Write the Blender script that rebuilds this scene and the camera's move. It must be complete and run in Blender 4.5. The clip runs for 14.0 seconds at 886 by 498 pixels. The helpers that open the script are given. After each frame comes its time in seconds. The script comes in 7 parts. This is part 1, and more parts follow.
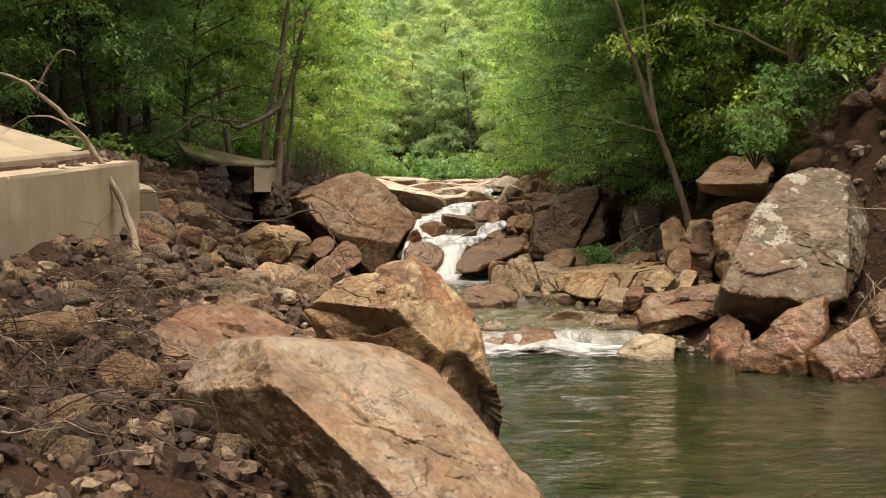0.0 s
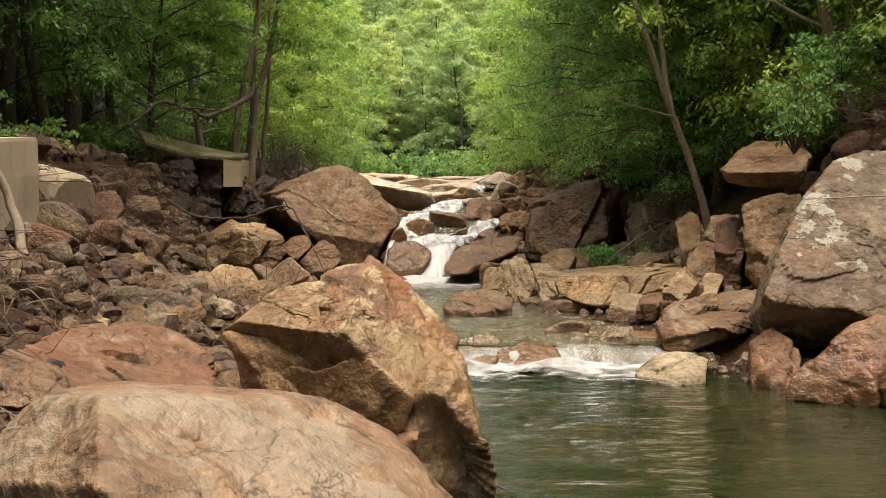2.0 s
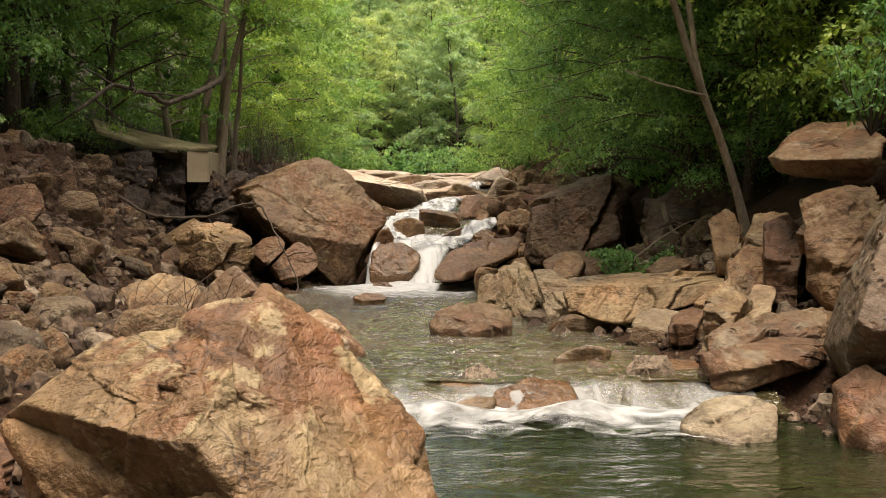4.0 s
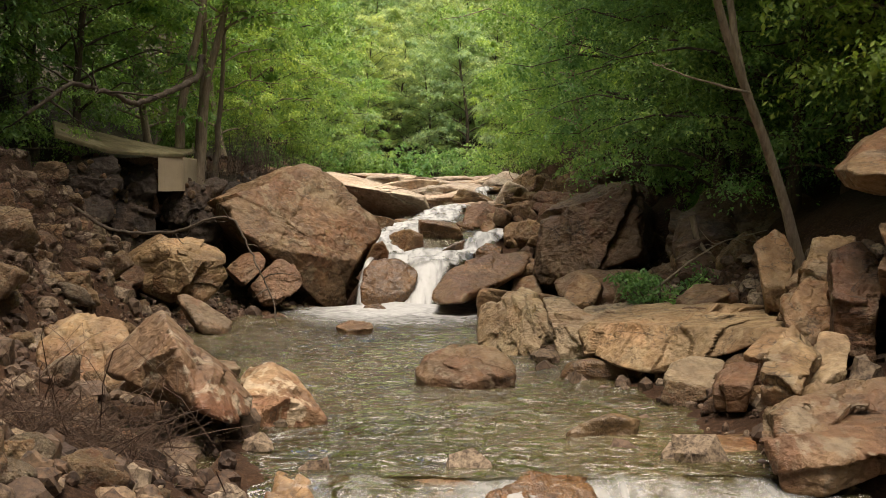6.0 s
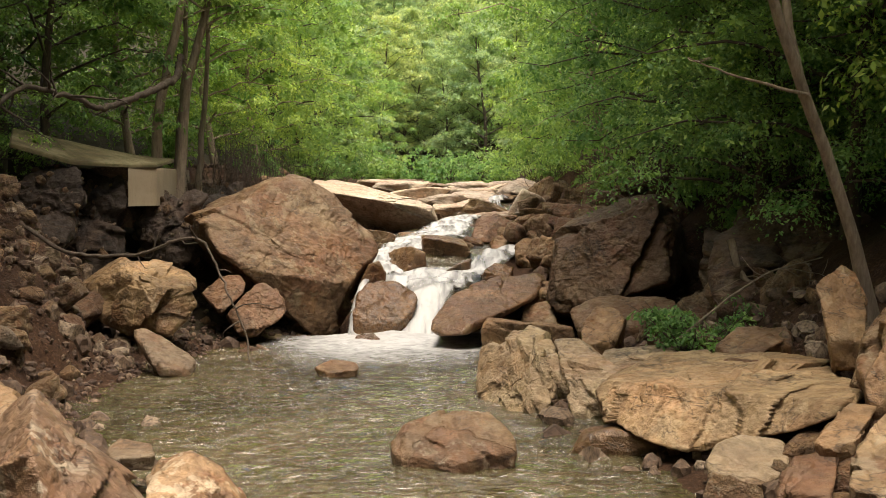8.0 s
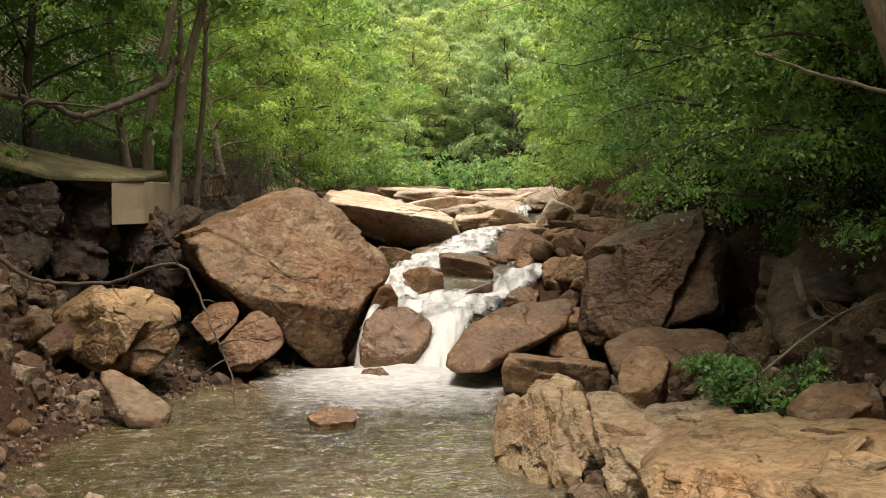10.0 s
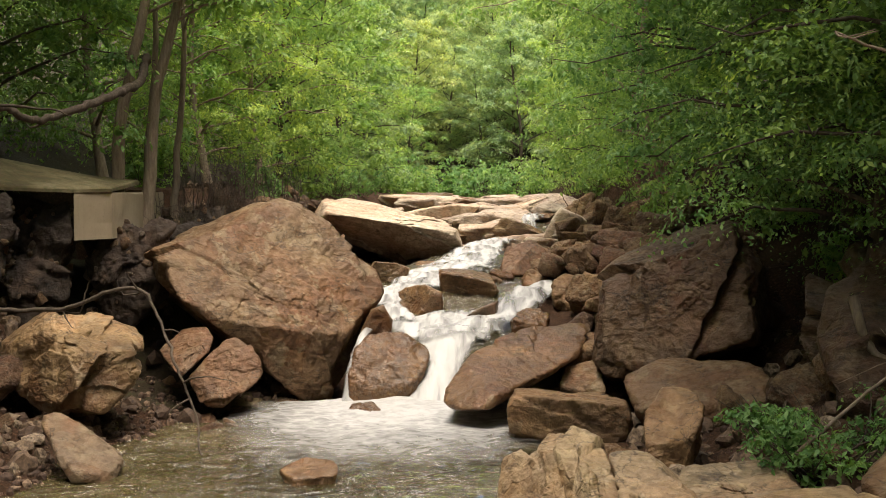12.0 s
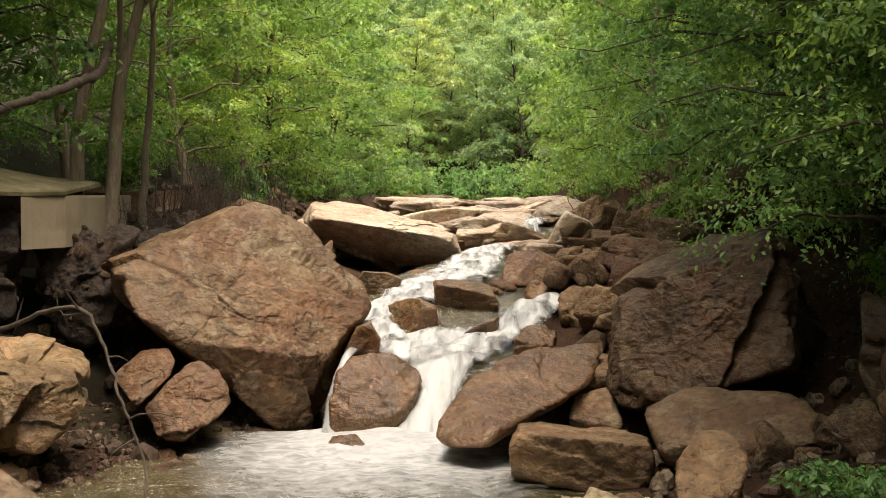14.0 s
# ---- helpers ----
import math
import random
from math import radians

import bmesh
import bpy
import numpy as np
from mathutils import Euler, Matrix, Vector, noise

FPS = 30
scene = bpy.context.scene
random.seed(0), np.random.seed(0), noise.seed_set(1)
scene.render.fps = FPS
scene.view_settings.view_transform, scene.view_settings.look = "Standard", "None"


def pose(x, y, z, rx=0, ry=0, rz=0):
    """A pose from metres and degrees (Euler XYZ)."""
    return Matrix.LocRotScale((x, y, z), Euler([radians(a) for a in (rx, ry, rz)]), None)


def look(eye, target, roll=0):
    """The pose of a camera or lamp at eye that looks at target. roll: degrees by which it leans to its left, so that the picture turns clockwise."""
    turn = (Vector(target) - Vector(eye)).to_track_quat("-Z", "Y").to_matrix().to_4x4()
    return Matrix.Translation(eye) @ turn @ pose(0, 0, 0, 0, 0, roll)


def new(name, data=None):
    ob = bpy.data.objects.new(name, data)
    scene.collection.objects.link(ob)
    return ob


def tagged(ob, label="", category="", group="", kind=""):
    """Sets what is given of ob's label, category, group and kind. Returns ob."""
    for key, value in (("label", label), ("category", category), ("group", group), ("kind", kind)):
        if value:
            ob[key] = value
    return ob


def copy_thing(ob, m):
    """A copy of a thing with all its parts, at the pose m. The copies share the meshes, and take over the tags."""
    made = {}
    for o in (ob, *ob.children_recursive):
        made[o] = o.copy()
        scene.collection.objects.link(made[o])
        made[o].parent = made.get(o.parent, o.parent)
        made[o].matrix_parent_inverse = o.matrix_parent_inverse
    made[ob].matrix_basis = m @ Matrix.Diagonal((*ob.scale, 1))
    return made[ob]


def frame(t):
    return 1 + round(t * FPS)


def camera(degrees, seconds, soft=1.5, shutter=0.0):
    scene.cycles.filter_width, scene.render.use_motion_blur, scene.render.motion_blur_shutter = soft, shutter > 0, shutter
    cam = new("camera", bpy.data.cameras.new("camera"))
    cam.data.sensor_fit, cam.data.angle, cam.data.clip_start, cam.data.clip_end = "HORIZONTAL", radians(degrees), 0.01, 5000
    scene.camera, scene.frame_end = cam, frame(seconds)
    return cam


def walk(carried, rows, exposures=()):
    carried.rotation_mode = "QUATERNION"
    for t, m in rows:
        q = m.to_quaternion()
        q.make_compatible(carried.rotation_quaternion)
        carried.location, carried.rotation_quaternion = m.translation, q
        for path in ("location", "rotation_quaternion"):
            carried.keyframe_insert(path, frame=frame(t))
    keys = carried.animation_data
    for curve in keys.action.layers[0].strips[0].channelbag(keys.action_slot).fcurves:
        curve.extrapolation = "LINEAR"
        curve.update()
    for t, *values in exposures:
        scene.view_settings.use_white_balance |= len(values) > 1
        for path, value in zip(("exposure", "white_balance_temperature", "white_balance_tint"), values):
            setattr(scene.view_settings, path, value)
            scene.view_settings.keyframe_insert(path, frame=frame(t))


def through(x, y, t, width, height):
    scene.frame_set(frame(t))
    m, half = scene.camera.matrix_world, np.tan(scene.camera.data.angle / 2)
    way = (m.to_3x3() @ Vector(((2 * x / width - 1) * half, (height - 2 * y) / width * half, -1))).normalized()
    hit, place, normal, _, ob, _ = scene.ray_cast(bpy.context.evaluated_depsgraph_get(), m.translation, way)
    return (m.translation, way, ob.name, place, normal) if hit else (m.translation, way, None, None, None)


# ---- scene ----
cam = camera(43.5, 14.0, soft=0.75)
METRES, EYE, TILT, LEAN, TURN = 16.0, 1.68, -1.4, 0.0, 0.0
ROWS = [
    (0.0, 0.0, 0.0, 0.0, -0.0, 0.0, 0.0),
    (0.5, 0.0018, 0.0349, -0.0001, -0.1, 0.0, 0.02),
    (1.0, 0.0038, 0.073, -0.0002, -0.21, 0.01, 0.04),
    (1.5, 0.0058, 0.1137, -0.0004, -0.3, 0.01, 0.04),
    (2.0, 0.0079, 0.1569, -0.0005, -0.39, 0.02, 0.04),
    (2.5, 0.0101, 0.2022, -0.0005, -0.49, 0.01, 0.06),
    (3.0, 0.0124, 0.2495, -0.0005, -0.55, 0.0, 0.06),
    (5.5, 0.0299, 0.4575, 0.0187, -0.41, -0.04, 0.12),
    (6.0, 0.0351, 0.4942, 0.0247, 0.12, -0.04, 0.14),
    (6.5, 0.0404, 0.531, 0.0306, 0.5, -0.04, 0.13),
    (7.0, 0.0458, 0.5681, 0.0362, 0.76, -0.03, 0.14),
    (7.5, 0.051, 0.6056, 0.0411, 0.96, 0.01, 0.14),
    (8.0, 0.0555, 0.6414, 0.0462, 1.25, 0.04, 0.2),
    (10.5, 0.0665, 0.7988, 0.0688, 3.21, 0.26, 0.38),
    (11.0, 0.067, 0.8269, 0.0724, 3.43, 0.31, 0.4),
    (11.5, 0.0669, 0.8542, 0.0754, 3.35, 0.38, 0.43),
    (12.0, 0.0668, 0.8807, 0.0773, 3.17, 0.44, 0.43),
    (12.5, 0.0667, 0.9077, 0.0791, 3.09, 0.47, 0.45),
    (13.0, 0.0666, 0.9347, 0.0811, 3.11, 0.5, 0.46),
    (13.5, 0.0665, 0.9625, 0.0831, 3.16, 0.52, 0.44),
    (14.0, 0.0664, 0.9914, 0.0847, 3.22, 0.54, 0.43),
]
walk(cam, [(t, pose(0, 0, EYE, TILT, LEAN, TURN) @ pose(METRES * x, METRES * y, METRES * z, 90 + pitch, roll, yaw)) for t, x, y, z, yaw, pitch, roll in ROWS], [(0, 1.36, 7000, 12), (3.2, 1.33, 7000, 12), (5.4, 1.02, 7000, 12), (6.4, 1.14, 7000, 12), (8.2, 1.36, 7000, 12), (14, 1.36, 7000, 12)])

# ---- light ----
SUN_UP, SUN_ROUND = 79.0, 165.0          # degrees above the horizon; compass turn from +y towards +x
world = bpy.data.worlds.new("world")
scene.world = world
world.use_nodes = True
wn = world.node_tree.nodes
sky = wn.new("ShaderNodeTexSky")
sky.sky_type, sky.sun_disc = "NISHITA", False
sky.sun_elevation, sky.sun_rotation = radians(SUN_UP), radians(SUN_ROUND)
sky.dust_density, sky.air_density, sky.ozone_density = 4.0, 1.0, 0.6
world.node_tree.links.new(sky.outputs[0], wn["Background"].inputs[0])
wn["Background"].inputs[1].default_value = 0.105
sun_data = bpy.data.lights.new("sun", "SUN")
sun_data.energy, sun_data.angle, sun_data.color = 3.1, radians(48), (1.0, 0.93, 0.82)
sun = new("sun", sun_data)
sun.matrix_world = look((0, 0, 0), (-math.sin(radians(SUN_ROUND)) * math.cos(radians(SUN_UP)), -math.cos(radians(SUN_ROUND)) * math.cos(radians(SUN_UP)), -math.sin(radians(SUN_UP))))


# ---- materials ----
class Nodes:
    """A small hand for node materials."""

    def __init__(self, name):
        self.mat = bpy.data.materials.new(name)
        self.mat.use_nodes = True
        self.tree = self.mat.node_tree
        self.bsdf = self.tree.nodes["Principled BSDF"]
        self.out = self.tree.nodes["Material Output"]

    def add(self, kind, **values):
        node = self.tree.nodes.new("ShaderNode" + kind)
        for key, value in values.items():
            node.inputs[key].default_value = value
        return node

    def link(self, a, b):
        self.tree.links.new(a, b)

    def place(self, scale=(1, 1, 1), rot=(0, 0, 0)):
        co, mp = self.add("TexCoord"), self.add("Mapping", Scale=scale, Rotation=rot)
        self.link(co.outputs["Object"], mp.inputs["Vector"])
        return mp.outputs[0]

    def noise(self, where, scale, detail=6.0, rough=0.6, distort=0.0):
        n = self.add("TexNoise", Scale=scale, Detail=detail, Roughness=rough, Distortion=distort)
        self.link(where, n.inputs["Vector"])
        return n.outputs["Fac"]

    def ramp(self, fac, *stops):
        r = self.tree.nodes.new("ShaderNodeValToRGB")
        while len(r.color_ramp.elements) < len(stops):
            r.color_ramp.elements.new(0.5)
        for e, (p, c) in zip(r.color_ramp.elements, stops):
            e.position, e.color = p, (*c, 1) if len(c) == 3 else c
        self.link(fac, r.inputs[0])
        return r.outputs[0]

    def grey(self, fac, a, b):
        return self.ramp(fac, (a, (0, 0, 0)), (b, (1, 1, 1)))

    def mix(self, fac, a, b, kind="MIX"):
        m = self.tree.nodes.new("ShaderNodeMix")
        m.data_type, m.blend_type = "RGBA", kind
        if isinstance(fac, float):
            m.inputs[0].default_value = fac
        else:
            self.link(fac, m.inputs[0])
        for slot, v in ((6, a), (7, b)):
            if isinstance(v, tuple):
                m.inputs[slot].default_value = (*v, 1)
            else:
                self.link(v, m.inputs[slot])
        return m.outputs[2]

    def maths(self, kind, a, b):
        m = self.tree.nodes.new("ShaderNodeMath")
        m.operation = kind
        for slot, v in ((0, a), (1, b)):
            if isinstance(v, (int, float)):
                m.inputs[slot].default_value = v
            else:
                self.link(v, m.inputs[slot])
        return m.outputs[0]

    def bump(self, height, strength, distance):
        b = self.add("Bump", Strength=strength, Distance=distance)
        self.link(height, b.inputs["Height"])
        self.link(b.outputs[0], self.bsdf.inputs["Normal"])
        return b.outputs[0]


def rock(name, light, mid, dark, stain, spots=0.35, spot_colour=(0.42, 0.38, 0.30), gloss=0.70, bands=(2.0, 2.0, 7.0), chips=1.6, lichen=0.0):
    """Weathered sandstone: bedding bands, rusty stains, pale scars, fine grain."""
    light, mid, dark, stain, spot_colour = (tuple(v * 0.56 * k for v, k in zip(c, (1.08, 0.985, 0.845))) for c in (light, mid, dark, stain, spot_colour))
    n = Nodes(name)
    p, q = n.place(), n.place(bands, (0.5, 0.35, 0.2))
    info = n.add("ObjectInfo")
    shift = n.add("VectorMath")
    shift.operation = "ADD"
    n.link(p, shift.inputs[0])
    spin = n.add("CombineXYZ")
    for k in range(3):
        n.link(n.maths("MULTIPLY", info.outputs["Random"], 13.0 + 7 * k), spin.inputs[k])
    n.link(spin.outputs[0], shift.inputs[1])
    p = shift.outputs[0]
    pale = tuple(min(0.6, v * 1.3 + 0.02) for v in light)
    broad = n.noise(p, 0.9, 6, 0.58, 0.25)
    colour = n.ramp(broad, (0.31, dark), (0.41, stain), (0.50, mid), (0.58, light), (0.69, pale))
    # large patches that lean to rust or to grey
    hue = n.noise(p, 0.55, 3, 0.5, 0.4)
    colour = n.mix(1.0, colour, n.ramp(hue, (0.36, (1.12, 0.94, 0.84)), (0.50, (1.02, 1.0, 0.96)), (0.64, (0.97, 1.02, 1.0))), "MULTIPLY")
    blotch = n.noise(p, 2.6, 5, 0.6, 0.3)
    colour = n.mix(n.maths("MULTIPLY", n.ramp(blotch, (0.36, (1, 1, 1)), (0.50, (0, 0, 0))), 0.55), colour, tuple(v * 0.8 for v in dark))
    layer = n.noise(q, 1.3, 6, 0.65, 0.6)
    colour = n.mix(n.maths("MULTIPLY", n.grey(layer, 0.54, 0.66), 0.7), colour, stain)
    colour = n.mix(n.maths("MULTIPLY", n.grey(n.noise(p, 3.6, 8, 0.66, 0.3), 0.54, 0.575), spots), colour, spot_colour)
    flake = n.grey(n.noise(p, 1.15, 4, 0.55, 0.3), 0.500, 0.516)
    colour = n.mix(n.maths("MULTIPLY", flake, 0.45), colour, n.mix(0.55, colour, stain, "MULTIPLY"))
    colour = n.mix(n.maths("MULTIPLY", flake, 0.4), colour, light)
    mottle = n.ramp(n.noise(p, 6.5, 8, 0.70, 0.2), (0.36, (0.77, 0.75, 0.73)), (0.50, (1.0, 1.0, 1.0)), (0.64, (1.18, 1.18, 1.16)))
    colour = n.mix(1.0, colour, mottle, "MULTIPLY")
    speck = n.grey(n.noise(p, 13, 5, 0.62), 0.36, 0.55)
    colour = n.mix(n.maths("MULTIPLY", n.maths("SUBTRACT", 1.0, speck), 0.18), colour, tuple(c * 0.45 for c in dark))
    if lichen:
        ride = n.add("SeparateXYZ")
        n.link(n.place(), ride.inputs[0])
        crust = n.maths("ADD", n.maths("MULTIPLY", n.noise(p, 6.0, 6, 0.62, 0.3), 0.6), n.maths("MULTIPLY", n.noise(p, 1.3, 3, 0.5), 0.5))
        crust = n.maths("ADD", crust, n.maths("MULTIPLY", ride.outputs["Z"], 0.05))
        colour = n.mix(n.maths("MULTIPLY", n.grey(crust, 0.60, 0.625), lichen), colour, (0.34, 0.33, 0.265))
    # hairline seams filled with dark dirt, along the bedding and across it
    for where, scale, thin, keep in ((q, 0.55, 0.010, 0.8), (p, 1.5, 0.007, 0.7)):
        line = n.maths("ABSOLUTE", n.maths("SUBTRACT", n.noise(where, scale, 5, 0.55, 0.4), 0.5), 0.0)
        seam = n.maths("MULTIPLY", n.ramp(line, (0.0, (1, 1, 1)), (thin, (0, 0, 0))), n.grey(n.noise(p, 1.9, 3, 0.5), 0.46, 0.54))
        colour = n.mix(n.maths("MULTIPLY", seam, keep), colour, tuple(c * 0.35 for c in dark))
    tone = n.ramp(info.outputs["Random"], (0.0, (0.8, 0.8, 0.82)), (1.0, (1.18, 1.12, 1.05)))
    colour = n.mix(1.0, colour, tone, "MULTIPLY")
    fine = n.noise(p, 45, 4, 0.7)
    colour = n.mix(1.0, colour, n.ramp(fine, (0.3, (0.93, 0.93, 0.93)), (0.7, (1.07, 1.07, 1.07))), "MULTIPLY")
    n.link(colour, n.bsdf.inputs["Base Color"])
    n.link(n.ramp(speck, (0, (gloss + 0.1,) * 3), (1, (gloss - 0.12,) * 3)), n.bsdf.inputs["Roughness"])
    n.bsdf.inputs["Specular IOR Level"].default_value = 0.5
    height = n.maths("ADD", n.noise(p, 4.5, 6, 0.62, 0.2), n.maths("MULTIPLY", n.noise(p, 17, 4, 0.6), 0.10))
    height = n.maths("ADD", height, n.maths("MULTIPLY", flake, min(0.12 * chips, 0.14)))
    height = n.maths("ADD", height, n.maths("MULTIPLY", layer, 0.22))
    # small broken facets on some parts of the stone, each with a tilt of its own
    for scale, weight in ((9.0, 0.30),):
        warp, cell, away, lean = n.add("VectorMath"), n.add("TexVoronoi", Scale=scale), n.add("VectorMath"), n.add("VectorMath")
        warp.operation, away.operation, lean.operation = "ADD", "SUBTRACT", "DOT_PRODUCT"
        wobble = n.add("TexNoise", Scale=scale * 1.3, Detail=4.0)
        n.link(p, wobble.inputs["Vector"])
        small = n.add("VectorMath")
        small.operation = "SCALE"
        small.inputs["Scale"].default_value = 0.5 / scale
        n.link(wobble.outputs["Color"], small.inputs[0])
        n.link(p, warp.inputs[0])
        n.link(small.outputs[0], warp.inputs[1])
        n.link(warp.outputs[0], cell.inputs["Vector"])
        n.link(warp.outputs[0], away.inputs[0])
        n.link(cell.outputs["Position"], away.inputs[1])
        turn = n.add("VectorMath")
        turn.operation = "SUBTRACT"
        n.link(cell.outputs["Color"], turn.inputs[0])
        turn.inputs[1].default_value = (0.5, 0.5, 0.5)
        n.link(away.outputs[0], lean.inputs[0])
        n.link(turn.outputs[0], lean.inputs[1])
        mask = n.grey(n.noise(p, 1.1, 3, 0.5), 0.42, 0.60)
        height = n.maths("ADD", height, n.maths("MULTIPLY", n.maths("MULTIPLY", lean.outputs["Value"], scale * weight * chips), mask))
    n.bump(height, 1.0, 0.085)
    return n.mat


rock_tan = rock("rock_tan", (0.38, 0.27, 0.16), (0.285, 0.19, 0.105), (0.13, 0.08, 0.043), (0.25, 0.13, 0.066), 0.5)
rock_pink = rock("rock_pink", (0.365, 0.262, 0.178), (0.305, 0.203, 0.13), (0.20, 0.122, 0.073), (0.32, 0.185, 0.12), 0.35, (0.42, 0.37, 0.29), chips=1.0, lichen=0.25)
rock_red = rock("rock_red", (0.27, 0.155, 0.087), (0.195, 0.106, 0.057), (0.088, 0.05, 0.028), (0.19, 0.085, 0.043), 0.25)
rock_grey = rock("rock_grey", (0.34, 0.28, 0.21), (0.25, 0.195, 0.14), (0.13, 0.10, 0.072), (0.23, 0.15, 0.095))
rock_lichen = rock("rock_lichen", (0.27, 0.22, 0.165), (0.21, 0.155, 0.105), (0.10, 0.072, 0.047), (0.22, 0.13, 0.075), 0.3, (0.40, 0.36, 0.28), lichen=0.85)
rock_brown = rock("rock_brown", (0.38, 0.255, 0.145), (0.28, 0.175, 0.095), (0.12, 0.074, 0.04), (0.26, 0.14, 0.068), 0.55, (0.46, 0.37, 0.25))
rock_great = rock("rock_great", (0.42, 0.295, 0.18), (0.33, 0.22, 0.125), (0.17, 0.105, 0.056), (0.28, 0.155, 0.078), 0.6, (0.50, 0.41, 0.28), bands=(1.2, 2.0, 8.0))
# brown rock with the shade of overhanging trees put into its colour
rock_shaded = rock("rock_shaded", (0.17, 0.113, 0.066), (0.12, 0.074, 0.042), (0.052, 0.033, 0.02), (0.13, 0.067, 0.034), 0.5, (0.24, 0.19, 0.13))
rock_damp = rock("rock_damp", (0.27, 0.16, 0.09), (0.18, 0.10, 0.054), (0.075, 0.044, 0.026), (0.20, 0.09, 0.043), 0.4, (0.33, 0.23, 0.14), 0.38, chips=0.5)
rock_pale = rock("rock_pale", (0.82, 0.75, 0.70), (0.68, 0.61, 0.56), (0.36, 0.30, 0.25), (0.56, 0.45, 0.38), 0.3, (0.86, 0.80, 0.76))
rock_cream = rock("rock_cream", (0.52, 0.44, 0.33), (0.42, 0.34, 0.245), (0.18, 0.13, 0.088), (0.33, 0.225, 0.14), 0.4, (0.56, 0.50, 0.41))
rock_yellow = rock("rock_yellow", (0.42, 0.31, 0.18), (0.31, 0.215, 0.12), (0.15, 0.095, 0.05), (0.27, 0.15, 0.075), 0.4)
rock_band = rock("rock_band", (0.40, 0.275, 0.18), (0.29, 0.17, 0.10), (0.12, 0.07, 0.042), (0.26, 0.12, 0.066), 0.65, (0.62, 0.57, 0.48), bands=(1, 2, 9))
rock_flat = rock("rock_flat", (0.50, 0.39, 0.255), (0.41, 0.30, 0.185), (0.20, 0.135, 0.08), (0.34, 0.215, 0.12), 0.5, (0.55, 0.47, 0.33), bands=(1.0, 1.0, 6.0))
# dark wet rubble, coloured still darker for the shade of the cavity
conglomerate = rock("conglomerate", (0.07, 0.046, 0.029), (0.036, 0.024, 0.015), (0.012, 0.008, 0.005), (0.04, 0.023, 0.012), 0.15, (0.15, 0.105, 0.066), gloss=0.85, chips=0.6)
rock_lean = rock("rock_lean", (0.395, 0.29, 0.175), (0.305, 0.215, 0.12), (0.14, 0.083, 0.044), (0.28, 0.145, 0.075), 0.75, (0.52, 0.45, 0.29))
rock_wet = rock("rock_wet", (0.25, 0.155, 0.085), (0.18, 0.105, 0.057), (0.095, 0.057, 0.032), (0.20, 0.105, 0.05), 0.2, (0.30, 0.22, 0.14), 0.34, chips=0.2)
rock_wetred = rock("rock_wetred", (0.36, 0.235, 0.135), (0.25, 0.15, 0.083), (0.11, 0.068, 0.04), (0.25, 0.125, 0.06), 0.45, (0.42, 0.32, 0.20), 0.42, chips=0.6)
rock_wetgrey = rock("rock_wetgrey", (0.34, 0.255, 0.165), (0.24, 0.17, 0.105), (0.11, 0.075, 0.048), (0.24, 0.14, 0.078), 0.3, (0.40, 0.34, 0.25), 0.40)


def soil(name, a, b, c):
    n = Nodes(name)
    p = n.place()
    colour = n.ramp(n.noise(p, 1.6, 7, 0.7), (0.3, a), (0.5, b), (0.7, c))
    colour = n.mix(n.grey(n.noise(p, 30, 5, 0.75), 0.5, 0.66), colour, tuple(v * 1.5 for v in c))
    n.link(colour, n.bsdf.inputs["Base Color"])
    n.bsdf.inputs["Roughness"].default_value = 0.92
    n.bsdf.inputs["Specular IOR Level"].default_value = 0.2
    n.bump(n.maths("ADD", n.noise(p, 14, 8, 0.75), n.noise(p, 3, 6, 0.7)), 0.9, 0.07)
    # forest litter, and the painted shade of the hollow below the road slab
    wood = n.add("Attribute")
    wood.attribute_name = "forest_floor_shade"
    litter = n.ramp(n.noise(p, 5, 8, 0.8), (0.35, (0.018, 0.016, 0.009)), (0.55, (0.04, 0.032, 0.018)), (0.7, (0.045, 0.06, 0.018)))
    bed = n.add("Attribute")
    bed.attribute_name = "stream_bed"
    silt = n.ramp(n.noise(p, 4, 7, 0.75), (0.34, (0.10, 0.075, 0.038)), (0.5, (0.19, 0.145, 0.075)), (0.66, (0.28, 0.22, 0.12)))
    colour = n.mix(bed.outputs["Fac"], colour, silt)
    n.link(n.mix(wood.outputs["Fac"], colour, litter), n.bsdf.inputs["Base Color"])
    return n.mat


earth = soil("earth", (0.020, 0.0095, 0.005), (0.042, 0.0205, 0.0105), (0.075, 0.040, 0.022))


def pebbles(name, dry):
    n = Nodes(name)
    geo, p = n.add("NewGeometry"), n.place()
    colour = n.ramp(geo.outputs["Random Per Island"], *dry)
    colour = n.mix(n.grey(n.noise(p, 22, 6, 0.7), 0.35, 0.6), tuple(v * 0.5 for v in dry[0][1]), colour)
    n.link(colour, n.bsdf.inputs["Base Color"])
    n.bsdf.inputs["Roughness"].default_value = 0.8
    n.bump(n.noise(p, 40, 6, 0.7), 0.5, 0.02)
    return n.mat


rubble_mat = pebbles("rubble", ((0.0, (0.030, 0.014, 0.007)), (0.4, (0.070, 0.036, 0.018)), (0.75, (0.13, 0.075, 0.041)), (1.0, (0.29, 0.205, 0.125))))
stones_mat = pebbles("stones", ((0.0, (0.07, 0.04, 0.024)), (0.4, (0.13, 0.082, 0.05)), (0.75, (0.20, 0.14, 0.088)), (1.0, (0.30, 0.23, 0.16))))
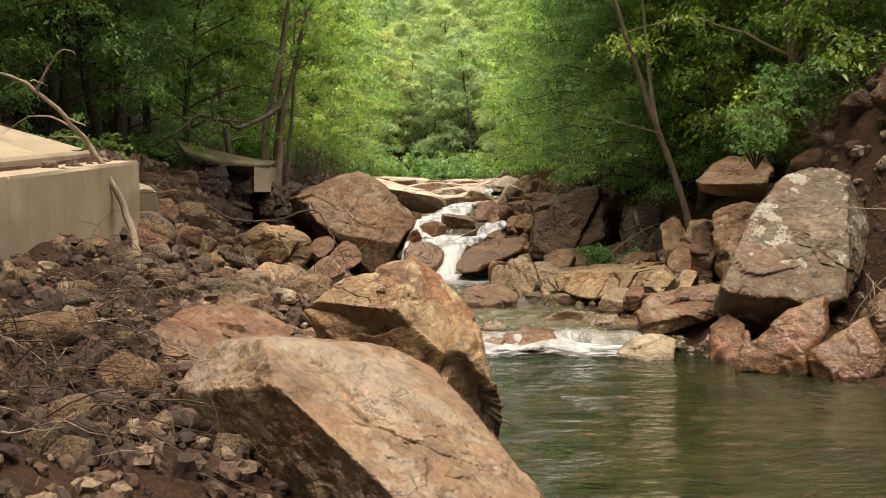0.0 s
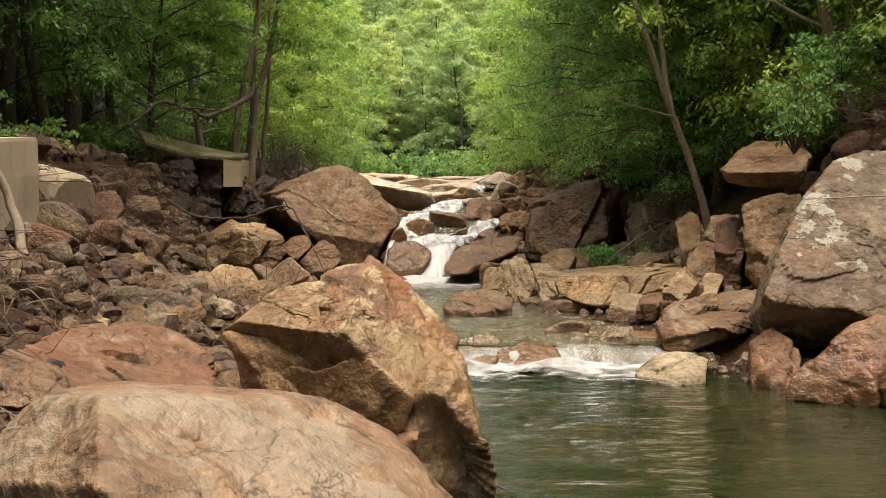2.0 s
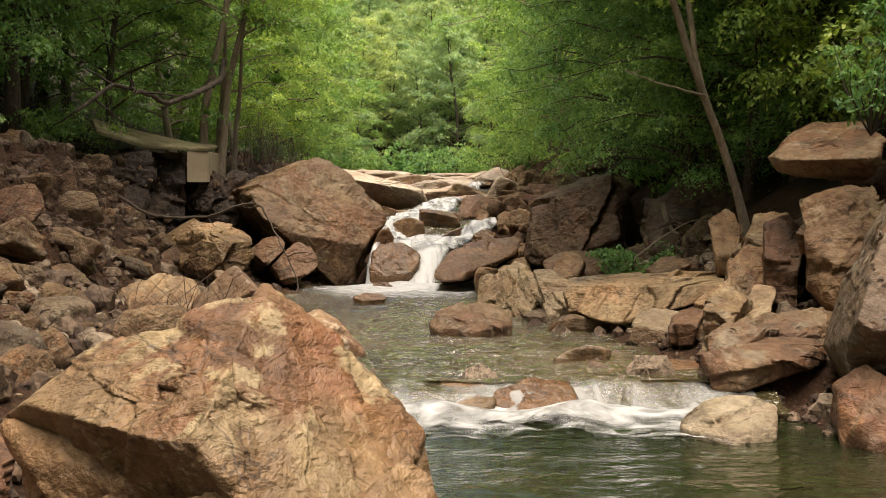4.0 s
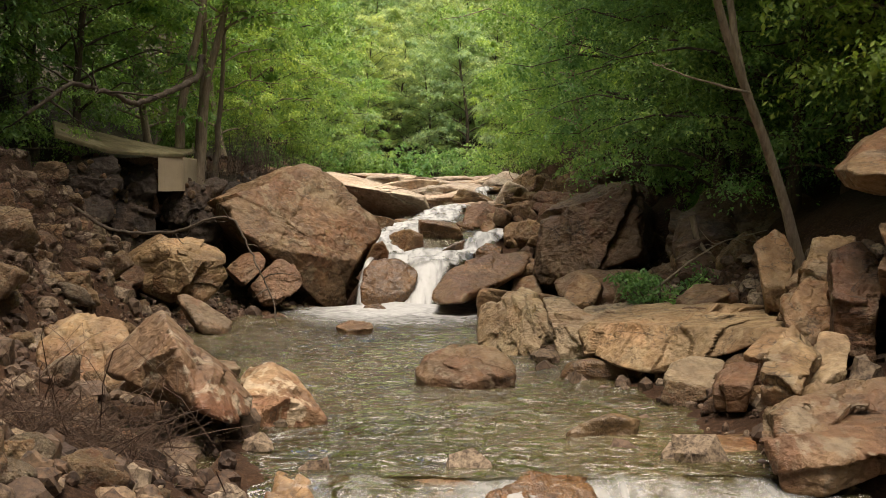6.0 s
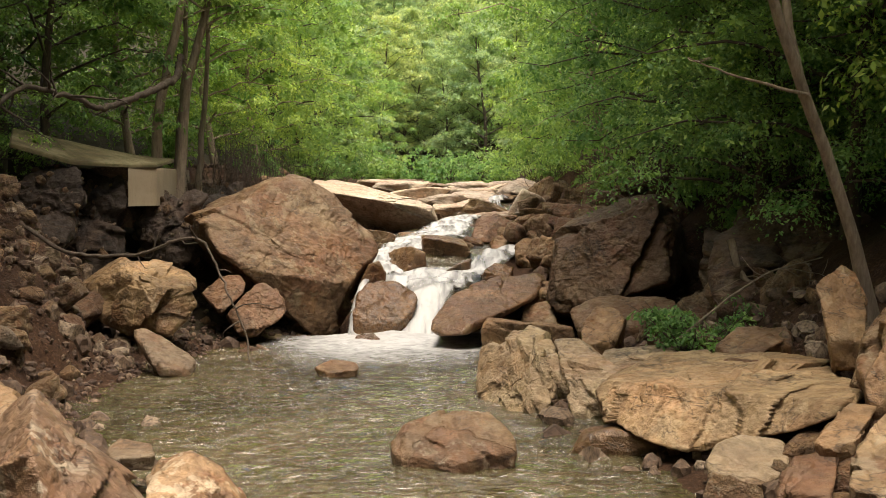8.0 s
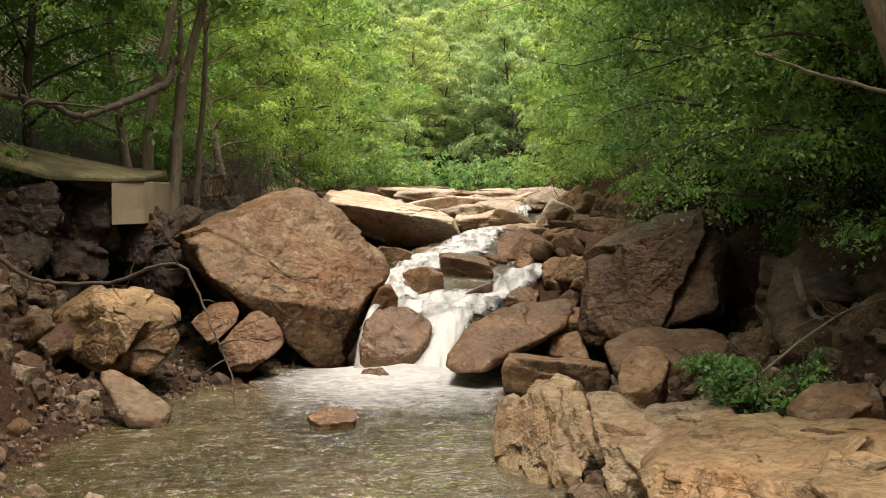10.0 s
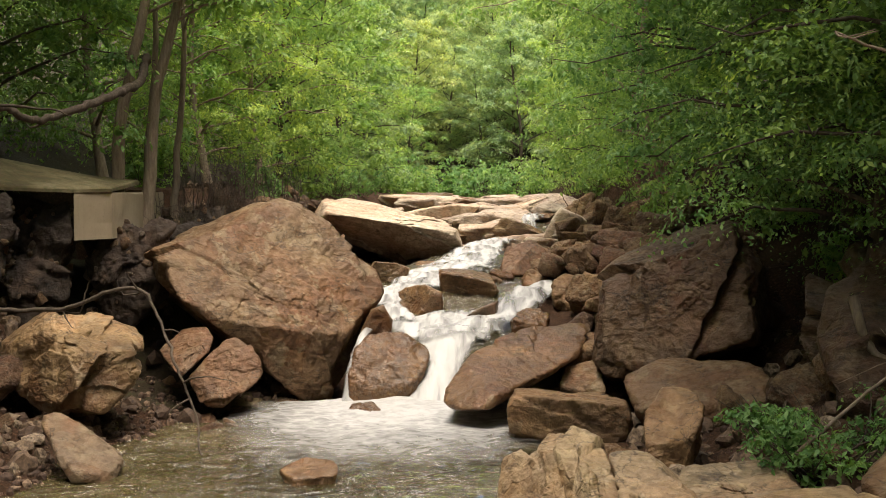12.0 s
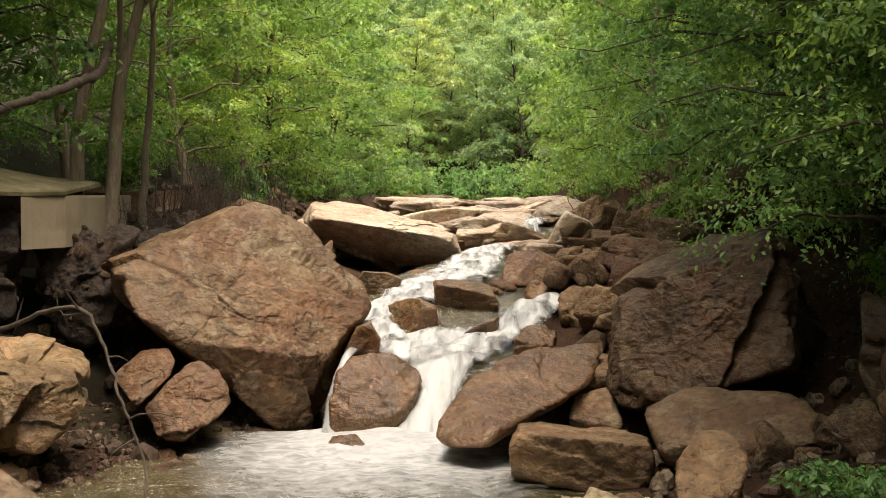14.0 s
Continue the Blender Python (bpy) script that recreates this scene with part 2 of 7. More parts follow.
gravel_mat = pebbles("gravel", ((0.0, (0.05, 0.026, 0.015)), (0.5, (0.095, 0.052, 0.030)), (0.8, (0.15, 0.09, 0.054)), (1.0, (0.25, 0.17, 0.11))))


def concrete():
    n = Nodes("concrete")
    p, streak = n.place(), n.place((3, 3, 0.35))
    colour = n.ramp(n.noise(p, 1.2, 7, 0.65), (0.3, (0.28, 0.22, 0.145)), (0.6, (0.38, 0.305, 0.21)))
    colour = n.mix(n.maths("MULTIPLY", n.grey(n.noise(streak, 1.6, 6, 0.7), 0.5, 0.7), 0.45), colour, (0.20, 0.16, 0.11))
    colour = n.mix(n.maths("MULTIPLY", n.grey(n.noise(p, 26, 6, 0.8), 0.55, 0.7), 0.4), colour, (0.16, 0.13, 0.09))
    n.link(colour, n.bsdf.inputs["Base Color"])
    n.bsdf.inputs["Roughness"].default_value = 0.88
    n.bump(n.noise(p, 22, 8, 0.75), 0.35, 0.02)
    return n.mat


concrete_mat = concrete()


def mossy():
    """Old concrete under dirt, leaf litter and thin moss."""
    n = Nodes("mossy_concrete")
    p = n.place()
    colour = n.ramp(n.noise(p, 1.6, 7, 0.65), (0.34, (0.07, 0.052, 0.025)), (0.50, (0.13, 0.105, 0.05)), (0.62, (0.19, 0.16, 0.09)))
    colour = n.mix(n.maths("MULTIPLY", n.grey(n.noise(p, 7, 7, 0.7), 0.48, 0.62), 0.6), colour, (0.06, 0.065, 0.022))
    n.link(colour, n.bsdf.inputs["Base Color"])
    n.bsdf.inputs["Roughness"].default_value = 0.95
    n.bump(n.noise(p, 14, 8, 0.75), 0.6, 0.03)
    return n.mat


mossy_mat = mossy()


def bark(name, a, b, c):
    n = Nodes(name)
    p, q = n.place((1, 1, 1)), n.place((9, 9, 1.6))
    colour = n.ramp(n.noise(q, 2.4, 8, 0.7), (0.3, a), (0.52, b), (0.72, c))
    colour = n.mix(n.maths("MULTIPLY", n.grey(n.noise(p, 2.5, 6, 0.7), 0.5, 0.7), 0.5), colour, tuple(v * 0.6 for v in b))
    n.link(colour, n.bsdf.inputs["Base Color"])
    n.bsdf.inputs["Roughness"].default_value = 0.9
    n.bump(n.noise(q, 3.5, 8, 0.75), 0.7, 0.03)
    return n.mat


bark_pale = bark("bark_pale", (0.14, 0.10, 0.07), (0.26, 0.20, 0.14), (0.36, 0.29, 0.21))
bark_dark = bark("bark_dark", (0.045, 0.034, 0.025), (0.085, 0.063, 0.045), (0.14, 0.105, 0.075))
root_mat = bark("root", (0.035, 0.018, 0.010), (0.07, 0.037, 0.021), (0.15, 0.09, 0.054))
twig_mat = bark("twig", (0.16, 0.12, 0.085), (0.27, 0.21, 0.15), (0.38, 0.31, 0.23))


def leaves(name, a, b, c, through=0.4):
    """Thin leaf: light that falls on it and light that passes through it."""
    n = Nodes(name)
    geo, info, p = n.add("NewGeometry"), n.add("ObjectInfo"), n.place()
    colour = n.ramp(geo.outputs["Random Per Island"], (0.0, a), (0.55, b), (1.0, c))
    clump = n.ramp(n.noise(p, 1.5, 4, 0.65), (0.36, (0.50, 0.60, 0.58)), (0.50, (0.95, 0.97, 0.95)), (0.64, (1.35, 1.25, 1.05)))
    colour = n.mix(1.0, colour, clump, "MULTIPLY")
    tone = n.ramp(info.outputs["Random"], (0.0, (0.80, 0.88, 0.85)), (0.5, (1.0, 1.0, 1.0)), (1.0, (1.25, 1.12, 0.95)))
    colour = n.mix(1.0, colour, tone, "MULTIPLY")
    n.link(colour, n.bsdf.inputs["Base Color"])
    n.bsdf.inputs["Roughness"].default_value = 0.5
    n.bsdf.inputs["Specular IOR Level"].default_value = 0.3
    glow, blend = n.add("BsdfTranslucent"), n.add("MixShader", Fac=through)
    n.link(n.mix(1.0, colour, (1.25, 1.2, 0.6), "MULTIPLY"), glow.inputs["Color"])
    n.link(n.bsdf.outputs[0], blend.inputs[1])
    n.link(glow.outputs[0], blend.inputs[2])
    n.link(blend.outputs[0], n.out.inputs["Surface"])
    return n.mat


leaf_bright = leaves("leaf_bright", (0.22, 0.36, 0.12), (0.30, 0.46, 0.16), (0.40, 0.55, 0.22), 0.5)
leaf_deep = leaves("leaf_deep", (0.13, 0.25, 0.09), (0.20, 0.36, 0.135), (0.29, 0.45, 0.185), 0.48)
# paler, greyer leaves: the haze of distance is put into their colour
leaf_haze = leaves("leaf_haze", (0.30, 0.42, 0.23), (0.37, 0.49, 0.28), (0.44, 0.55, 0.33), 0.5)


def water(name, colour, deep, clear, wave, strength, sheen=0.05, ior=1.45):
    """Murky stream water: a glossy rippled surface that lets some of the bed show."""
    n = Nodes(name)
    p, q = n.place(wave), n.place()
    n.link(n.ramp(n.noise(q, 0.35, 4, 0.6, 0.5), (0.35, deep), (0.65, colour)), n.bsdf.inputs["Base Color"])
    n.bsdf.inputs["Roughness"].default_value = 0.06
    n.bsdf.inputs["IOR"].default_value = 1.33
    normal = n.bump(n.maths("ADD", n.noise(p, 3.2, 3, 0.5, 0.8), n.maths("MULTIPLY", n.noise(p, 9.0, 3, 0.6, 0.6), 0.4)), min(strength, 1.0), 0.12 * max(strength, 1.0))
    see, blend = n.add("BsdfTransparent", Color=(0.72, 0.76, 0.58, 1)), n.add("MixShader", Fac=clear)
    gloss, fres, top = n.add("BsdfGlossy", Roughness=sheen), n.add("Fresnel", IOR=ior), n.add("MixShader")
    n.link(normal, gloss.inputs["Normal"])
    n.link(normal, fres.inputs["Normal"])
    n.link(n.bsdf.outputs[0], blend.inputs[1])
    n.link(see.outputs[0], blend.inputs[2])
    n.link(fres.outputs[0], top.inputs[0])
    n.link(blend.outputs[0], top.inputs[1])
    n.link(gloss.outputs[0], top.inputs[2])
    n.link(top.outputs[0], n.out.inputs["Surface"])
    return n.mat


pool_mat = water("pool_water", (0.048, 0.056, 0.020), (0.018, 0.036, 0.013), 0.45, (0.7, 1.5, 1.0), 0.45, ior=1.42)
stream_mat = water("stream_water", (0.18, 0.145, 0.07), (0.065, 0.055, 0.022), 0.38, (0.8, 1.5, 1.0), 1.1, 0.04, ior=1.6)


def foam(name, along, low, high, colour=(0.49, 0.49, 0.485), calm=1.0):
    """White water drawn out along the flow, with clear gaps."""
    n = Nodes(name)
    p, q = n.place(along), n.place()
    n.bsdf.inputs["Roughness"].default_value = 0.55
    streak = n.noise(p, 1.7, 3, 0.5, 0.5)
    broken = n.maths("ADD", n.maths("MULTIPLY", streak, calm), 0.5 * (1 - calm))
    n.link(n.ramp(streak, (0.35, tuple(v * 0.74 for v in colour)), (0.62, colour)), n.bsdf.inputs["Base Color"])
    edge = n.add("Attribute")
    edge.attribute_name = "thin"
    cover = n.grey(n.maths("SUBTRACT", n.maths("ADD", broken, n.maths("MULTIPLY", n.noise(q, 1.1, 3, 0.5), 0.35)), n.maths("MULTIPLY", edge.outputs["Fac"], 0.55)), low, high)
    n.bump(streak, 0.22, 0.08)
    see, blend = n.add("BsdfTransparent"), n.add("MixShader")
    n.link(cover, blend.inputs[0])
    n.link(see.outputs[0], blend.inputs[1])
    n.link(n.bsdf.outputs[0], blend.inputs[2])
    n.link(blend.outputs[0], n.out.inputs["Surface"])
    return n.mat


fall_foam = foam("fall_foam", (4, 0.9, 0.5), 0.36, 0.84)
pool_foam = foam("pool_foam", (4.0, 5.0, 1), 0.30, 1.25, calm=0.5)
froth_foam = foam("froth_foam", (2.4, 3.0, 1), 0.46, 0.95, (0.44, 0.44, 0.43))
step_foam = foam("step_foam", (2.6, 0.7, 0.5), 0.28, 1.05, (0.44, 0.44, 0.43))


# ---- shaping helpers ----
def lattice(ix, iy, iz, seed):
    h = (ix * 374761393 + iy * 668265263 + iz * 2147483647 + seed * 974634777) & 0xFFFFFFFF
    h = ((h ^ (h >> 13)) * 1274126177) & 0xFFFFFFFF
    return ((h ^ (h >> 16)) & 0xFFFF) / 32767.5 - 1.0


def waves(p, seed=0):
    """Smooth value noise, -1 to 1, at an array of points."""
    i = np.floor(p).astype(np.int64)
    f = p - i
    f = f * f * (3 - 2 * f)
    total = 0
    for dx in (0, 1):
        for dy in (0, 1):
            for dz in (0, 1):
                w = np.where(dx, f[:, 0], 1 - f[:, 0]) * np.where(dy, f[:, 1], 1 - f[:, 1]) * np.where(dz, f[:, 2], 1 - f[:, 2])
                total = total + w * lattice(i[:, 0] + dx, i[:, 1] + dy, i[:, 2] + dz, seed)
    return total


def rough(p, seed=0, octaves=4, gain=0.5):
    total, size = 0, 1.0
    for k in range(octaves):
        total = total + size * waves(p * 2.03 ** k + 17.3 * k, seed + k)
        size *= gain
    return total


def ramped(x, *pairs):
    xs, ys = zip(*pairs)
    return np.interp(x, xs, ys)


def mesh_of(name, verts, faces, mat, smooth=True):
    me = bpy.data.meshes.new(name)
    verts, faces = np.asarray(verts, np.float32), np.asarray(faces, np.int32)
    k = faces.shape[1]
    me.vertices.add(len(verts))
    me.vertices.foreach_set("co", verts.ravel())
    me.loops.add(faces.size)
    me.loops.foreach_set("vertex_index", faces.ravel())
    me.polygons.add(len(faces))
    me.polygons.foreach_set("loop_start", np.arange(0, faces.size, k, dtype=np.int32))
    me.update(calc_edges=True)
    me.polygons.foreach_set("use_smooth", np.full(len(faces), smooth))
    me.materials.append(mat)
    me.update()
    return me


def child(ob, parent):
    ob.parent = parent
    return ob


def part(name, data, parent, label=""):
    return tagged(child(new(name, data), parent), label)


SPHERES = {}


def sphere(level):
    if level not in SPHERES:
        bm = bmesh.new()
        bmesh.ops.create_icosphere(bm, subdivisions=level, radius=1)
        SPHERES[level] = (np.array([v.co[:] for v in bm.verts]), np.array([[v.index for v in f.verts] for f in bm.faces]))
        bm.free()
    return SPHERES[level]


def cut_block(level, sharp, size, cuts, seed, joints=1.0, grit=1.0):
    """A block cut by planes (turn, rise, distance), with chipped corners, split faces, bedding steps and small relief."""
    d, faces = sphere(level)
    d = d * np.array(size)
    c = np.array(cuts, float)
    az, el = np.radians(c[:, 0]), np.radians(c[:, 1])
    n = np.stack([np.cos(az) * np.cos(el), np.sin(az) * np.cos(el), np.sin(el)], 1)
    off = np.maximum(c[:, 2], 0.03)

    def shell(n, off):
        q = np.maximum(d @ n.T / off, 0.0)
        return d / ((q ** sharp).sum(1) ** (1.0 / sharp))[:, None]

    rng = np.random.RandomState(seed)
    p = shell(n, off)
    extra = rng.normal(size=(44, 3)) * (1, 1, 0.8)
    extra /= np.linalg.norm(extra, axis=1)[:, None]
    reach = (p @ extra.T).max(0) * (0.945 + 0.055 * rng.rand(44))
    p = shell(np.concatenate([n, extra]), np.concatenate([off, reach]))
    big = float(np.linalg.norm(p, axis=1).mean())
    up = rng.normal(size=3) * (0.5, 0.5, 1.0)
    up /= np.linalg.norm(up)
    out = p / (np.linalg.norm(p, axis=1)[:, None] + 1e-9)
    # split faces: each has its own small tilt and step, with open joints between
    warp = p / big + 0.09 * np.stack([rough(p / big * 2.2, seed + k, 3) for k in (40, 41, 42)], 1)
    stretch = warp + np.outer(warp @ up, up) * 1.6
    cells = rng.normal(size=(26, 3))
    cells = cells / np.linalg.norm(cells, axis=1)[:, None] * (0.7 + 0.5 * rng.rand(26))[:, None]
    cells = cells + np.outer(cells @ up, up) * 1.6
    gap = np.sqrt(((stretch[:, None] - cells[None]) ** 2).sum(-1))
    order = np.argsort(gap, 1)[:, :2]
    first, second = np.take_along_axis(gap, order, 1).T
    tilt, step = rng.normal(size=(26, 3)) * 0.22 * (0.2 + 0.7 * joints), rng.normal(size=26) * 0.024 * joints
    s = ((stretch - cells[order[:, 0]]) * tilt[order[:, 0]]).sum(1) * 0.55 * big + step[order[:, 0]] * big
    s -= np.clip(0.045 - (second - first), 0, 1) / 0.045 * 0.045 * big * joints * np.clip(0.25 + waves(p / big * 1.3, seed + 60), 0, 1)
    s += rough(p / big * 1.1 + seed * 3.1, seed, 3) * 0.022 * big
    # bedding: thin ledges that come and go, each with an open seam under it
    bed = (p @ up) / big * 4.2 + rough(p / big * 1.2, seed + 5, 3) * 0.35
    fall = bed - np.floor(bed)
    mask = np.clip(waves(p / big * 1.5, seed + 9) * 1.6 + 0.35, 0, 1)
    s += (fall - 0.5) * mask * 0.016 * big * (0.3 + 0.7 * min(joints, 1.0))
    s -= np.clip(1 - np.abs(fall - 0.04) / 0.045, 0, 1) * mask * 0.022 * big * (0.25 + 0.75 * min(joints, 1.2))
    # cracks: narrow, wandering, deeper where the stone is split
    for k, (size_k, wide, deep) in enumerate(((1.7, 0.030, 0.05), (3.4, 0.035, 0.022))):
        ridge = np.abs(rough(p / big * size_k, seed + 21 + 7 * k, 3))
        where = np.clip(waves(p / big * 1.6 + 9.0 * k, seed + 70 + k) * 2.0 + 0.1, 0, 1)
        s -= np.clip(1 - ridge / wide, 0, 1) * where * deep * big * (0.2 + 0.8 * max(joints, 0))
    # spalls: flat chips broken off the faces, with sharp rims
    chip = rough(p / big * 2.3 + 4.0, seed + 51, 4, 0.55)
    s -= np.clip((chip - 0.22) / 0.03, 0, 1) * 0.014 * big
    s -= np.clip((chip - 0.52) / 0.03, 0, 1) * 0.016 * big
    s += rough(p / big * 7.5, seed + 33, 5, 0.66) * 0.013 * big * grit
    return p + out * s[:, None], faces


COUNT = [0]


def boulder(name, label, category, mat, at, level, sharp, size, cuts, joints=1.0, grit=1.0):
    COUNT[0] += 1
    v, f = cut_block(level, sharp, size, cuts, 11 + COUNT[0], joints, grit)
    ob = new(name, mesh_of(name, v, f, mat))
    ob.location = at
    return tagged(ob, label, category)


def tube(path, radii, sides=6):
    """Vertices and quads of a tapering tube along a path."""
    path, radii = np.asarray(path, float), np.asarray(radii, float)
    t = np.gradient(path, axis=0)
    t /= np.linalg.norm(t, axis=1)[:, None] + 1e-9
    ref = np.where(np.abs(t[:, 2:3]) > 0.8, np.array([[1.0, 0, 0]]), np.array([[0, 0, 1.0]]))
    a = np.cross(t, ref)
    a /= np.linalg.norm(a, axis=1)[:, None]
    b = np.cross(t, a)
    ang = np.linspace(0, 2 * np.pi, sides, endpoint=False)
    ring = np.cos(ang)[None, :, None] * a[:, None] + np.sin(ang)[None, :, None] * b[:, None]
    v = (path[:, None] + ring * radii[:, None, None]).reshape(-1, 3)
    i, j = np.meshgrid(np.arange(len(path) - 1), np.arange(sides), indexing="ij")
    k = (j + 1) % sides
    f = np.stack([i * sides + j, i * sides + k, (i + 1) * sides + k, (i + 1) * sides + j], -1).reshape(-1, 4)
    return v, f


def joined(pieces):
    vs, fs, n = [], [], 0
    for v, f in pieces:
        vs.append(v)
        fs.append(f + n)
        n += len(v)
    return np.concatenate(vs), np.concatenate(fs)


# ---- ground ----
def level_at(y):
    """Height of the water along the stream."""
    return ramped(y, (14.75, 0.0), (15.05, 0.2), (28.6, 0.2), (29.0, 0.35), (29.4, 0.68), (29.8, 0.92), (30.3, 1.08), (31.2, 1.22), (31.8, 1.36), (32.5, 1.60), (34, 1.74), (36, 1.84), (38, 2.1), (41.8, 2.2), (42.4, 2.4), (43.8, 2.8), (46, 2.95), (50, 3.25), (62, 3.7), (90, 4.8), (200, 8))


def left_edge(y):
    return ramped(y, (0, -0.4), (9, 0.1), (13, 0.1), (15, -0.6), (18, -1.5), (20, -2.6), (22, -3.4), (25.5, -3.4), (28, -3.0), (29.5, -2.2), (34, -2.2), (40, -2.8), (48, -4), (90, -3))


def right_edge(y):
    return ramped(y, (0, 5.4), (9, 5.2), (12, 4.4), (14, 3.2), (16, 2.8), (18, 2.6), (20, 2.3), (22, 1.6), (25, 1.7), (27, 2.2), (29, 2.0), (31, 1.9), (34, 1.6), (40, 2.2), (48, 3), (90, 3.0))


def road_at(y):
    return ramped(y, (0, 1.3), (8.5, 2.0), (12.3, 2.34), (30, 3.25), (60, 4.6), (200, 9))


def road_edge(y):
    return ramped(y, (0, -3.45), (12.3, -3.45), (12.9, -5.2), (16, -5.6), (26, -6.5), (28.2, -7.0), (28.6, -9.0), (33.6, -9.0), (34.4, -5.1), (45, -5.4), (60, -5.5), (200, -6))


def ground_at(x, y):
    x, y = np.asarray(x, float), np.asarray(y, float)
    p = np.stack([x, y, np.zeros_like(x)], -1).reshape(-1, 3)
    hollow = np.clip((-0.9 - x) / 0.5, 0, 1) * np.clip((33.6 - y) / 1.2, 0, 1)
    w = np.minimum(level_at(y), level_at(y - 2.2 * hollow))
    le, ri = left_edge(y), right_edge(y)
    inside = np.minimum(x - le, ri - x)
    depth = ramped(y, (0, 0.9), (13, 0.6), (14.6, 0.3), (15.4, 0.25), (18, 0.45), (27, 0.4), (29, 0.5), (40, 0.45), (46, 0.2), (60, 0.1))
    bed = w - depth * np.clip(inside / 1.2, 0, 1)
    dl, dr = np.maximum(le - x, 0), np.maximum(x - ri, 0)
    near = ramped(y, (12, 1.0), (16, 0.0), (30.2, 0.0), (32, 1.0))
    gentle = np.interp(dl, (0, 0.9, 1.8, 2.6, 3.4, 4.5), (0, 0.20, 0.45, 0.85, 1.45, 2.3))
    steep = np.interp(dl, (0, 1.0, 2.0, 3.0, 3.6, 4.4), (0, 0.28, 0.75, 1.22, 1.5, 2.0))
    steep = np.where(y > 20, np.interp(dl, (0, 0.8, 1.6, 2.6, 3.6, 4.5), (0, 0.7, 1.2, 1.45, 1.6, 1.9)), steep)
    lh = w + gentle * (1 - near) + steep * near
    lh = np.where((y > 27) & (y < 34.4) & (x < -4.9), np.minimum(lh, 2.0), lh)
    pit = (y > 26.6) & (y < 30.1) & (x < -2.7)
    lh = np.where(pit, np.minimum(lh, w + 0.2 + 0.5 * np.maximum(-5.3 - x, 0)), lh)
    road = road_at(y)
    slope = road - 0.1 - 1.15 * (x - road_edge(y)) + 0.30 * rough(p * 1.3, 17, 4).reshape(x.shape)
    lh = np.where((y > 13.2) & (y < 28.0), np.maximum(lh, slope), lh)
    lh = np.where(x < road_edge(y), road - 0.06 + np.where(y < 14, 0.27 * np.clip(-3.5 - x, 0, 2), 0), np.minimum(lh, road - 0.45))
    lh = lh + np.maximum(-x - 8.0, 0) * 0.62
    cut = ramped(y, (9, 0.5), (13, 0.9), (17, 1.0), (19.5, 0.0))
    mild = np.interp(dr, (0, 1.0, 2.0, 3.0, 4.0, 6.0, 100), (0, 0.12, 0.5, 1.15, 1.8, 2.8, 75))
    hard = np.interp(dr, (0, 1.0, 2.0, 2.8, 3.4, 6.0, 100), (0, 0.2, 0.7, 2.0, 3.2, 5.2, 75))
    bank = np.interp(dr, (0, 0.5, 1.3, 1.7, 4, 100), (0, 0.1, 0.75, 0.95, 1.9, 75))
    rh = np.where(y > 46, w + bank, w + mild * (1 - cut) + hard * cut)
    z = np.where(dl > 0, lh, np.where(dr > 0, rh, bed))
    z = z + 0.38 * np.exp(-((x + 1.3) / 0.75) ** 2 - ((y - 13.0) / 1.3) ** 2)
    # far hill; the rise behind the start is unseen, added for reflections
    z = z + np.maximum(y - 97, 0) * 0.38 + np.maximum(-y - 14, 0) * 0.4
    bumps = (rough(p * 0.9, 3, 4) * 0.10 + rough(p * 3.1, 8, 3) * 0.04).reshape(x.shape)
    on_road = (x < road_edge(y)) & (x > -8)
    return z + bumps * np.where(np.abs(x) < 30, 1, 3) * np.clip(0.35 + dl + dr, 0.35, 1.2) * np.where(on_road, 0.25, 1)


def spread(edges):
    return np.concatenate([np.arange(a, b, s) for a, b, s in edges] + [[edges[-1][1]]])


def sheet(name, xs, ys, height, mat):
    gx, gy = np.meshgrid(xs, ys)
    gz = height(gx, gy)
    v = np.stack([gx, gy, gz], -1).reshape(-1, 3)
    i, j = np.meshgrid(np.arange(len(ys) - 1), np.arange(len(xs) - 1), indexing="ij")
    w = len(xs)
    f = np.stack([i * w + j, i * w + j + 1, (i + 1) * w + j + 1, (i + 1) * w + j], -1).reshape(-1, 4)
    return new(name, mesh_of(name, v, f, mat))


ground = sheet("ground", spread([(-400, -60, 20), (-60, -14, 2.5), (-14, -7, 0.4), (-7, 8, 0.14), (8, 16, 0.4), (16, 60, 2.5), (60, 400, 20)]),
               spread([(-200, -20, 15), (-20, 2, 1), (2, 36, 0.14), (36, 60, 0.4), (60, 160, 3), (160, 700, 30)]), ground_at, earth)
tagged(ground, "brown stony earth of the stream bed and banks", "ground", kind="structure")
gc = np.empty(len(ground.data.vertices) * 3, np.float32)
ground.data.vertices.foreach_get("co", gc)
gc = gc.reshape(-1, 3)
wooded = np.clip(np.maximum((gc[:, 0] - right_edge(gc[:, 1]) - 3.6) / 1.2, (-gc[:, 0] - 7.0) / 1.5), 0, 1)
wooded = np.maximum(wooded, np.clip((gc[:, 1] - 74) / 6, 0, 1))
# not woodland: shade of the bank hollow, painted with the litter colour
wooded = np.maximum(wooded, 0.85 * ((gc[:, 0] < -2.6) & (gc[:, 1] > 28.0) & (gc[:, 1] < 34)))
silted = np.clip((level_at(gc[:, 1]) - 0.04 - gc[:, 2]) / 0.1, 0, 1) * (gc[:, 1] > 14.9) * (gc[:, 1] < 29.5)
ground.data.attributes.new("stream_bed", "FLOAT", "POINT").data.foreach_set("value", silted.astype(np.float32))
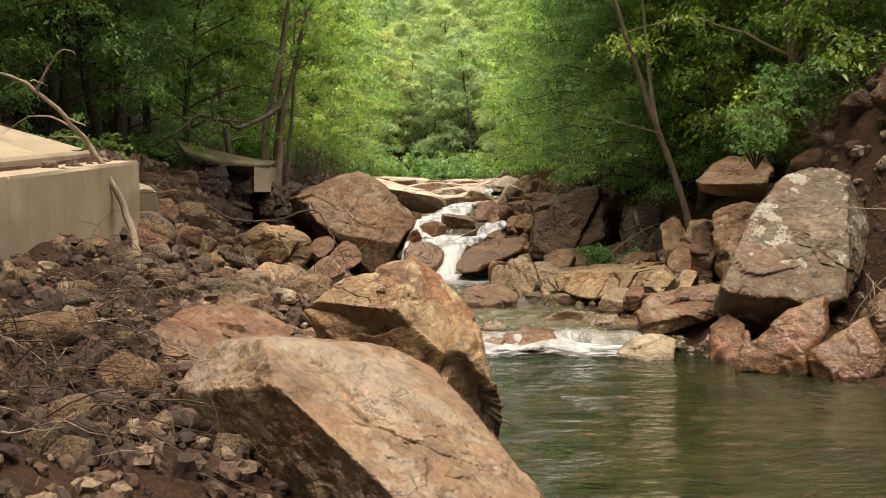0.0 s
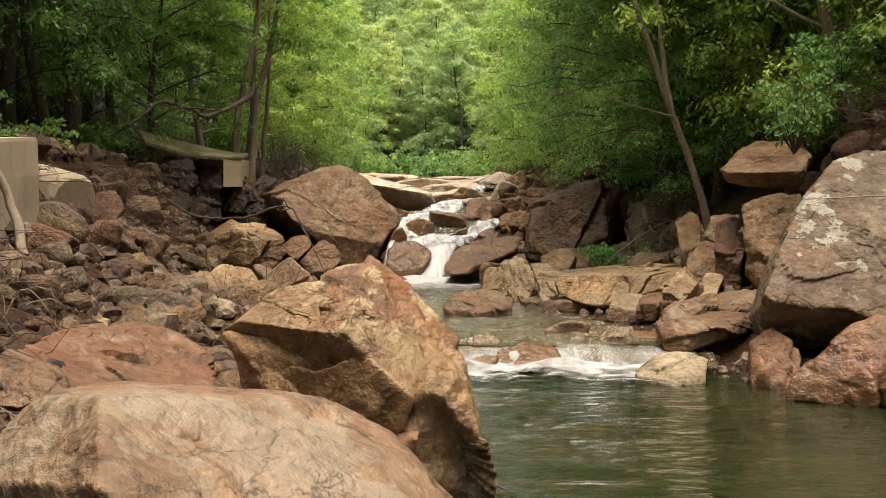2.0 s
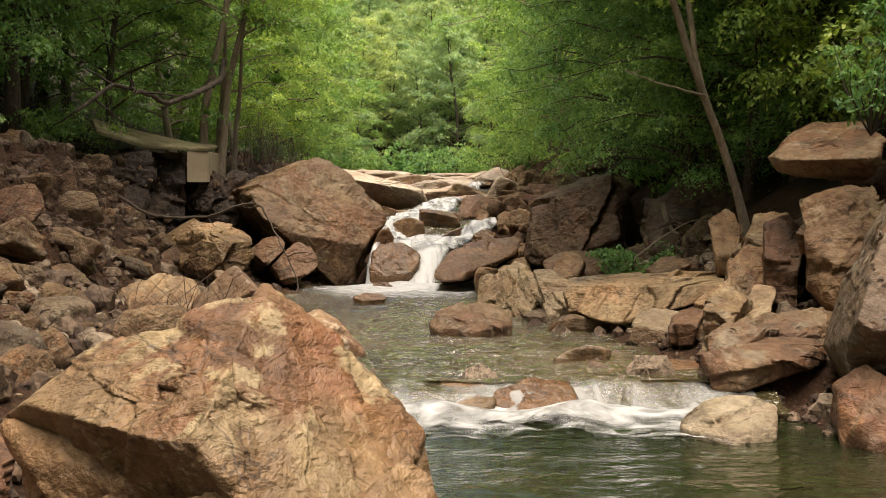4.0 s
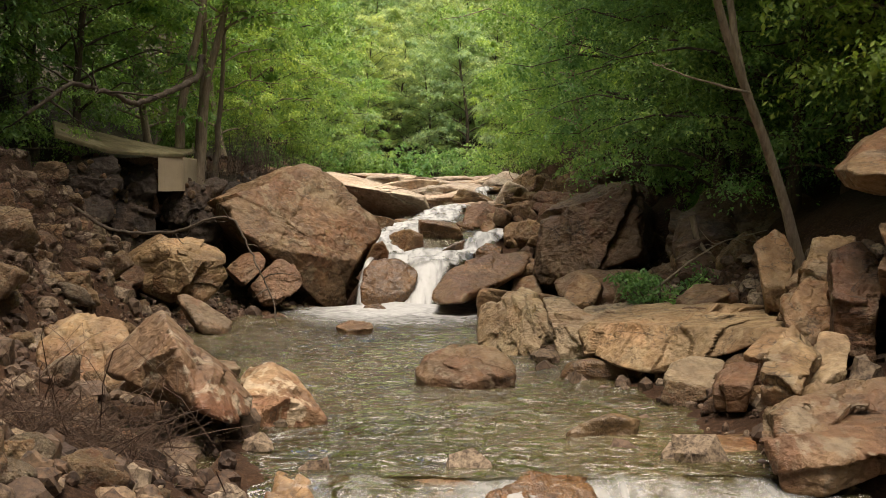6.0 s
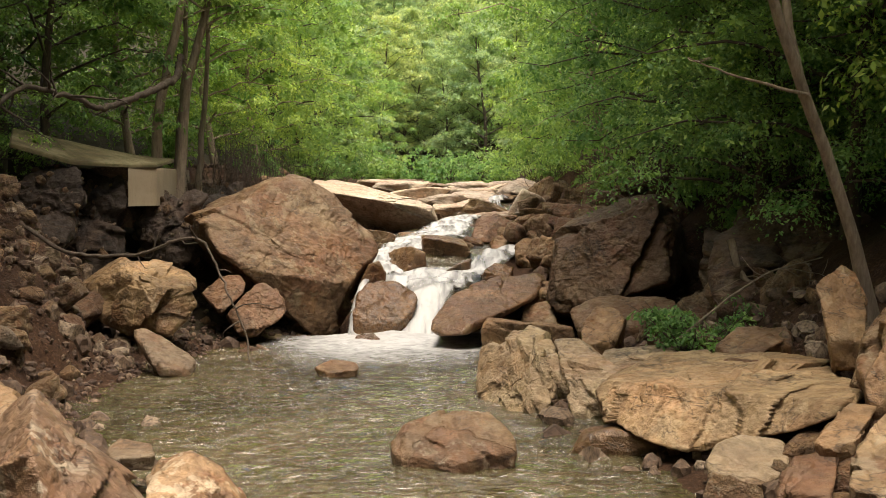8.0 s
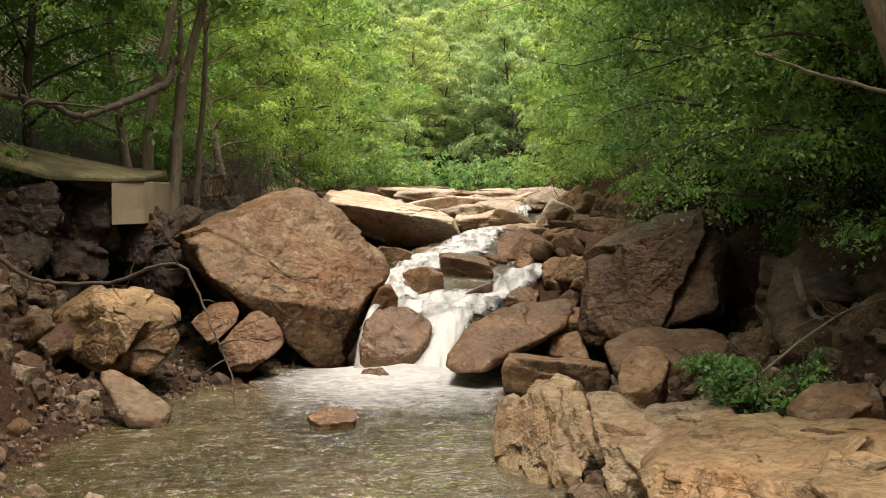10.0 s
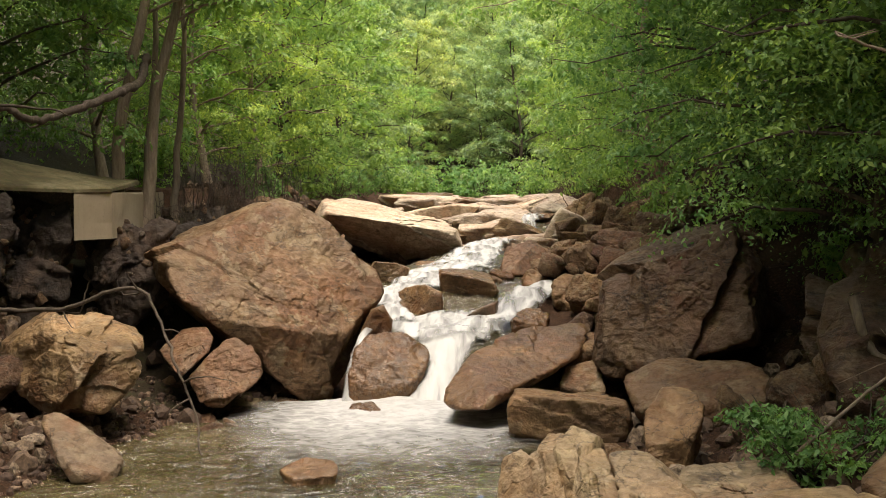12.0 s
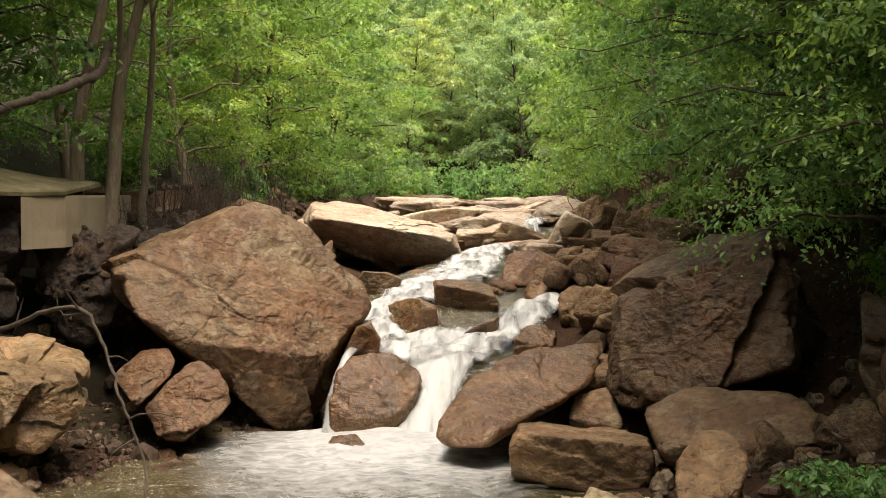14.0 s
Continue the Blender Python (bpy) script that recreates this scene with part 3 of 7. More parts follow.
ground.data.attributes.new("forest_floor_shade", "FLOAT", "POINT").data.foreach_set("value", wooded.astype(np.float32))


# ---- water ----
def rippled(z, amp, seed):
    """Small waves, longer across the stream than along it."""
    return lambda x, y: z + amp * rough(np.stack([x * 2.2, y * 4.6, 0 * x], -1).reshape(-1, 3), seed, 3, 0.6).reshape(x.shape)


tagged(sheet("water_lower_pool", np.arange(-4, 9.1, 0.12), np.arange(-14, 15.05, 0.12), rippled(0.0, 0.008, 2), pool_mat), "still green pool water with small ripples", "water", kind="structure")
tagged(sheet("water_upper_pool", np.arange(-4.5, 4.1, 0.06), np.arange(15.12, 29.4, 0.045), rippled(0.2, 0.024, 4), stream_mat), "rippled brown green pool water", "water", kind="structure")


def ribbon(name, us, ys, centre, half, height, thin, mat, label):
    """A sheet of water that follows the stream; thin says where it frays."""
    u, y = np.meshgrid(us, ys)
    x = centre(y) + u * half(y)
    q = np.stack([x * 2.2, y * 1.2, 0 * x], -1).reshape(-1, 3)
    z = height(x, y) + 0.035 * rough(q, 7, 3).reshape(x.shape)
    i, j = np.meshgrid(np.arange(len(ys) - 1), np.arange(len(us) - 1), indexing="ij")
    w = len(us)
    f = np.stack([i * w + j, i * w + j + 1, (i + 1) * w + j + 1, (i + 1) * w + j], -1).reshape(-1, 4)
    me = mesh_of(name, np.stack([x, y, z], -1).reshape(-1, 3), f, mat)
    me.attributes.new("thin", "FLOAT", "POINT").data.foreach_set("value", np.clip(thin(u, x, y), -1, 2).astype(np.float32).ravel())
    return tagged(new(name, me), label, "water", kind="structure")


def flow(name, label, line, mat, fray=0.0, across=33, step=0.05, seed=7):
    """White water along a line of (x, y, z, half width), fraying at its sides."""
    q = np.array(line, float)
    d = np.r_[0, np.cumsum(np.linalg.norm(np.diff(q[:, :3], axis=0), axis=1))]
    u = np.linspace(0, d[-1], max(8, int(d[-1] / step)))
    c = np.stack([np.interp(u, d, q[:, i]) for i in range(4)], 1)
    for _ in range(4):
        c[1:-1] = (c[:-2] + 2 * c[1:-1] + c[2:]) / 4
    t = np.gradient(c[:, :2], axis=0)
    t = t + np.array([0, 1e-3])
    t /= np.linalg.norm(t, axis=1)[:, None]
    side = np.stack([t[:, 1], -t[:, 0]], 1) * np.where(t[:, 1:2] < 0, -1, 1)
    s = np.linspace(-1, 1, across)
    xy = c[:, None, :2] + side[:, None] * s[None, :, None] * c[:, 3][:, None, None]
    lump = rough(np.stack([xy[..., 0] * 3.0, xy[..., 1] * 2.2, 0 * xy[..., 0] + u[:, None]], -1).reshape(-1, 3), seed, 4, 0.6).reshape(xy.shape[:2])
    z = c[:, None, 2] + 0.045 * lump - 0.07 * s[None] ** 2
    i, j = np.meshgrid(np.arange(len(u) - 1), np.arange(across - 1), indexing="ij")
    f = np.stack([i * across + j, i * across + j + 1, (i + 1) * across + j + 1, (i + 1) * across + j], -1).reshape(-1, 4)
    me = mesh_of(name, np.concatenate([xy, z[..., None]], -1).reshape(-1, 3), f, mat)
    end = np.clip(1 - np.minimum(u, d[-1] - u) / 0.25, 0, 1)
    thin = np.clip(np.abs(s)[None] * 2.4 - 1.5, 0, 1) + 0.6 * end[:, None] + fray + 0.12 * lump
    me.attributes.new("thin", "FLOAT", "POINT").data.foreach_set("value", np.clip(thin, -1, 2).astype(np.float32).ravel())
    return tagged(new(name, me), label, "water", kind="structure")


def stream_middle(y):
    return ramped(y, (28.4, -0.2), (29.3, 0.15), (30.2, 0.2), (31.2, 0.2), (32.5, 0.3), (34, 0.0), (36, 0.1), (38, 0.5), (42, 1.6), (44, 1.8), (50, 2.0), (55, 2.6), (70, 2.0))


def stream_half(y):
    return ramped(y, (28.4, 0.7), (29.3, 0.35), (29.8, 0.5), (30.4, 1.0), (31.4, 1.1), (33, 1.2), (36, 1.0), (38, 0.8), (42, 0.5), (46, 0.9), (50, 1.2), (70, 1.2))


ribbon("water_bed_stream", np.linspace(-1, 1, 61), np.arange(28.6, 70, 0.1), stream_middle, lambda y: stream_half(y) * 1.25, lambda x, y: level_at(y) - 0.08, lambda u, x, y: 0 * u, stream_mat, "clear water running over the upper bed")
flow("water_main_fall", "white water of the main fall between two boulders", [(-0.05, 28.3, 0.21, 0.60), (-0.02, 28.75, 0.30, 0.36), (0.06, 29.05, 0.48, 0.30), (0.17, 29.4, 0.76, 0.30), (0.25, 29.75, 0.97, 0.36), (0.28, 30.1, 1.10, 0.55), (0.28, 30.5, 1.17, 0.80)], fall_foam, -0.30)
flow("water_ledge", "white water spread over the ledge above the fall", [(0.25, 29.95, 1.06, 0.45), (0.22, 30.3, 1.15, 0.85), (0.18, 30.7, 1.22, 1.0), (0.20, 31.1, 1.27, 0.95), (0.25, 31.5, 1.31, 0.7)], fall_foam, -0.22)
flow("water_feeder", "white water dropping through the rocks beside the ledge", [(0.75, 30.7, 1.21, 0.40), (1.05, 31.1, 1.30, 0.45), (1.32, 31.55, 1.48, 0.46), (1.52, 32.1, 1.64, 0.46), (1.75, 32.7, 1.71, 0.42), (2.05, 33.2, 1.70, 0.25)], fall_foam, -0.12, seed=11)
flow("water_feeder", "white water winding between rocks to the ledge", [(-0.45, 30.8, 1.24, 0.32), (-0.62, 31.25, 1.38, 0.24), (-0.85, 31.9, 1.48, 0.26), (-0.78, 32.6, 1.60, 0.38), (-0.42, 33.3, 1.70, 0.60), (-0.25, 34.2, 1.82, 0.75), (0.0, 35.2, 1.90, 0.75), (0.28, 36.5, 1.99, 0.75), (0.45, 38.0, 2.16, 0.60), (0.65, 39.6, 2.32, 0.50), (0.95, 40.6, 2.38, 0.40)], fall_foam, -0.12, seed=13)
flow("water_upper_fall", "small white fall over the pale ledges", [(0.9, 40.4, 2.35, 0.40), (1.5, 41.6, 2.40, 0.30), (1.72, 42.1, 2.50, 0.26), (1.70, 42.7, 2.80, 0.22), (1.72, 43.2, 2.92, 0.26), (2.0, 45.5, 3.05, 0.5), (2.2, 48, 3.2, 0.7), (2.3, 54, 3.5, 0.9)], fall_foam, 0.0, seed=17)
flow("water_side_fall", "thin white side fall beside a boulder", [(-1.05, 28.8, 0.22, 0.14), (-1.05, 29.0, 0.40, 0.11), (-1.05, 29.3, 0.70, 0.09), (-1.02, 29.7, 0.96, 0.08), (-0.98, 30.1, 1.10, 0.08), (-0.75, 30.6, 1.24, 0.16)], fall_foam, -0.05, 13, seed=19)
ribbon("water_foam", np.linspace(-1, 1, 81), np.arange(18.0, 29.3, 0.07), lambda y: ramped(y, (18, 0.2), (24.5, -0.3), (29, -0.35)), lambda y: 2.3 + 0 * y, lambda x, y: 0.250 + 0.10 * np.exp(-((x + 0.1) ** 2 + (y - 28.9) ** 2) * 2.0),
       lambda u, x, y: np.minimum(np.hypot((x + 0.25) / 1.9, (y - 28.8) / 2.4) * 1.1 - 1.15, 0.78) + 0.55 * np.clip(np.abs(u) * 2.5 - 1.3, 0, 1) + np.clip((22 - y) * 0.08, 0, 1), pool_foam, "white foam spreading below the fall")
STEP = ((12, 0.015), (14.45, 0.03), (14.62, 0.07), (14.72, 0.10), (14.86, 0.19), (15.05, 0.215), (16, 0.206))
ribbon("water_step", np.linspace(-1, 1, 161), np.arange(14.3, 15.5, 0.03), lambda y: 1.25 + 0 * y, lambda y: 1.75 + 0 * y,
       lambda x, y: ramped(y + 0.12 * np.sin(x * 2.3 + 0.6) + 0.04 * np.sin(x * 7), *STEP),
       lambda u, x, y: 0.3 * np.sin(x * 3.1 + 1.0) + 0.25 + np.clip((y - 14.95) * 1.6, 0, 2) + np.clip(np.abs(u) * 3 - 2.4, 0, 1) - np.clip((14.75 - y) * 2, 0, 0.5), step_foam, "low white cascade between two pools")
ribbon("water_sill", np.linspace(-1, 1, 121), np.arange(14.3, 15.3, 0.04), lambda y: 1.2 + 0 * y, lambda y: 2.0 + 0 * y,
       lambda x, y: ramped(y + 0.12 * np.sin(x * 2.3 + 0.6) + 0.04 * np.sin(x * 7), *STEP) - 0.012, lambda u, x, y: 0 * u, stream_mat, "clear water sliding over the low step")
ribbon("water_froth", np.linspace(-1, 1, 161), np.arange(7.0, 14.9, 0.04), lambda y: 1.15 + 0 * y, lambda y: 1.9 + 0 * y,
       lambda x, y: 0.014 + 0.09 * np.exp(-((y - 14.45) / 0.28) ** 2) * (1 + 0.5 * np.sin(x * 5)),
       lambda u, x, y: np.minimum(np.clip((14.05 - y) * 0.8, -0.6, 2), 0.70 + (13.4 - y) * 0.10) + np.clip(np.abs(u) * 3 - 2.3, 0, 1) + 0.1 * np.sin(x * 2.1), froth_foam, "white froth drifting below the low cascade")

# ---- boulders ----
boulder("front_boulder", "large pinkish tan boulder with a flat sloping face", "boulder", rock_pink, (-0.39, 6.15, 0.39), 7, 160, (1.0, 0.91, 0.55), [(-171, 25, 1.11), (-176, 49, 1.02), (152, 81, 0.74), (80, 84, 0.64), (61, 83, 0.62), (33, 77, 0.6), (15, 62, 0.58), (7, 40, 0.57), (6, 39, 0.57), (6, 36, 0.6), (1, 23, 0.76), (-87, -73, 0.62), (-163, -22, 0.89), (-165, -11, 0.97), (87, 9, 1.14), (-90, -6, 1.34), (0, -90, 0.69), (-27, 61, 0.25), (-134, -8, 0.53), (-145, 44, 0.75)], 0.1, 1.0)
boulder("leaning_boulder", "large tan angular boulder leaning over the stream", "boulder", rock_lean, (-0.42, 8.8, 1.04), 7, 160, (1.0, 0.8, 0.75), [(-174, 54, 0.35), (-176, 65, 0.37), (8, 84, 0.52), (4, 49, 0.58), (3, 33, 0.57), (-2, -6, 0.7), (-9, -46, 0.58), (-52, -76, 0.51), (-113, -76, 0.48), (-142, -66, 0.52), (-157, -43, 0.61), (-163, -10, 0.68), (87, 9, 0.3), (-90, -6, 0.9), (-37, 40, 0.25), (-131, 56, 0.16), (-134, -27, 0.28), (-128, -27, 0.3), (-19, 33, 0.42)], 0.35, 1.0)
boulder("support_boulder", "dark fractured brown rock under a leaning boulder", "boulder", rock_brown, (-0.50, 8.98, 0.46), 7, 120, (0.86, 1.00, 0.68), [(47, 73, 0.35), (-175, -18, 0.43), (9, -7, 0.37), (22, 53, 0.32), (-136, -76, 0.37), (-125, 11, 0.4), (83, -16, 0.42), (-40, -79, 0.41), (-163, -51, 0.38), (-138, -2, 0.38), (78, 2, 0.44), (-110, -3, 0.55), (-126, 58, 0.54), (119, -20, 0.61), (57, 31, 0.45)], 0.9)
boulder("support_boulder", "tan cracked boulder under a leaning boulder", "boulder", rock_tan, (0.15, 8.83, 0.35), 6, 120, (0.51, 1.00, 0.77), [(165, 49, 0.36), (4, 12, 0.22), (-104, -80, 0.39), (-175, -30, 0.36), (89, -15, 0.51), (-78, 12, 0.64), (-138, 22, 0.57), (1, -7, 0.27), (179, -12, 0.37), (-32, 48, 0.53), (-79, -6, 0.68), (-158, -9, 0.48), (-56, 21, 0.59), (-45, 29, 0.55), (107, -29, 0.54), (31, 3, 0.42)], 0.9)
boulder("brown_boulder", "low smooth reddish brown boulder", "boulder", rock_red, (-1.81, 9.45, 0.56), 6, 120, (0.52, 1.00, 0.35), [(-21, 68, 0.32), (-49, -84, 0.38), (-157, -58, 0.38), (-161, -26, 0.47), (129, -35, 0.5), (-168, -9, 0.49), (145, 76, 0.42), (-23, -10, 0.77), (129, -53, 0.44), (20, -11, 0.49), (139, -21, 0.55), (-178, 51, 0.53), (15, -33, 0.51), (-123, -14, 1.03), (-170, 5, 0.54), (44, 49, 0.55), (98, -23, 0.72), (-137, -13, 0.87), (129, 55, 0.62), (44, -18, 0.65), (67, 42, 0.7), (-125, 51, 0.85), (33, 13, 0.61), (61, -46, 0.64)], 0.4)
boulder("bank_boulder", "grey brown boulder among rubble and roots", "boulder", rock_brown, (-1.89, 7.9, 0.7), 6, 160, (1.0, 1.0, 0.83), [(-166, 12, 0.32), (-173, 55, 0.29), (25, 65, 0.22), (18, 46, 0.22), (4, -46, 0.26), (-109, -80, 0.27), (-161, -24, 0.34), (87, 9, 0.49), (-90, -6, 0.5), (-81, 52, 0.12)], 0.6, 1.0)
boulder("bank_boulder", "grey brown boulder half buried in rubble", "boulder", rock_brown, (-1.88, 7.1, 0.39), 6, 160, (1.0, 1.0, 0.83), [(-171, 39, 0.2), (175, 67, 0.21), (26, 58, 0.33), (10, -19, 0.22), (-14, -67, 0.23), (-155, -39, 0.25), (87, 9, 0.44), (-90, -6, 0.5), (-128, 50, 0.08)], 0.6, 1.0)
boulder("lichen_boulder", "tall grey boulder with white lichen spots", "boulder", rock_lichen, (4.46, 14.0, 1.37), 7, 160, (1.0, 1.0, 0.95), [(165, 15, 0.77), (165, 30, 0.66), (165, 36, 0.68), (168, 65, 0.94), (-123, 87, 1.08), (-22, 19, 1.11), (-21, -11, 0.84), (-22, -21, 0.81), (-29, -67, 0.85), (-171, -77, 1.2), (169, -31, 1.25), (87, 9, 0.89), (-90, -6, 0.9), (-93, 41, 0.18), (-89, 34, 0.19), (-111, -58, 0.98), (-41, 15, 0.53)], 0.25, 1.0)
boulder("ledge_boulder", "grey overhanging boulder on the bank", "boulder", rock_tan, (4.58, 17.5, 2.39), 6, 160, (0.87, 1.0, 0.62), [(169, 46, 0.36), (172, 63, 0.31), (-124, 87, 0.31), (-18, 33, 0.54), (-16, -15, 0.52), (145, -86, 0.3), (161, -74, 0.34), (166, -35, 0.51), (87, 9, 0.79), (-90, -6, 0.7), (-120, 67, 0.1), (-122, -63, 0.38)], 0.5, 1.0)
boulder("red_boulder", "wet red brown wedge shaped boulder", "boulder", rock_damp, (3.90, 12.75, 0.16), 6, 120, (0.89, 1.00, 0.89), [(-18, -27, 0.32), (152, 46, 0.3), (-152, -88, 0.51), (-132, 30, 0.51), (138, 67, 0.41), (68, -10, 0.47), (-10, 12, 0.56), (156, -10, 0.48), (-125, -3, 0.56), (-106, 43, 0.62), (156, 12, 0.4), (-84, 36, 0.7), (-53, -7, 0.63), (12, -28, 0.44), (79, 0, 0.52), (88, 25, 0.59)], 0.6)
boulder("red_boulder", "red brown angular boulder at the water", "boulder", rock_damp, (4.54, 12.29, 0.07), 6, 120, (0.81, 1.00, 0.79), [(-19, -9, 0.29), (163, -49, 0.38), (-31, -70, 0.39), (71, -18, 0.47), (147, 52, 0.36), (-14, 23, 0.36), (156, -9, 0.4), (-102, 36, 0.55), (-120, 38, 0.55), (-151, -6, 0.65), (-89, -4, 0.68), (-69, 34, 0.57), (77, 0, 0.56)], 0.6)
boulder("red_boulder", "red brown boulder on the bank", "boulder", rock_damp, (5.19, 12.74, 0.54), 6, 120, (0.66, 1.00, 0.56), [(158, -13, 0.24), (-138, -86, 0.33), (-19, -3, 0.28), (30, 80, 0.33), (61, -17, 0.43), (-123, 51, 0.44), (149, 37, 0.32), (-113, -4, 0.66), (170, -5, 0.32), (-165, 40, 0.43), (68, -32, 0.46), (41, -16, 0.47)], 0.6)
boulder("orange_boulder", "small orange brown boulder at the water", "boulder", rock_red, (3.54, 13.66, 0.07), 5, 120, (0.57, 1.00, 0.81), [(-12, -7, 0.2), (163, -8, 0.21), (-2, 47, 0.32), (71, -15, 0.34), (169, -51, 0.29), (-113, 46, 0.38), (-29, -78, 0.35), (142, 60, 0.4), (-156, -3, 0.37), (-98, 39, 0.43), (-89, -5, 0.56), (-141, 29, 0.4)], 0.6)
boulder("block_boulder", "long blocky tan boulder with dark cracks", "boulder", rock_tan, (3.34, 15.74, 0.36), 7, 150, (0.85, 1.00, 0.48), [(-33, -64, 0.25), (-86, 70, 0.41), (138, 65, 0.33), (161, -21, 0.42), (-12, -6, 0.69), (-57, -79, 0.3), (78, -30, 0.59), (-47, 43, 0.62), (148, 51, 0.37), (159, -1, 0.43), (70, -45, 0.54), (167, 80, 0.38), (-17, -32, 0.53), (-124, 51, 0.71), (46, -63, 0.45), (-42, -25, 0.59), (89, -20, 0.63), (-65, -22, 0.79), (-137, 30, 0.95), (-125, -34, 1.07)], 1.4)
boulder("pale_boulder", "low pale tan boulder at the small cascade", "boulder", rock_cream, (2.57, 14.02, -0.01), 5, 80, (0.78, 1.00, 0.53), [(-152, -81, 0.21), (75, -22, 0.33), (-47, -79, 0.23), (152, 51, 0.26), (122, 74, 0.25), (-108, 64, 0.3), (-10, -9, 0.32), (162, -11, 0.32), (10, 61, 0.32), (-78, 48, 0.42), (-122, -7, 0.56), (-73, -8, 0.55), (171, -52, 0.29), (-152, 61, 0.33), (-175, -10, 0.43), (78, -50, 0.33), (50, -20, 0.41)], 0.6)
boulder("cascade_stone", "dark wet stone in the small cascade", "boulder", rock_wet, (1.11, 15.02, -0.03), 5, 90, (0.84, 1.00, 0.58), [(-39, -80, 0.21), (-80, 66, 0.27), (64, 77, 0.27), (85, -25, 0.31), (170, -9, 0.29), (1, -11, 0.37), (151, 62, 0.26), (178, -50, 0.29), (167, 22, 0.3), (-57, -8, 0.47), (-89, -7, 0.52), (7, 2, 0.41), (-158, -10, 0.44), (107, -18, 0.36), (73, -59, 0.3), (32, -17, 0.44)], 0.6)
boulder("cascade_stone", "small dark wet stone in the small cascade", "boulder", rock_wet, (2.10, 15.46, -0.03), 5, 90, (0.59, 1.00, 0.74), [(172, -12, 0.14), (-57, -84, 0.2), (-73, 51, 0.21), (-5, -5, 0.16), (83, -16, 0.21), (-3, 13, 0.16), (161, 35, 0.17), (-72, -4, 0.29), (27, 71, 0.19), (171, -26, 0.16), (-174, -4, 0.19), (-131, 53, 0.24), (89, -32, 0.23), (50, -11, 0.24)], 0.6)
boulder("round_stone", "smooth pale rounded stone at the pool edge", "boulder", rock_cream, (2.97, 18.61, 0.33), 5, 50, (0.73, 1.00, 0.48), [(-89, 61, 0.29), (-132, -81, 0.19), (-15, -23, 0.24), (58, 76, 0.23), (-37, -70, 0.19), (138, 63, 0.23), (78, -33, 0.3), (158, 21, 0.26), (167, -27, 0.25), (-4, 21, 0.32), (83, -18, 0.35), (-111, -15, 0.59), (-65, -13, 0.49), (-153, 46, 0.41), (175, -16, 0.32), (32, -35, 0.35), (94, -36, 0.33)], -0.26, 0.5)
boulder("flat_boulder", "broad flat tan boulder beside the pool", "boulder", rock_flat, (3.11, 19.9, 0.62), 7, 160, (1.0, 0.83, 0.42), [(166, 47, 0.79), (159, 67, 0.52), (146, 78, 0.44), (74, 85, 0.41), (6, 77, 0.49), (-8, 58, 0.7), (-22, -38, 0.72), (-29, -62, 0.41), (-35, -70, 0.34), (-142, -79, 0.44), (-166, -70, 0.52), (175, -17, 1.04), (87, 9, 1.58), (-90, -6, 1.49), (-170, 85, 0.22), (-143, 41, 0.56)], 0.5, 1.0)
boulder("cracked_boulder", "pale cream boulder split by cracks", "boulder", rock_cream, (1.52, 22.4, 0.46), 7, 110, (0.87, 1.0, 0.81), [(178, 8, 0.51), (170, 60, 0.49), (165, 71, 0.5), (5, 66, 0.51), (-3, 19, 0.42), (-4, 12, 0.43), (-11, -35, 0.62), (-90, -82, 0.53), (-176, -38, 0.53), (180, -10, 0.51), (87, 9, 0.79), (-90, -6, 0.7), (-152, 28, 0.18), (-85, 49, 0.34), (-35, 67, 0.36)], 1.1, 1.0)
boulder("cracked_boulder", "pale cream cracked boulder at the pool", "boulder", rock_cream, (2.14, 21.9, 0.47), 6, 110, (0.75, 1.0, 0.75), [(148, 80, 0.45), (1, 56, 0.31), (-3, 38, 0.31), (-8, -5, 0.32), (-12, -32, 0.38), (-90, -82, 0.44), (176, -14, 0.22), (87, 9, 0.79), (-90, -6, 0.6), (-89, 76, 0.2), (-114, 36, 0.38)], 1.0, 1.0)
boulder("cracked_boulder", "pale cream boulder on the bank", "boulder", rock_cream, (2.76, 22.2, 0.65), 6, 110, (1.0, 1.0, 0.64), [(171, 19, 0.4), (156, 73, 0.22), (60, 85, 0.21), (-7, 33, 0.37), (-15, -38, 0.35), (-60, -82, 0.2), (-175, -63, 0.27), (87, 9, 0.59), (-90, -6, 0.6), (-142, 81, 0.07)], 0.8, 1.0)
boulder("islet_boulder", "rounded tan boulder standing in the pool", "boulder", rock_tan, (0.71, 19.74, 0.23), 6, 70, (0.85, 1.00, 0.54), [(-40, -78, 0.27), (-128, -80, 0.26), (-77, 58, 0.42), (145, 68, 0.31), (-102, 60, 0.39), (81, 76, 0.32), (5, -14, 0.48), (14, 33, 0.47), (89, -21, 0.38), (176, -14, 0.42), (170, 26, 0.41), (7, 0, 0.49), (-68, -10, 0.69), (-114, -9, 0.65), (-174, -49, 0.39), (89, -46, 0.39), (-151, 39, 0.52), (-162, -13, 0.53), (-51, 58, 0.48), (65, -23, 0.5)], 0.3)
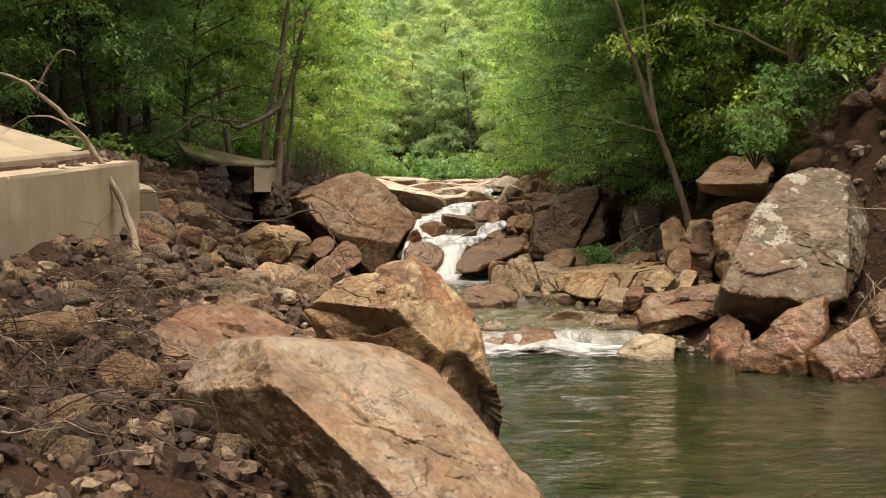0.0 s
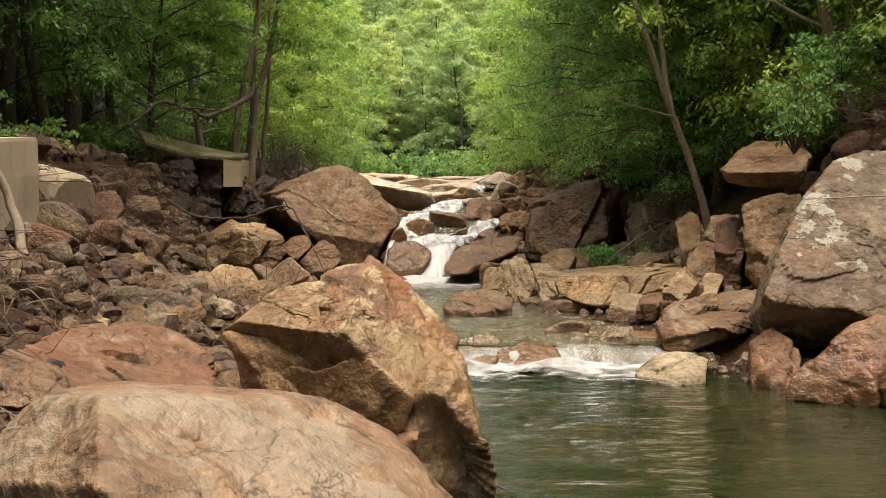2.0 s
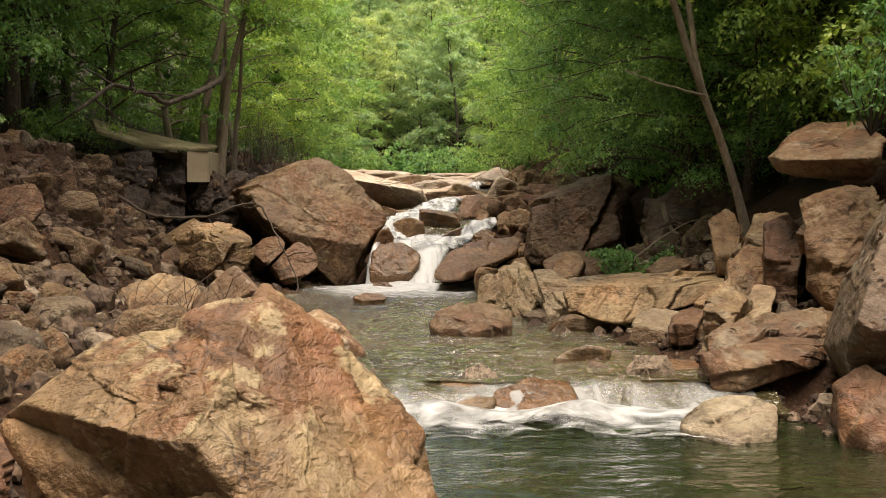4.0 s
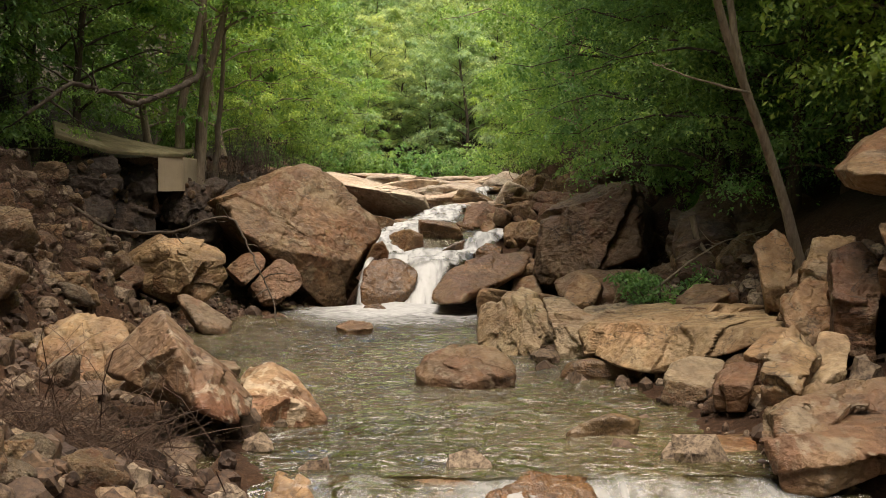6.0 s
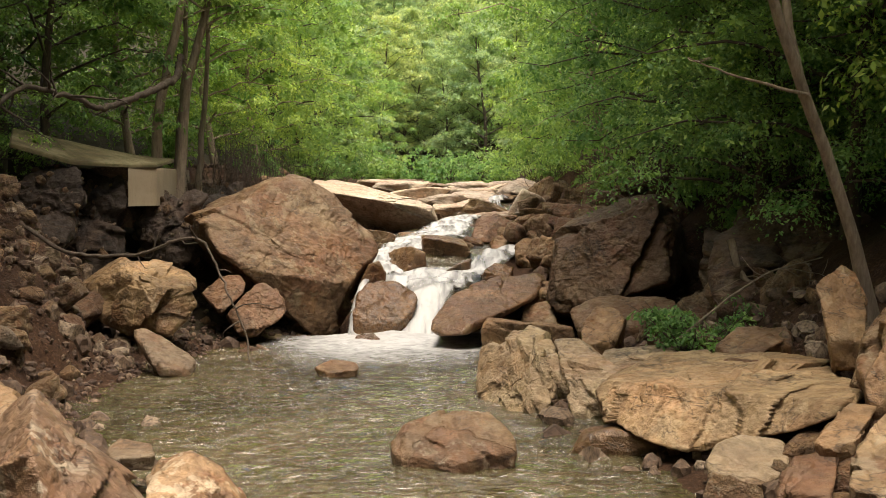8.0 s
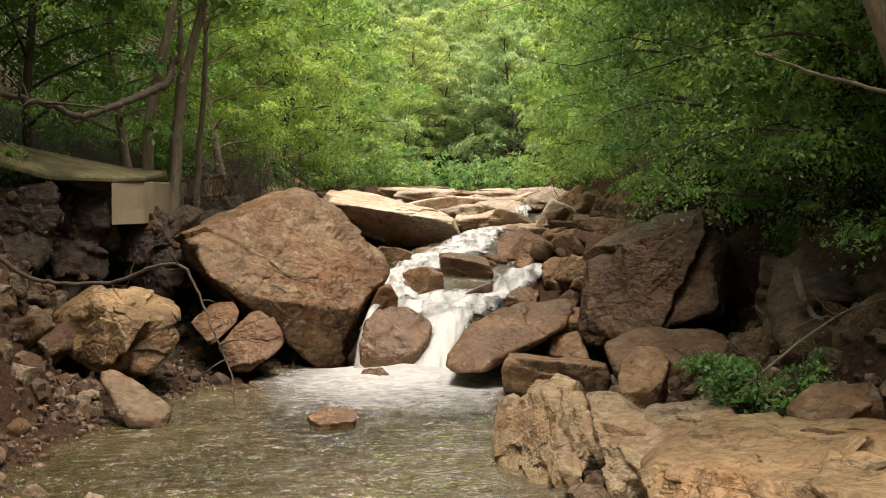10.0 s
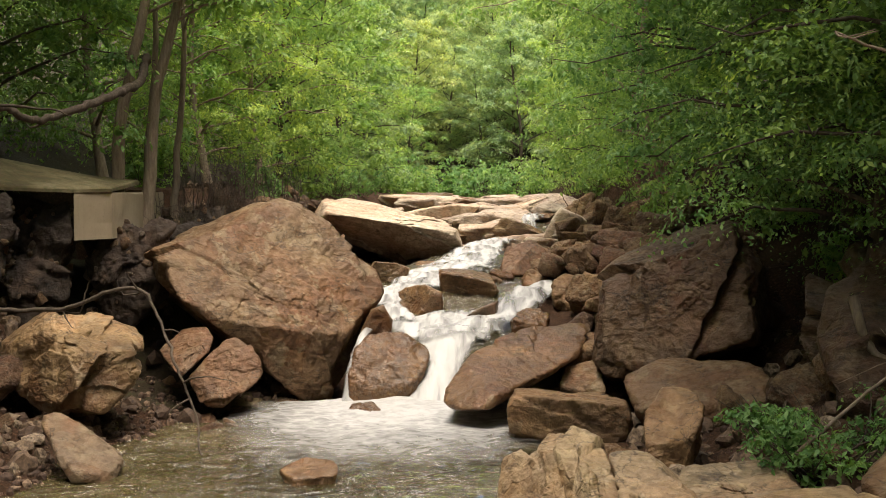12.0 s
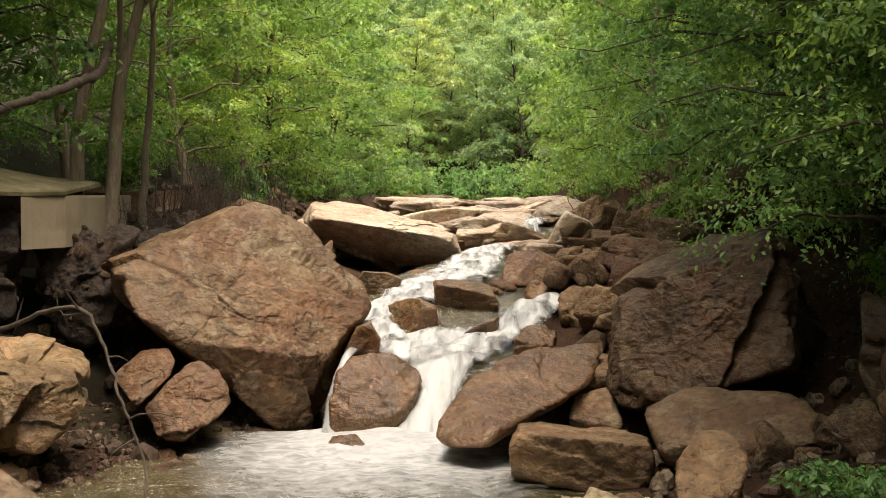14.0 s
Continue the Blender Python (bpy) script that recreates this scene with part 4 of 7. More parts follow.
boulder("great_boulder", "huge brown boulder with a flat tilted face", "boulder", rock_great, (-2.41, 30.2, 1.46), 7, 160, (1.0, 0.75, 0.75), [(-163, 63, 1.41), (-165, 74, 1.23), (11, 70, 1.34), (10, 47, 1.53), (9, 21, 1.65), (6, -17, 1.53), (4, -34, 1.43), (0, -48, 1.47), (-147, -66, 0.99), (-156, -50, 0.72), (-157, -45, 0.78), (-160, -7, 1.49), (87, 9, 0.99), (-90, -6, 1.39), (-50, 39, 0.6), (-59, -11, 1.0), (-3, -27, 1.37)], 0.5, 1.0)
boulder("red_block", "red brown block leaning on another block", "boulder", rock_red, (-3.20, 28.98, 1.03), 6, 140, (0.70, 1.00, 0.51), [(14, -49, 0.18), (-161, -40, 0.34), (-175, 48, 0.23), (-112, 48, 0.31), (127, 79, 0.22), (17, -27, 0.2), (98, -21, 0.44), (25, 22, 0.27), (-67, 61, 0.38), (66, -37, 0.37)], 0.25)
boulder("red_block", "red brown block standing on its corner", "boulder", rock_red, (-2.61, 28.62, 0.73), 6, 140, (0.82, 1.00, 0.71), [(12, -50, 0.29), (-177, 43, 0.29), (-80, 36, 0.43), (-165, -30, 0.44), (31, 43, 0.39), (103, -12, 0.46), (22, 7, 0.39), (-143, -83, 0.45), (171, 59, 0.34), (-111, 13, 0.6), (94, -24, 0.48), (-66, 43, 0.47), (113, -1, 0.51)], 0.25)
boulder("yellow_boulder", "blocky yellow tan fractured boulder", "boulder", rock_yellow, (-3.93, 26.8, 1.14), 7, 160, (1.0, 0.87, 0.87), [(-162, 52, 0.54), (-167, 68, 0.54), (25, 46, 0.57), (25, 44, 0.56), (21, 15, 0.64), (17, -19, 0.73), (9, -52, 0.7), (-90, -80, 0.64), (-147, -45, 0.65), (-155, -3, 0.68), (87, 9, 0.59), (-90, -6, 0.7), (-60, 72, 0.29), (-60, 3, 0.65), (-124, 8, 0.36)], 1.7, 1.0)
boulder("slab_stone", "tilted grey brown slab at the shore", "boulder", rock_grey, (-3.13, 24.89, 0.39), 5, 130, (0.97, 1.00, 0.66), [(-31, 63, 0.16), (-157, -30, 0.19), (37, 46, 0.22), (-134, -82, 0.22), (122, -33, 0.21), (24, -43, 0.33), (109, -22, 0.26), (-142, -11, 0.3), (-175, -32, 0.23), (-49, -26, 0.6), (15, -22, 0.38), (32, -24, 0.34), (90, 3, 0.34), (-132, 15, 0.37), (148, 12, 0.58), (122, -11, 0.38)], 0.6)
boulder("fall_boulder", "dark wet rounded boulder in the waterfall", "boulder", rock_wet, (-0.57, 29.61, 0.56), 6, 70, (0.83, 1.00, 0.79), [(2, -28, 0.44), (-81, 42, 0.51), (-179, 3, 0.48), (93, -20, 0.46), (-11, -78, 0.46), (-122, -86, 0.5), (117, 74, 0.55), (-178, -10, 0.52), (32, 57, 0.59), (13, -11, 0.52), (-103, 29, 0.63), (173, 37, 0.56), (-32, -8, 0.68), (-85, 59, 0.53), (-75, -7, 0.78), (16, 15, 0.62), (-104, -8, 0.82), (-49, 62, 0.59), (116, -8, 0.57), (91, -33, 0.53), (74, -19, 0.56)], 0.12)
boulder("dark_boulder", "wet dark brown boulder beside the waterfall", "boulder", rock_wetred, (1.17, 28.81, 0.75), 6, 110, (0.72, 1.00, 0.39), [(-11, -62, 0.27), (-81, 72, 0.37), (162, 53, 0.41), (-56, -84, 0.41), (170, 34, 0.5), (93, -32, 0.63), (175, 7, 0.7), (109, 69, 0.59), (85, -44, 0.56), (-1, -42, 0.5), (-159, -79, 0.54), (13, -5, 0.98), (-31, -34, 0.66), (-127, 56, 0.69), (26, 6, 1.13)], 0.35)
boulder("shore_boulder", "tan angular boulder at the pool edge", "boulder", rock_brown, (1.83, 26.9, 0.43), 6, 110, (1.0, 0.67, 0.5), [(174, 29, 0.67), (138, 75, 0.43), (43, 77, 0.33), (27, 72, 0.35), (-4, 18, 0.66), (-14, -28, 0.67), (-78, -76, 0.37), (-137, -72, 0.37), (-180, -2, 0.73), (87, 9, 0.49), (-90, -6, 0.55), (32, 84, 0.24)], 0.5, 1.0)
boulder("shore_boulder", "small upright tan boulder on the shore", "boulder", rock_tan, (2.04, 28.58, 0.53), 5, 110, (0.58, 1.00, 0.66), [(-132, -82, 0.24), (0, 5, 0.25), (138, 71, 0.27), (81, -18, 0.32), (-104, 45, 0.36), (169, 18, 0.24), (172, -8, 0.25), (-110, -4, 0.47)], 0.6)
boulder("shore_boulder", "long brown boulder below a rock wall", "boulder", rock_brown, (3.23, 27.26, 0.66), 5, 120, (0.92, 1.00, 0.41), [(-57, -81, 0.32), (-116, 62, 0.41), (75, -31, 0.46), (50, 77, 0.38), (4, 43, 0.66), (-7, -22, 0.77), (169, -37, 0.57), (145, 56, 0.5), (-4, 0, 0.81), (164, -20, 0.61), (-102, -12, 0.86), (160, 6, 0.68), (-132, 81, 0.37), (-180, -19, 0.72), (-109, 47, 0.57), (65, -19, 0.58), (94, -30, 0.59)], 0.6)
# both wall boulders carry the canopy's shade in their colour
boulder("rock_wall", "huge brown boulder, coloured dark for the shade of hanging branches", "boulder", rock_shaded, (3.31, 28.6, 1.63), 7, 160, (1.0, 0.87, 0.73), [(175, 2, 1.07), (171, 46, 0.9), (170, 60, 0.84), (169, 70, 0.85), (165, 86, 0.92), (-13, 33, 1.12), (-15, -4, 1.02), (-30, -66, 0.85), (-35, -71, 0.85), (-111, -81, 0.99), (-175, -50, 1.29), (87, 9, 1.58), (-90, -6, 1.39), (-173, 66, 0.66), (-116, 24, 0.68), (-126, 29, 0.71)], 0.9, 1.0)
boulder("rock_wall", "huge shaded boulder at the foot of the slope", "boulder", rock_shaded, (5.27, 25.98, 1.47), 5, 130, (0.71, 1.00, 0.48), [(-59, -85, 0.8), (-17, -6, 1.12), (-110, 55, 1.19), (73, -22, 1.46), (155, 45, 0.78), (-9, 48, 1.2), (163, -25, 0.79), (131, 77, 0.91), (160, 12, 0.8), (-18, -19, 1.17), (71, -42, 1.37), (59, -17, 1.66), (-99, -16, 2.28), (175, -16, 1.17), (137, -29, 1.19)], 1.2)
boulder("stone_pillar", "upright tan stone beside a tree foot", "boulder", rock_tan, (4.18, 19.97, 1.32), 6, 120, (0.56, 0.87, 1.00), [(159, -10, 0.17), (-17, -5, 0.14), (-84, 38, 0.27), (85, -13, 0.25), (152, 34, 0.31), (155, -84, 0.43), (-13, 17, 0.19), (177, -4, 0.28), (-90, -5, 0.48), (12, 60, 0.4), (-62, 39, 0.27), (59, -10, 0.3)], 0.6)
boulder("bank_boulder", "rounded tan boulder on the bank", "boulder", rock_tan, (4.24, 19.12, 1.02), 6, 100, (0.64, 1.00, 0.63), [(-19, -5, 0.26), (-91, 54, 0.39), (-32, -71, 0.34), (161, -34, 0.25), (69, -24, 0.44), (151, 35, 0.29), (156, 8, 0.22), (157, -7, 0.21), (8, 64, 0.47), (-176, 53, 0.37), (-74, -10, 0.7), (-172, -9, 0.5), (93, -30, 0.44), (115, -20, 0.41), (32, -21, 0.49)], 0.6)
boulder("bank_boulder", "tan wedge shaped stone on the bank", "boulder", rock_tan, (3.41, 17.81, 0.70), 6, 120, (0.71, 1.00, 0.50), [(-22, -27, 0.1), (153, 37, 0.11), (-109, 71, 0.18), (-158, 64, 0.16), (-39, -70, 0.12), (180, -70, 0.15), (159, -10, 0.15), (45, 72, 0.25), (58, -38, 0.24), (-34, -6, 0.18), (79, -26, 0.28), (-168, -12, 0.28), (-87, -12, 0.39)], 0.6)
boulder("bank_boulder", "brown stone at the pool edge", "boulder", rock_red, (3.05, 17.38, 0.45), 6, 110, (0.61, 1.00, 0.48), [(-20, -13, 0.14), (-101, -81, 0.19), (-96, 76, 0.24), (161, -5, 0.16), (157, 22, 0.15), (96, 76, 0.2), (-139, 67, 0.26), (-129, -6, 0.48), (78, -18, 0.3), (62, -47, 0.28), (77, -31, 0.29), (108, -15, 0.29)], 0.6)
boulder("bank_boulder", "upright tan stone on the bank", "boulder", rock_tan, (3.26, 16.64, 0.68), 6, 110, (0.64, 1.00, 0.61), [(-24, -16, 0.17), (-54, 58, 0.24), (-136, -82, 0.26), (-121, 68, 0.25), (157, 0, 0.15), (146, 39, 0.23), (78, -19, 0.28), (1, 44, 0.29), (-132, -10, 0.55), (65, -45, 0.28), (140, -8, 0.2)], 0.6)
boulder("bank_boulder", "flat brown stone behind a shrub", "boulder", rock_brown, (3.80, 21.72, 0.84), 5, 110, (0.73, 1.00, 0.42), [(-35, -76, 0.2), (113, 79, 0.21), (-105, 73, 0.26), (175, -66, 0.25), (155, 46, 0.25), (-10, -11, 0.37), (162, -10, 0.3), (73, -30, 0.38), (-7, 20, 0.4), (-72, -7, 0.57), (-148, 67, 0.29), (-167, -10, 0.48), (71, -54, 0.34), (85, -22, 0.41), (43, -23, 0.48)], 0.6)
boulder("bank_boulder", "upright brown boulder below a rock wall", "boulder", rock_brown, (2.66, 24.72, 0.66), 5, 110, (0.50, 1.00, 0.65), [(-12, -11, 0.23), (-107, 62, 0.38), (-88, -82, 0.38), (171, -18, 0.24), (167, -5, 0.21), (162, 25, 0.27), (79, -23, 0.41), (68, 75, 0.38), (4, 42, 0.36), (-90, -7, 0.71), (-65, 77, 0.39), (54, -15, 0.46), (102, -15, 0.44)], 0.6)
boulder("cascade_slab", "wet flat grey brown slab in the cascade", "boulder", rock_wetred, (0.47, 32.6, 1.55), 6, 160, (0.83, 1.0, 0.67), [(174, 76, 0.48), (12, 76, 0.38), (2, 23, 0.45), (-1, -21, 0.46), (-15, -73, 0.37), (-172, -46, 0.45), (-176, -6, 0.45), (87, 9, 0.69), (-90, -6, 0.7), (-36, 78, 0.26), (-109, -17, 0.13)], 0.3, 1.0)
boulder("cascade_rock", "brown rock in the cascade", "boulder", rock_wetred, (-0.31, 31.9, 1.4), 5, 110, (1.0, 1.0, 1.0), [(-176, 34, 0.36), (154, 83, 0.29), (12, 67, 0.32), (4, 2, 0.38), (-7, -64, 0.36), (-121, -83, 0.29), (-171, -37, 0.26), (87, 9, 0.4), (-90, -6, 0.4), (-140, 21, 0.16)], 0.6, 1.0)
boulder("cascade_rock", "brown rock at the edge of the fall", "boulder", rock_wetred, (-0.84, 30.5, 1.24), 5, 90, (1.0, 1.0, 1.0), [(-175, 27, 0.14), (175, 69, 0.18), (10, 32, 0.21), (6, -9, 0.24), (-36, -81, 0.23), (-147, -75, 0.23), (87, 9, 0.4), (-90, -6, 0.3)], 0.3, 1.0)
boulder("cascade_rock", "brown rock in the upper cascade", "boulder", rock_wetgrey, (0.66, 31.4, 1.27), 5, 110, (1.0, 1.0, 0.8), [(174, 57, 0.07), (171, 66, 0.07), (1, 3, 0.3), (-5, -45, 0.23), (-92, -84, 0.2), (-173, -36, 0.31), (87, 9, 0.35), (-90, -6, 0.3)], 0.6, 1.0)
boulder("cascade_rock", "brown rock between two falls", "boulder", rock_wet, (1.46, 30.33, 1.16), 5, 100, (0.61, 1.00, 0.61), [(-2, -11, 0.21), (-159, -78, 0.25), (175, -6, 0.27), (168, 50, 0.25), (-69, 63, 0.3), (33, 75, 0.24), (100, -18, 0.35), (-91, -4, 0.52), (97, -34, 0.36)], 0.6)
boulder("long_slab", "pale water worn rock slab across the stream", "boulder", rock_pale, (-1.63, 40.5, 2.65), 7, 120, (1.0, 0.83, 0.33), [(-169, 34, 1.59), (-166, 72, 1.07), (-2, 80, 0.57), (3, 72, 0.47), (3, 70, 0.49), (3, 19, 1.48), (-4, -78, 0.91), (-48, -88, 0.76), (-169, -71, 0.68), (-170, -59, 0.83), (-170, -21, 1.53), (87, 9, 2.37), (-90, -6, 1.99), (-31, 79, 0.34), (-103, -54, 1.04)], 0.2, 1.0)
boulder("long_slab", "pale flat bedrock ledge in the stream", "boulder", rock_pale, (0.71, 45.0, 2.76), 6, 120, (1.0, 1.0, 0.33), [(-178, 27, 0.75), (-177, 60, 0.45), (-169, 83, 0.52), (-2, 47, 0.9), (-1, -31, 0.75), (-1, -68, 0.4), (-176, -69, 0.73), (87, 9, 2.47), (-90, -6, 2.19), (-110, 81, 0.21)], 0.5, 1.0)
boulder("long_slab", "low grey slab in the cascade", "boulder", rock_wetgrey, (-1.08, 34.6, 1.79), 6, 120, (0.89, 1.0, 0.44), [(-173, 22, 0.35), (28, 84, 0.19), (10, 63, 0.24), (5, -16, 0.34), (-5, -74, 0.18), (-161, -75, 0.23), (-171, -21, 0.34), (87, 9, 0.89), (-90, -6, 0.7)], 0.3, 1.0)
boulder("wedge_boulder", "brown angular boulder beside the upper stream", "boulder", rock_red, (1.48, 35.2, 2.02), 6, 160, (1.0, 1.0, 0.75), [(179, 17, 0.42), (175, 78, 0.31), (0, 65, 0.33), (-2, 12, 0.49), (-7, -65, 0.27), (-166, -79, 0.34), (87, 9, 0.69), (-90, -6, 0.7), (-120, 56, 0.11), (-66, 34, 0.1)], 0.4, 1.0)
boulder("block_rock", "brown rock in the bouldery upper bank", "boulder", rock_brown, (1.71, 33.58, 1.56), 5, 110, (0.41, 1.00, 0.53), [(0, -5, 0.26), (172, 33, 0.32), (180, -54, 0.34), (-77, 60, 0.41), (-7, -70, 0.35), (175, -7, 0.31), (92, -22, 0.51), (-54, 49, 0.44), (54, 77, 0.48), (-41, -6, 0.57), (-147, -7, 0.61), (95, -38, 0.51), (13, -9, 0.37)], 0.6)
boulder("block_rock", "brown rock in the bouldery upper bank", "boulder", rock_brown, (2.21, 32.11, 1.43), 5, 110, (0.53, 1.00, 0.55), [(-8, -60, 0.35), (-84, 57, 0.42), (178, -53, 0.35), (170, 27, 0.36), (4, 36, 0.38), (173, -7, 0.34), (87, -23, 0.5), (0, -8, 0.38), (45, 78, 0.39), (-49, -6, 0.63), (-144, -7, 0.63)], 0.6)
boulder("block_rock", "tan rock in the bouldery upper bank", "boulder", rock_tan, (2.85, 34.63, 1.78), 5, 110, (0.54, 1.00, 0.50), [(-17, -37, 0.31), (-9, -60, 0.31), (-92, 63, 0.39), (129, 79, 0.36), (169, 28, 0.31), (176, -64, 0.4), (171, -8, 0.34), (85, -24, 0.49), (-1, -8, 0.41), (-46, -5, 0.59), (-124, 60, 0.42), (-152, -9, 0.69), (2, 5, 0.47), (81, -39, 0.48), (100, -18, 0.53), (40, -18, 0.6)], 0.6)
boulder("block_rock", "tan rock in the bouldery upper bank", "boulder", rock_tan, (2.44, 36.89, 1.93), 5, 110, (0.51, 1.00, 0.44), [(-2, -14, 0.28), (-108, -89, 0.32), (-89, 69, 0.32), (172, 24, 0.3), (173, -7, 0.34), (87, 81, 0.4), (88, -31, 0.5), (-90, -9, 0.88), (125, -16, 0.55)], 0.6)
boulder("block_rock", "tan rock in the bouldery upper bank", "boulder", rock_tan, (3.37, 37.89, 2.25), 5, 110, (0.59, 1.00, 0.51), [(-4, -15, 0.32), (176, -76, 0.33), (-65, 62, 0.33), (169, 31, 0.35), (170, -8, 0.37), (94, -29, 0.5), (32, 76, 0.42), (-92, -9, 0.88), (119, -17, 0.54)], 0.6)
boulder("block_rock", "pale rock beside the upper stream", "boulder", rock_pale, (2.90, 43.39, 2.47), 5, 110, (0.50, 1.00, 0.34), [(-3, -31, 0.33), (-65, 75, 0.3), (177, -77, 0.35), (173, 32, 0.35), (-15, -6, 0.44), (173, -9, 0.39), (93, -42, 0.58), (63, 76, 0.57), (-94, -18, 1.34), (138, -17, 0.59)], 0.6)
boulder("block_rock", "tan rock under branches", "boulder", rock_tan, (4.27, 36.01, 2.25), 5, 110, (0.77, 1.00, 0.49), [(-129, 68, 0.41), (-11, -72, 0.36), (-4, -15, 0.69), (73, -37, 0.57), (166, 8, 0.63), (-171, 75, 0.42), (121, 77, 0.55), (154, 63, 0.49), (166, -14, 0.69), (-65, -13, 1.13), (-121, -17, 1.35), (92, -25, 0.73), (53, -63, 0.49), (116, -22, 0.8), (14, -19, 0.78)], 0.6)
boulder("tilted_boulder", "tilted brown and white banded boulder at the pool", "boulder", rock_band, (-1.48, 16.5, 0.78), 6, 160, (1.0, 1.0, 0.87), [(-165, 21, 0.49), (-170, 48, 0.42), (31, 71, 0.35), (21, 44, 0.22), (19, 39, 0.24), (7, -24, 0.61), (-50, -78, 0.45), (-141, -66, 0.29), (-153, -45, 0.39), (87, 9, 0.54), (-90, -6, 0.95), (-152, 43, 0.26), (9, 50, 0.15), (-10, 38, 0.26), (-133, 14, 0.34)], 1.1, 1.0)
boulder("shore_boulder", "pale tan boulder at the pool edge", "boulder", rock_band, (-0.79, 17.25, 0.29), 6, 110, (0.86, 1.0, 1.0), [(-174, 34, 0.44), (165, 72, 0.44), (22, 57, 0.3), (14, 33, 0.24), (8, 4, 0.34), (-54, -75, 0.43), (-117, -74, 0.4), (-167, -10, 0.31), (87, 9, 0.49), (-90, -6, 0.55), (-105, 62, 0.25), (-15, 57, 0.2), (-66, -4, 0.28)], 0.5, 1.0)
boulder("bank_boulder", "tan blocky boulder on the gravel bank", "boulder", rock_tan, (-3.57, 20.36, 0.36), 5, 110, (0.62, 1.00, 0.57), [(26, 40, 0.32), (-64, 63, 0.34), (15, -52, 0.32), (-159, -48, 0.25), (-163, -16, 0.24), (-176, 42, 0.45), (107, -28, 0.45), (21, -12, 0.35), (-12, -12, 0.58), (-134, -7, 0.44), (-154, -7, 0.31)], 0.6)
boulder("bank_boulder", "yellow tan boulder on the gravel bank", "boulder", rock_yellow, (-5.10, 22.62, 0.73), 5, 100, (0.83, 1.00, 0.57), [(22, -12, 0.28), (-93, -87, 0.25), (-98, 59, 0.3), (34, 57, 0.35), (-174, 50, 0.31), (98, -25, 0.38), (-160, -45, 0.26), (-166, -11, 0.3), (-142, -7, 0.34), (-90, -9, 0.62), (103, -38, 0.39)], 0.6)
# darkened in colour for the shade on the near left bank
boulder("bank_boulder", "grey brown boulder half buried in rubble", "boulder", rock_shaded, (-1.22, 11.93, 0.58), 5, 100, (0.78, 1.00, 0.51), [(-161, -12, 0.27), (-129, 65, 0.23), (103, -36, 0.3), (-95, 81, 0.2), (-55, -81, 0.31), (24, -5, 0.25), (85, -19, 0.31), (3, -66, 0.31), (31, 35, 0.25), (-113, -8, 0.51), (-9, -8, 0.46), (63, -7, 0.3), (63, 54, 0.33), (83, -68, 0.33), (34, 83, 0.25)], 0.6)
boulder("bank_boulder", "tan block on the rubble bank", "boulder", rock_tan, (-2.83, 18.47, 0.51), 5, 110, (0.65, 1.00, 0.60), [(-87, 56, 0.34), (-174, -11, 0.36), (-166, -76, 0.36), (10, -49, 0.33), (15, 4, 0.37), (93, -25, 0.41), (-111, 40, 0.44), (46, 70, 0.46), (171, 53, 0.48), (14, -11, 0.35), (-121, -10, 0.65), (-27, -12, 0.63), (73, -22, 0.47)], 0.6)
boulder("bank_boulder", "tall tan block behind an upright stone", "boulder", rock_tan, (4.33, 18.91, 1.22), 6, 120, (0.57, 1.00, 0.67), [(-16, -7, 0.23), (-19, -47, 0.29), (-99, 57, 0.37), (158, 12, 0.23), (160, -25, 0.28), (159, -5, 0.21), (68, -23, 0.43), (105, 76, 0.5), (-50, -5, 0.44), (172, -5, 0.3), (-161, 43, 0.38), (93, -15, 0.46)], 0.6)
boulder("bank_boulder", "rounded tan boulder among stones", "boulder", rock_tan, (3.96, 18.26, 0.89), 6, 80, (0.75, 1.00, 0.89), [(75, -15, 0.32), (156, 28, 0.25), (-94, 45, 0.33), (-12, 8, 0.28), (159, -5, 0.2), (-13, -5, 0.26), (-21, -64, 0.3), (-176, -86, 0.32), (36, 74, 0.43), (-70, -4, 0.4), (-116, -4, 0.47), (93, -11, 0.33), (-114, 27, 0.41), (177, -5, 0.3), (50, -12, 0.38), (72, -28, 0.35)], 0.6)
boulder("bank_boulder", "pale tan wedge stone among rubble", "boulder", rock_cream, (3.68, 17.15, 0.59), 6, 120, (0.64, 1.00, 0.61), [(-17, -15, 0.16), (-156, 62, 0.22), (-23, -53, 0.18), (-119, 74, 0.25), (158, 17, 0.11), (159, -4, 0.13), (169, 32, 0.15), (39, -33, 0.26), (-69, -9, 0.48), (69, -19, 0.33), (71, 66, 0.42), (163, -48, 0.28), (119, -11, 0.26), (20, -52, 0.24), (92, -15, 0.32)], 0.6)
boulder("bank_boulder", "flat brown tilted stone on the bank", "boulder", rock_red, (3.51, 18.06, 0.63), 6, 120, (0.67, 1.00, 0.49), [(-17, -25, 0.12), (156, 44, 0.11), (-23, -58, 0.1), (-142, 69, 0.15), (118, 74, 0.18), (164, -36, 0.17), (161, -10, 0.15), (-26, -8, 0.18), (56, -42, 0.23), (75, -32, 0.25), (-67, -9, 0.33), (176, -11, 0.23)], 0.6)
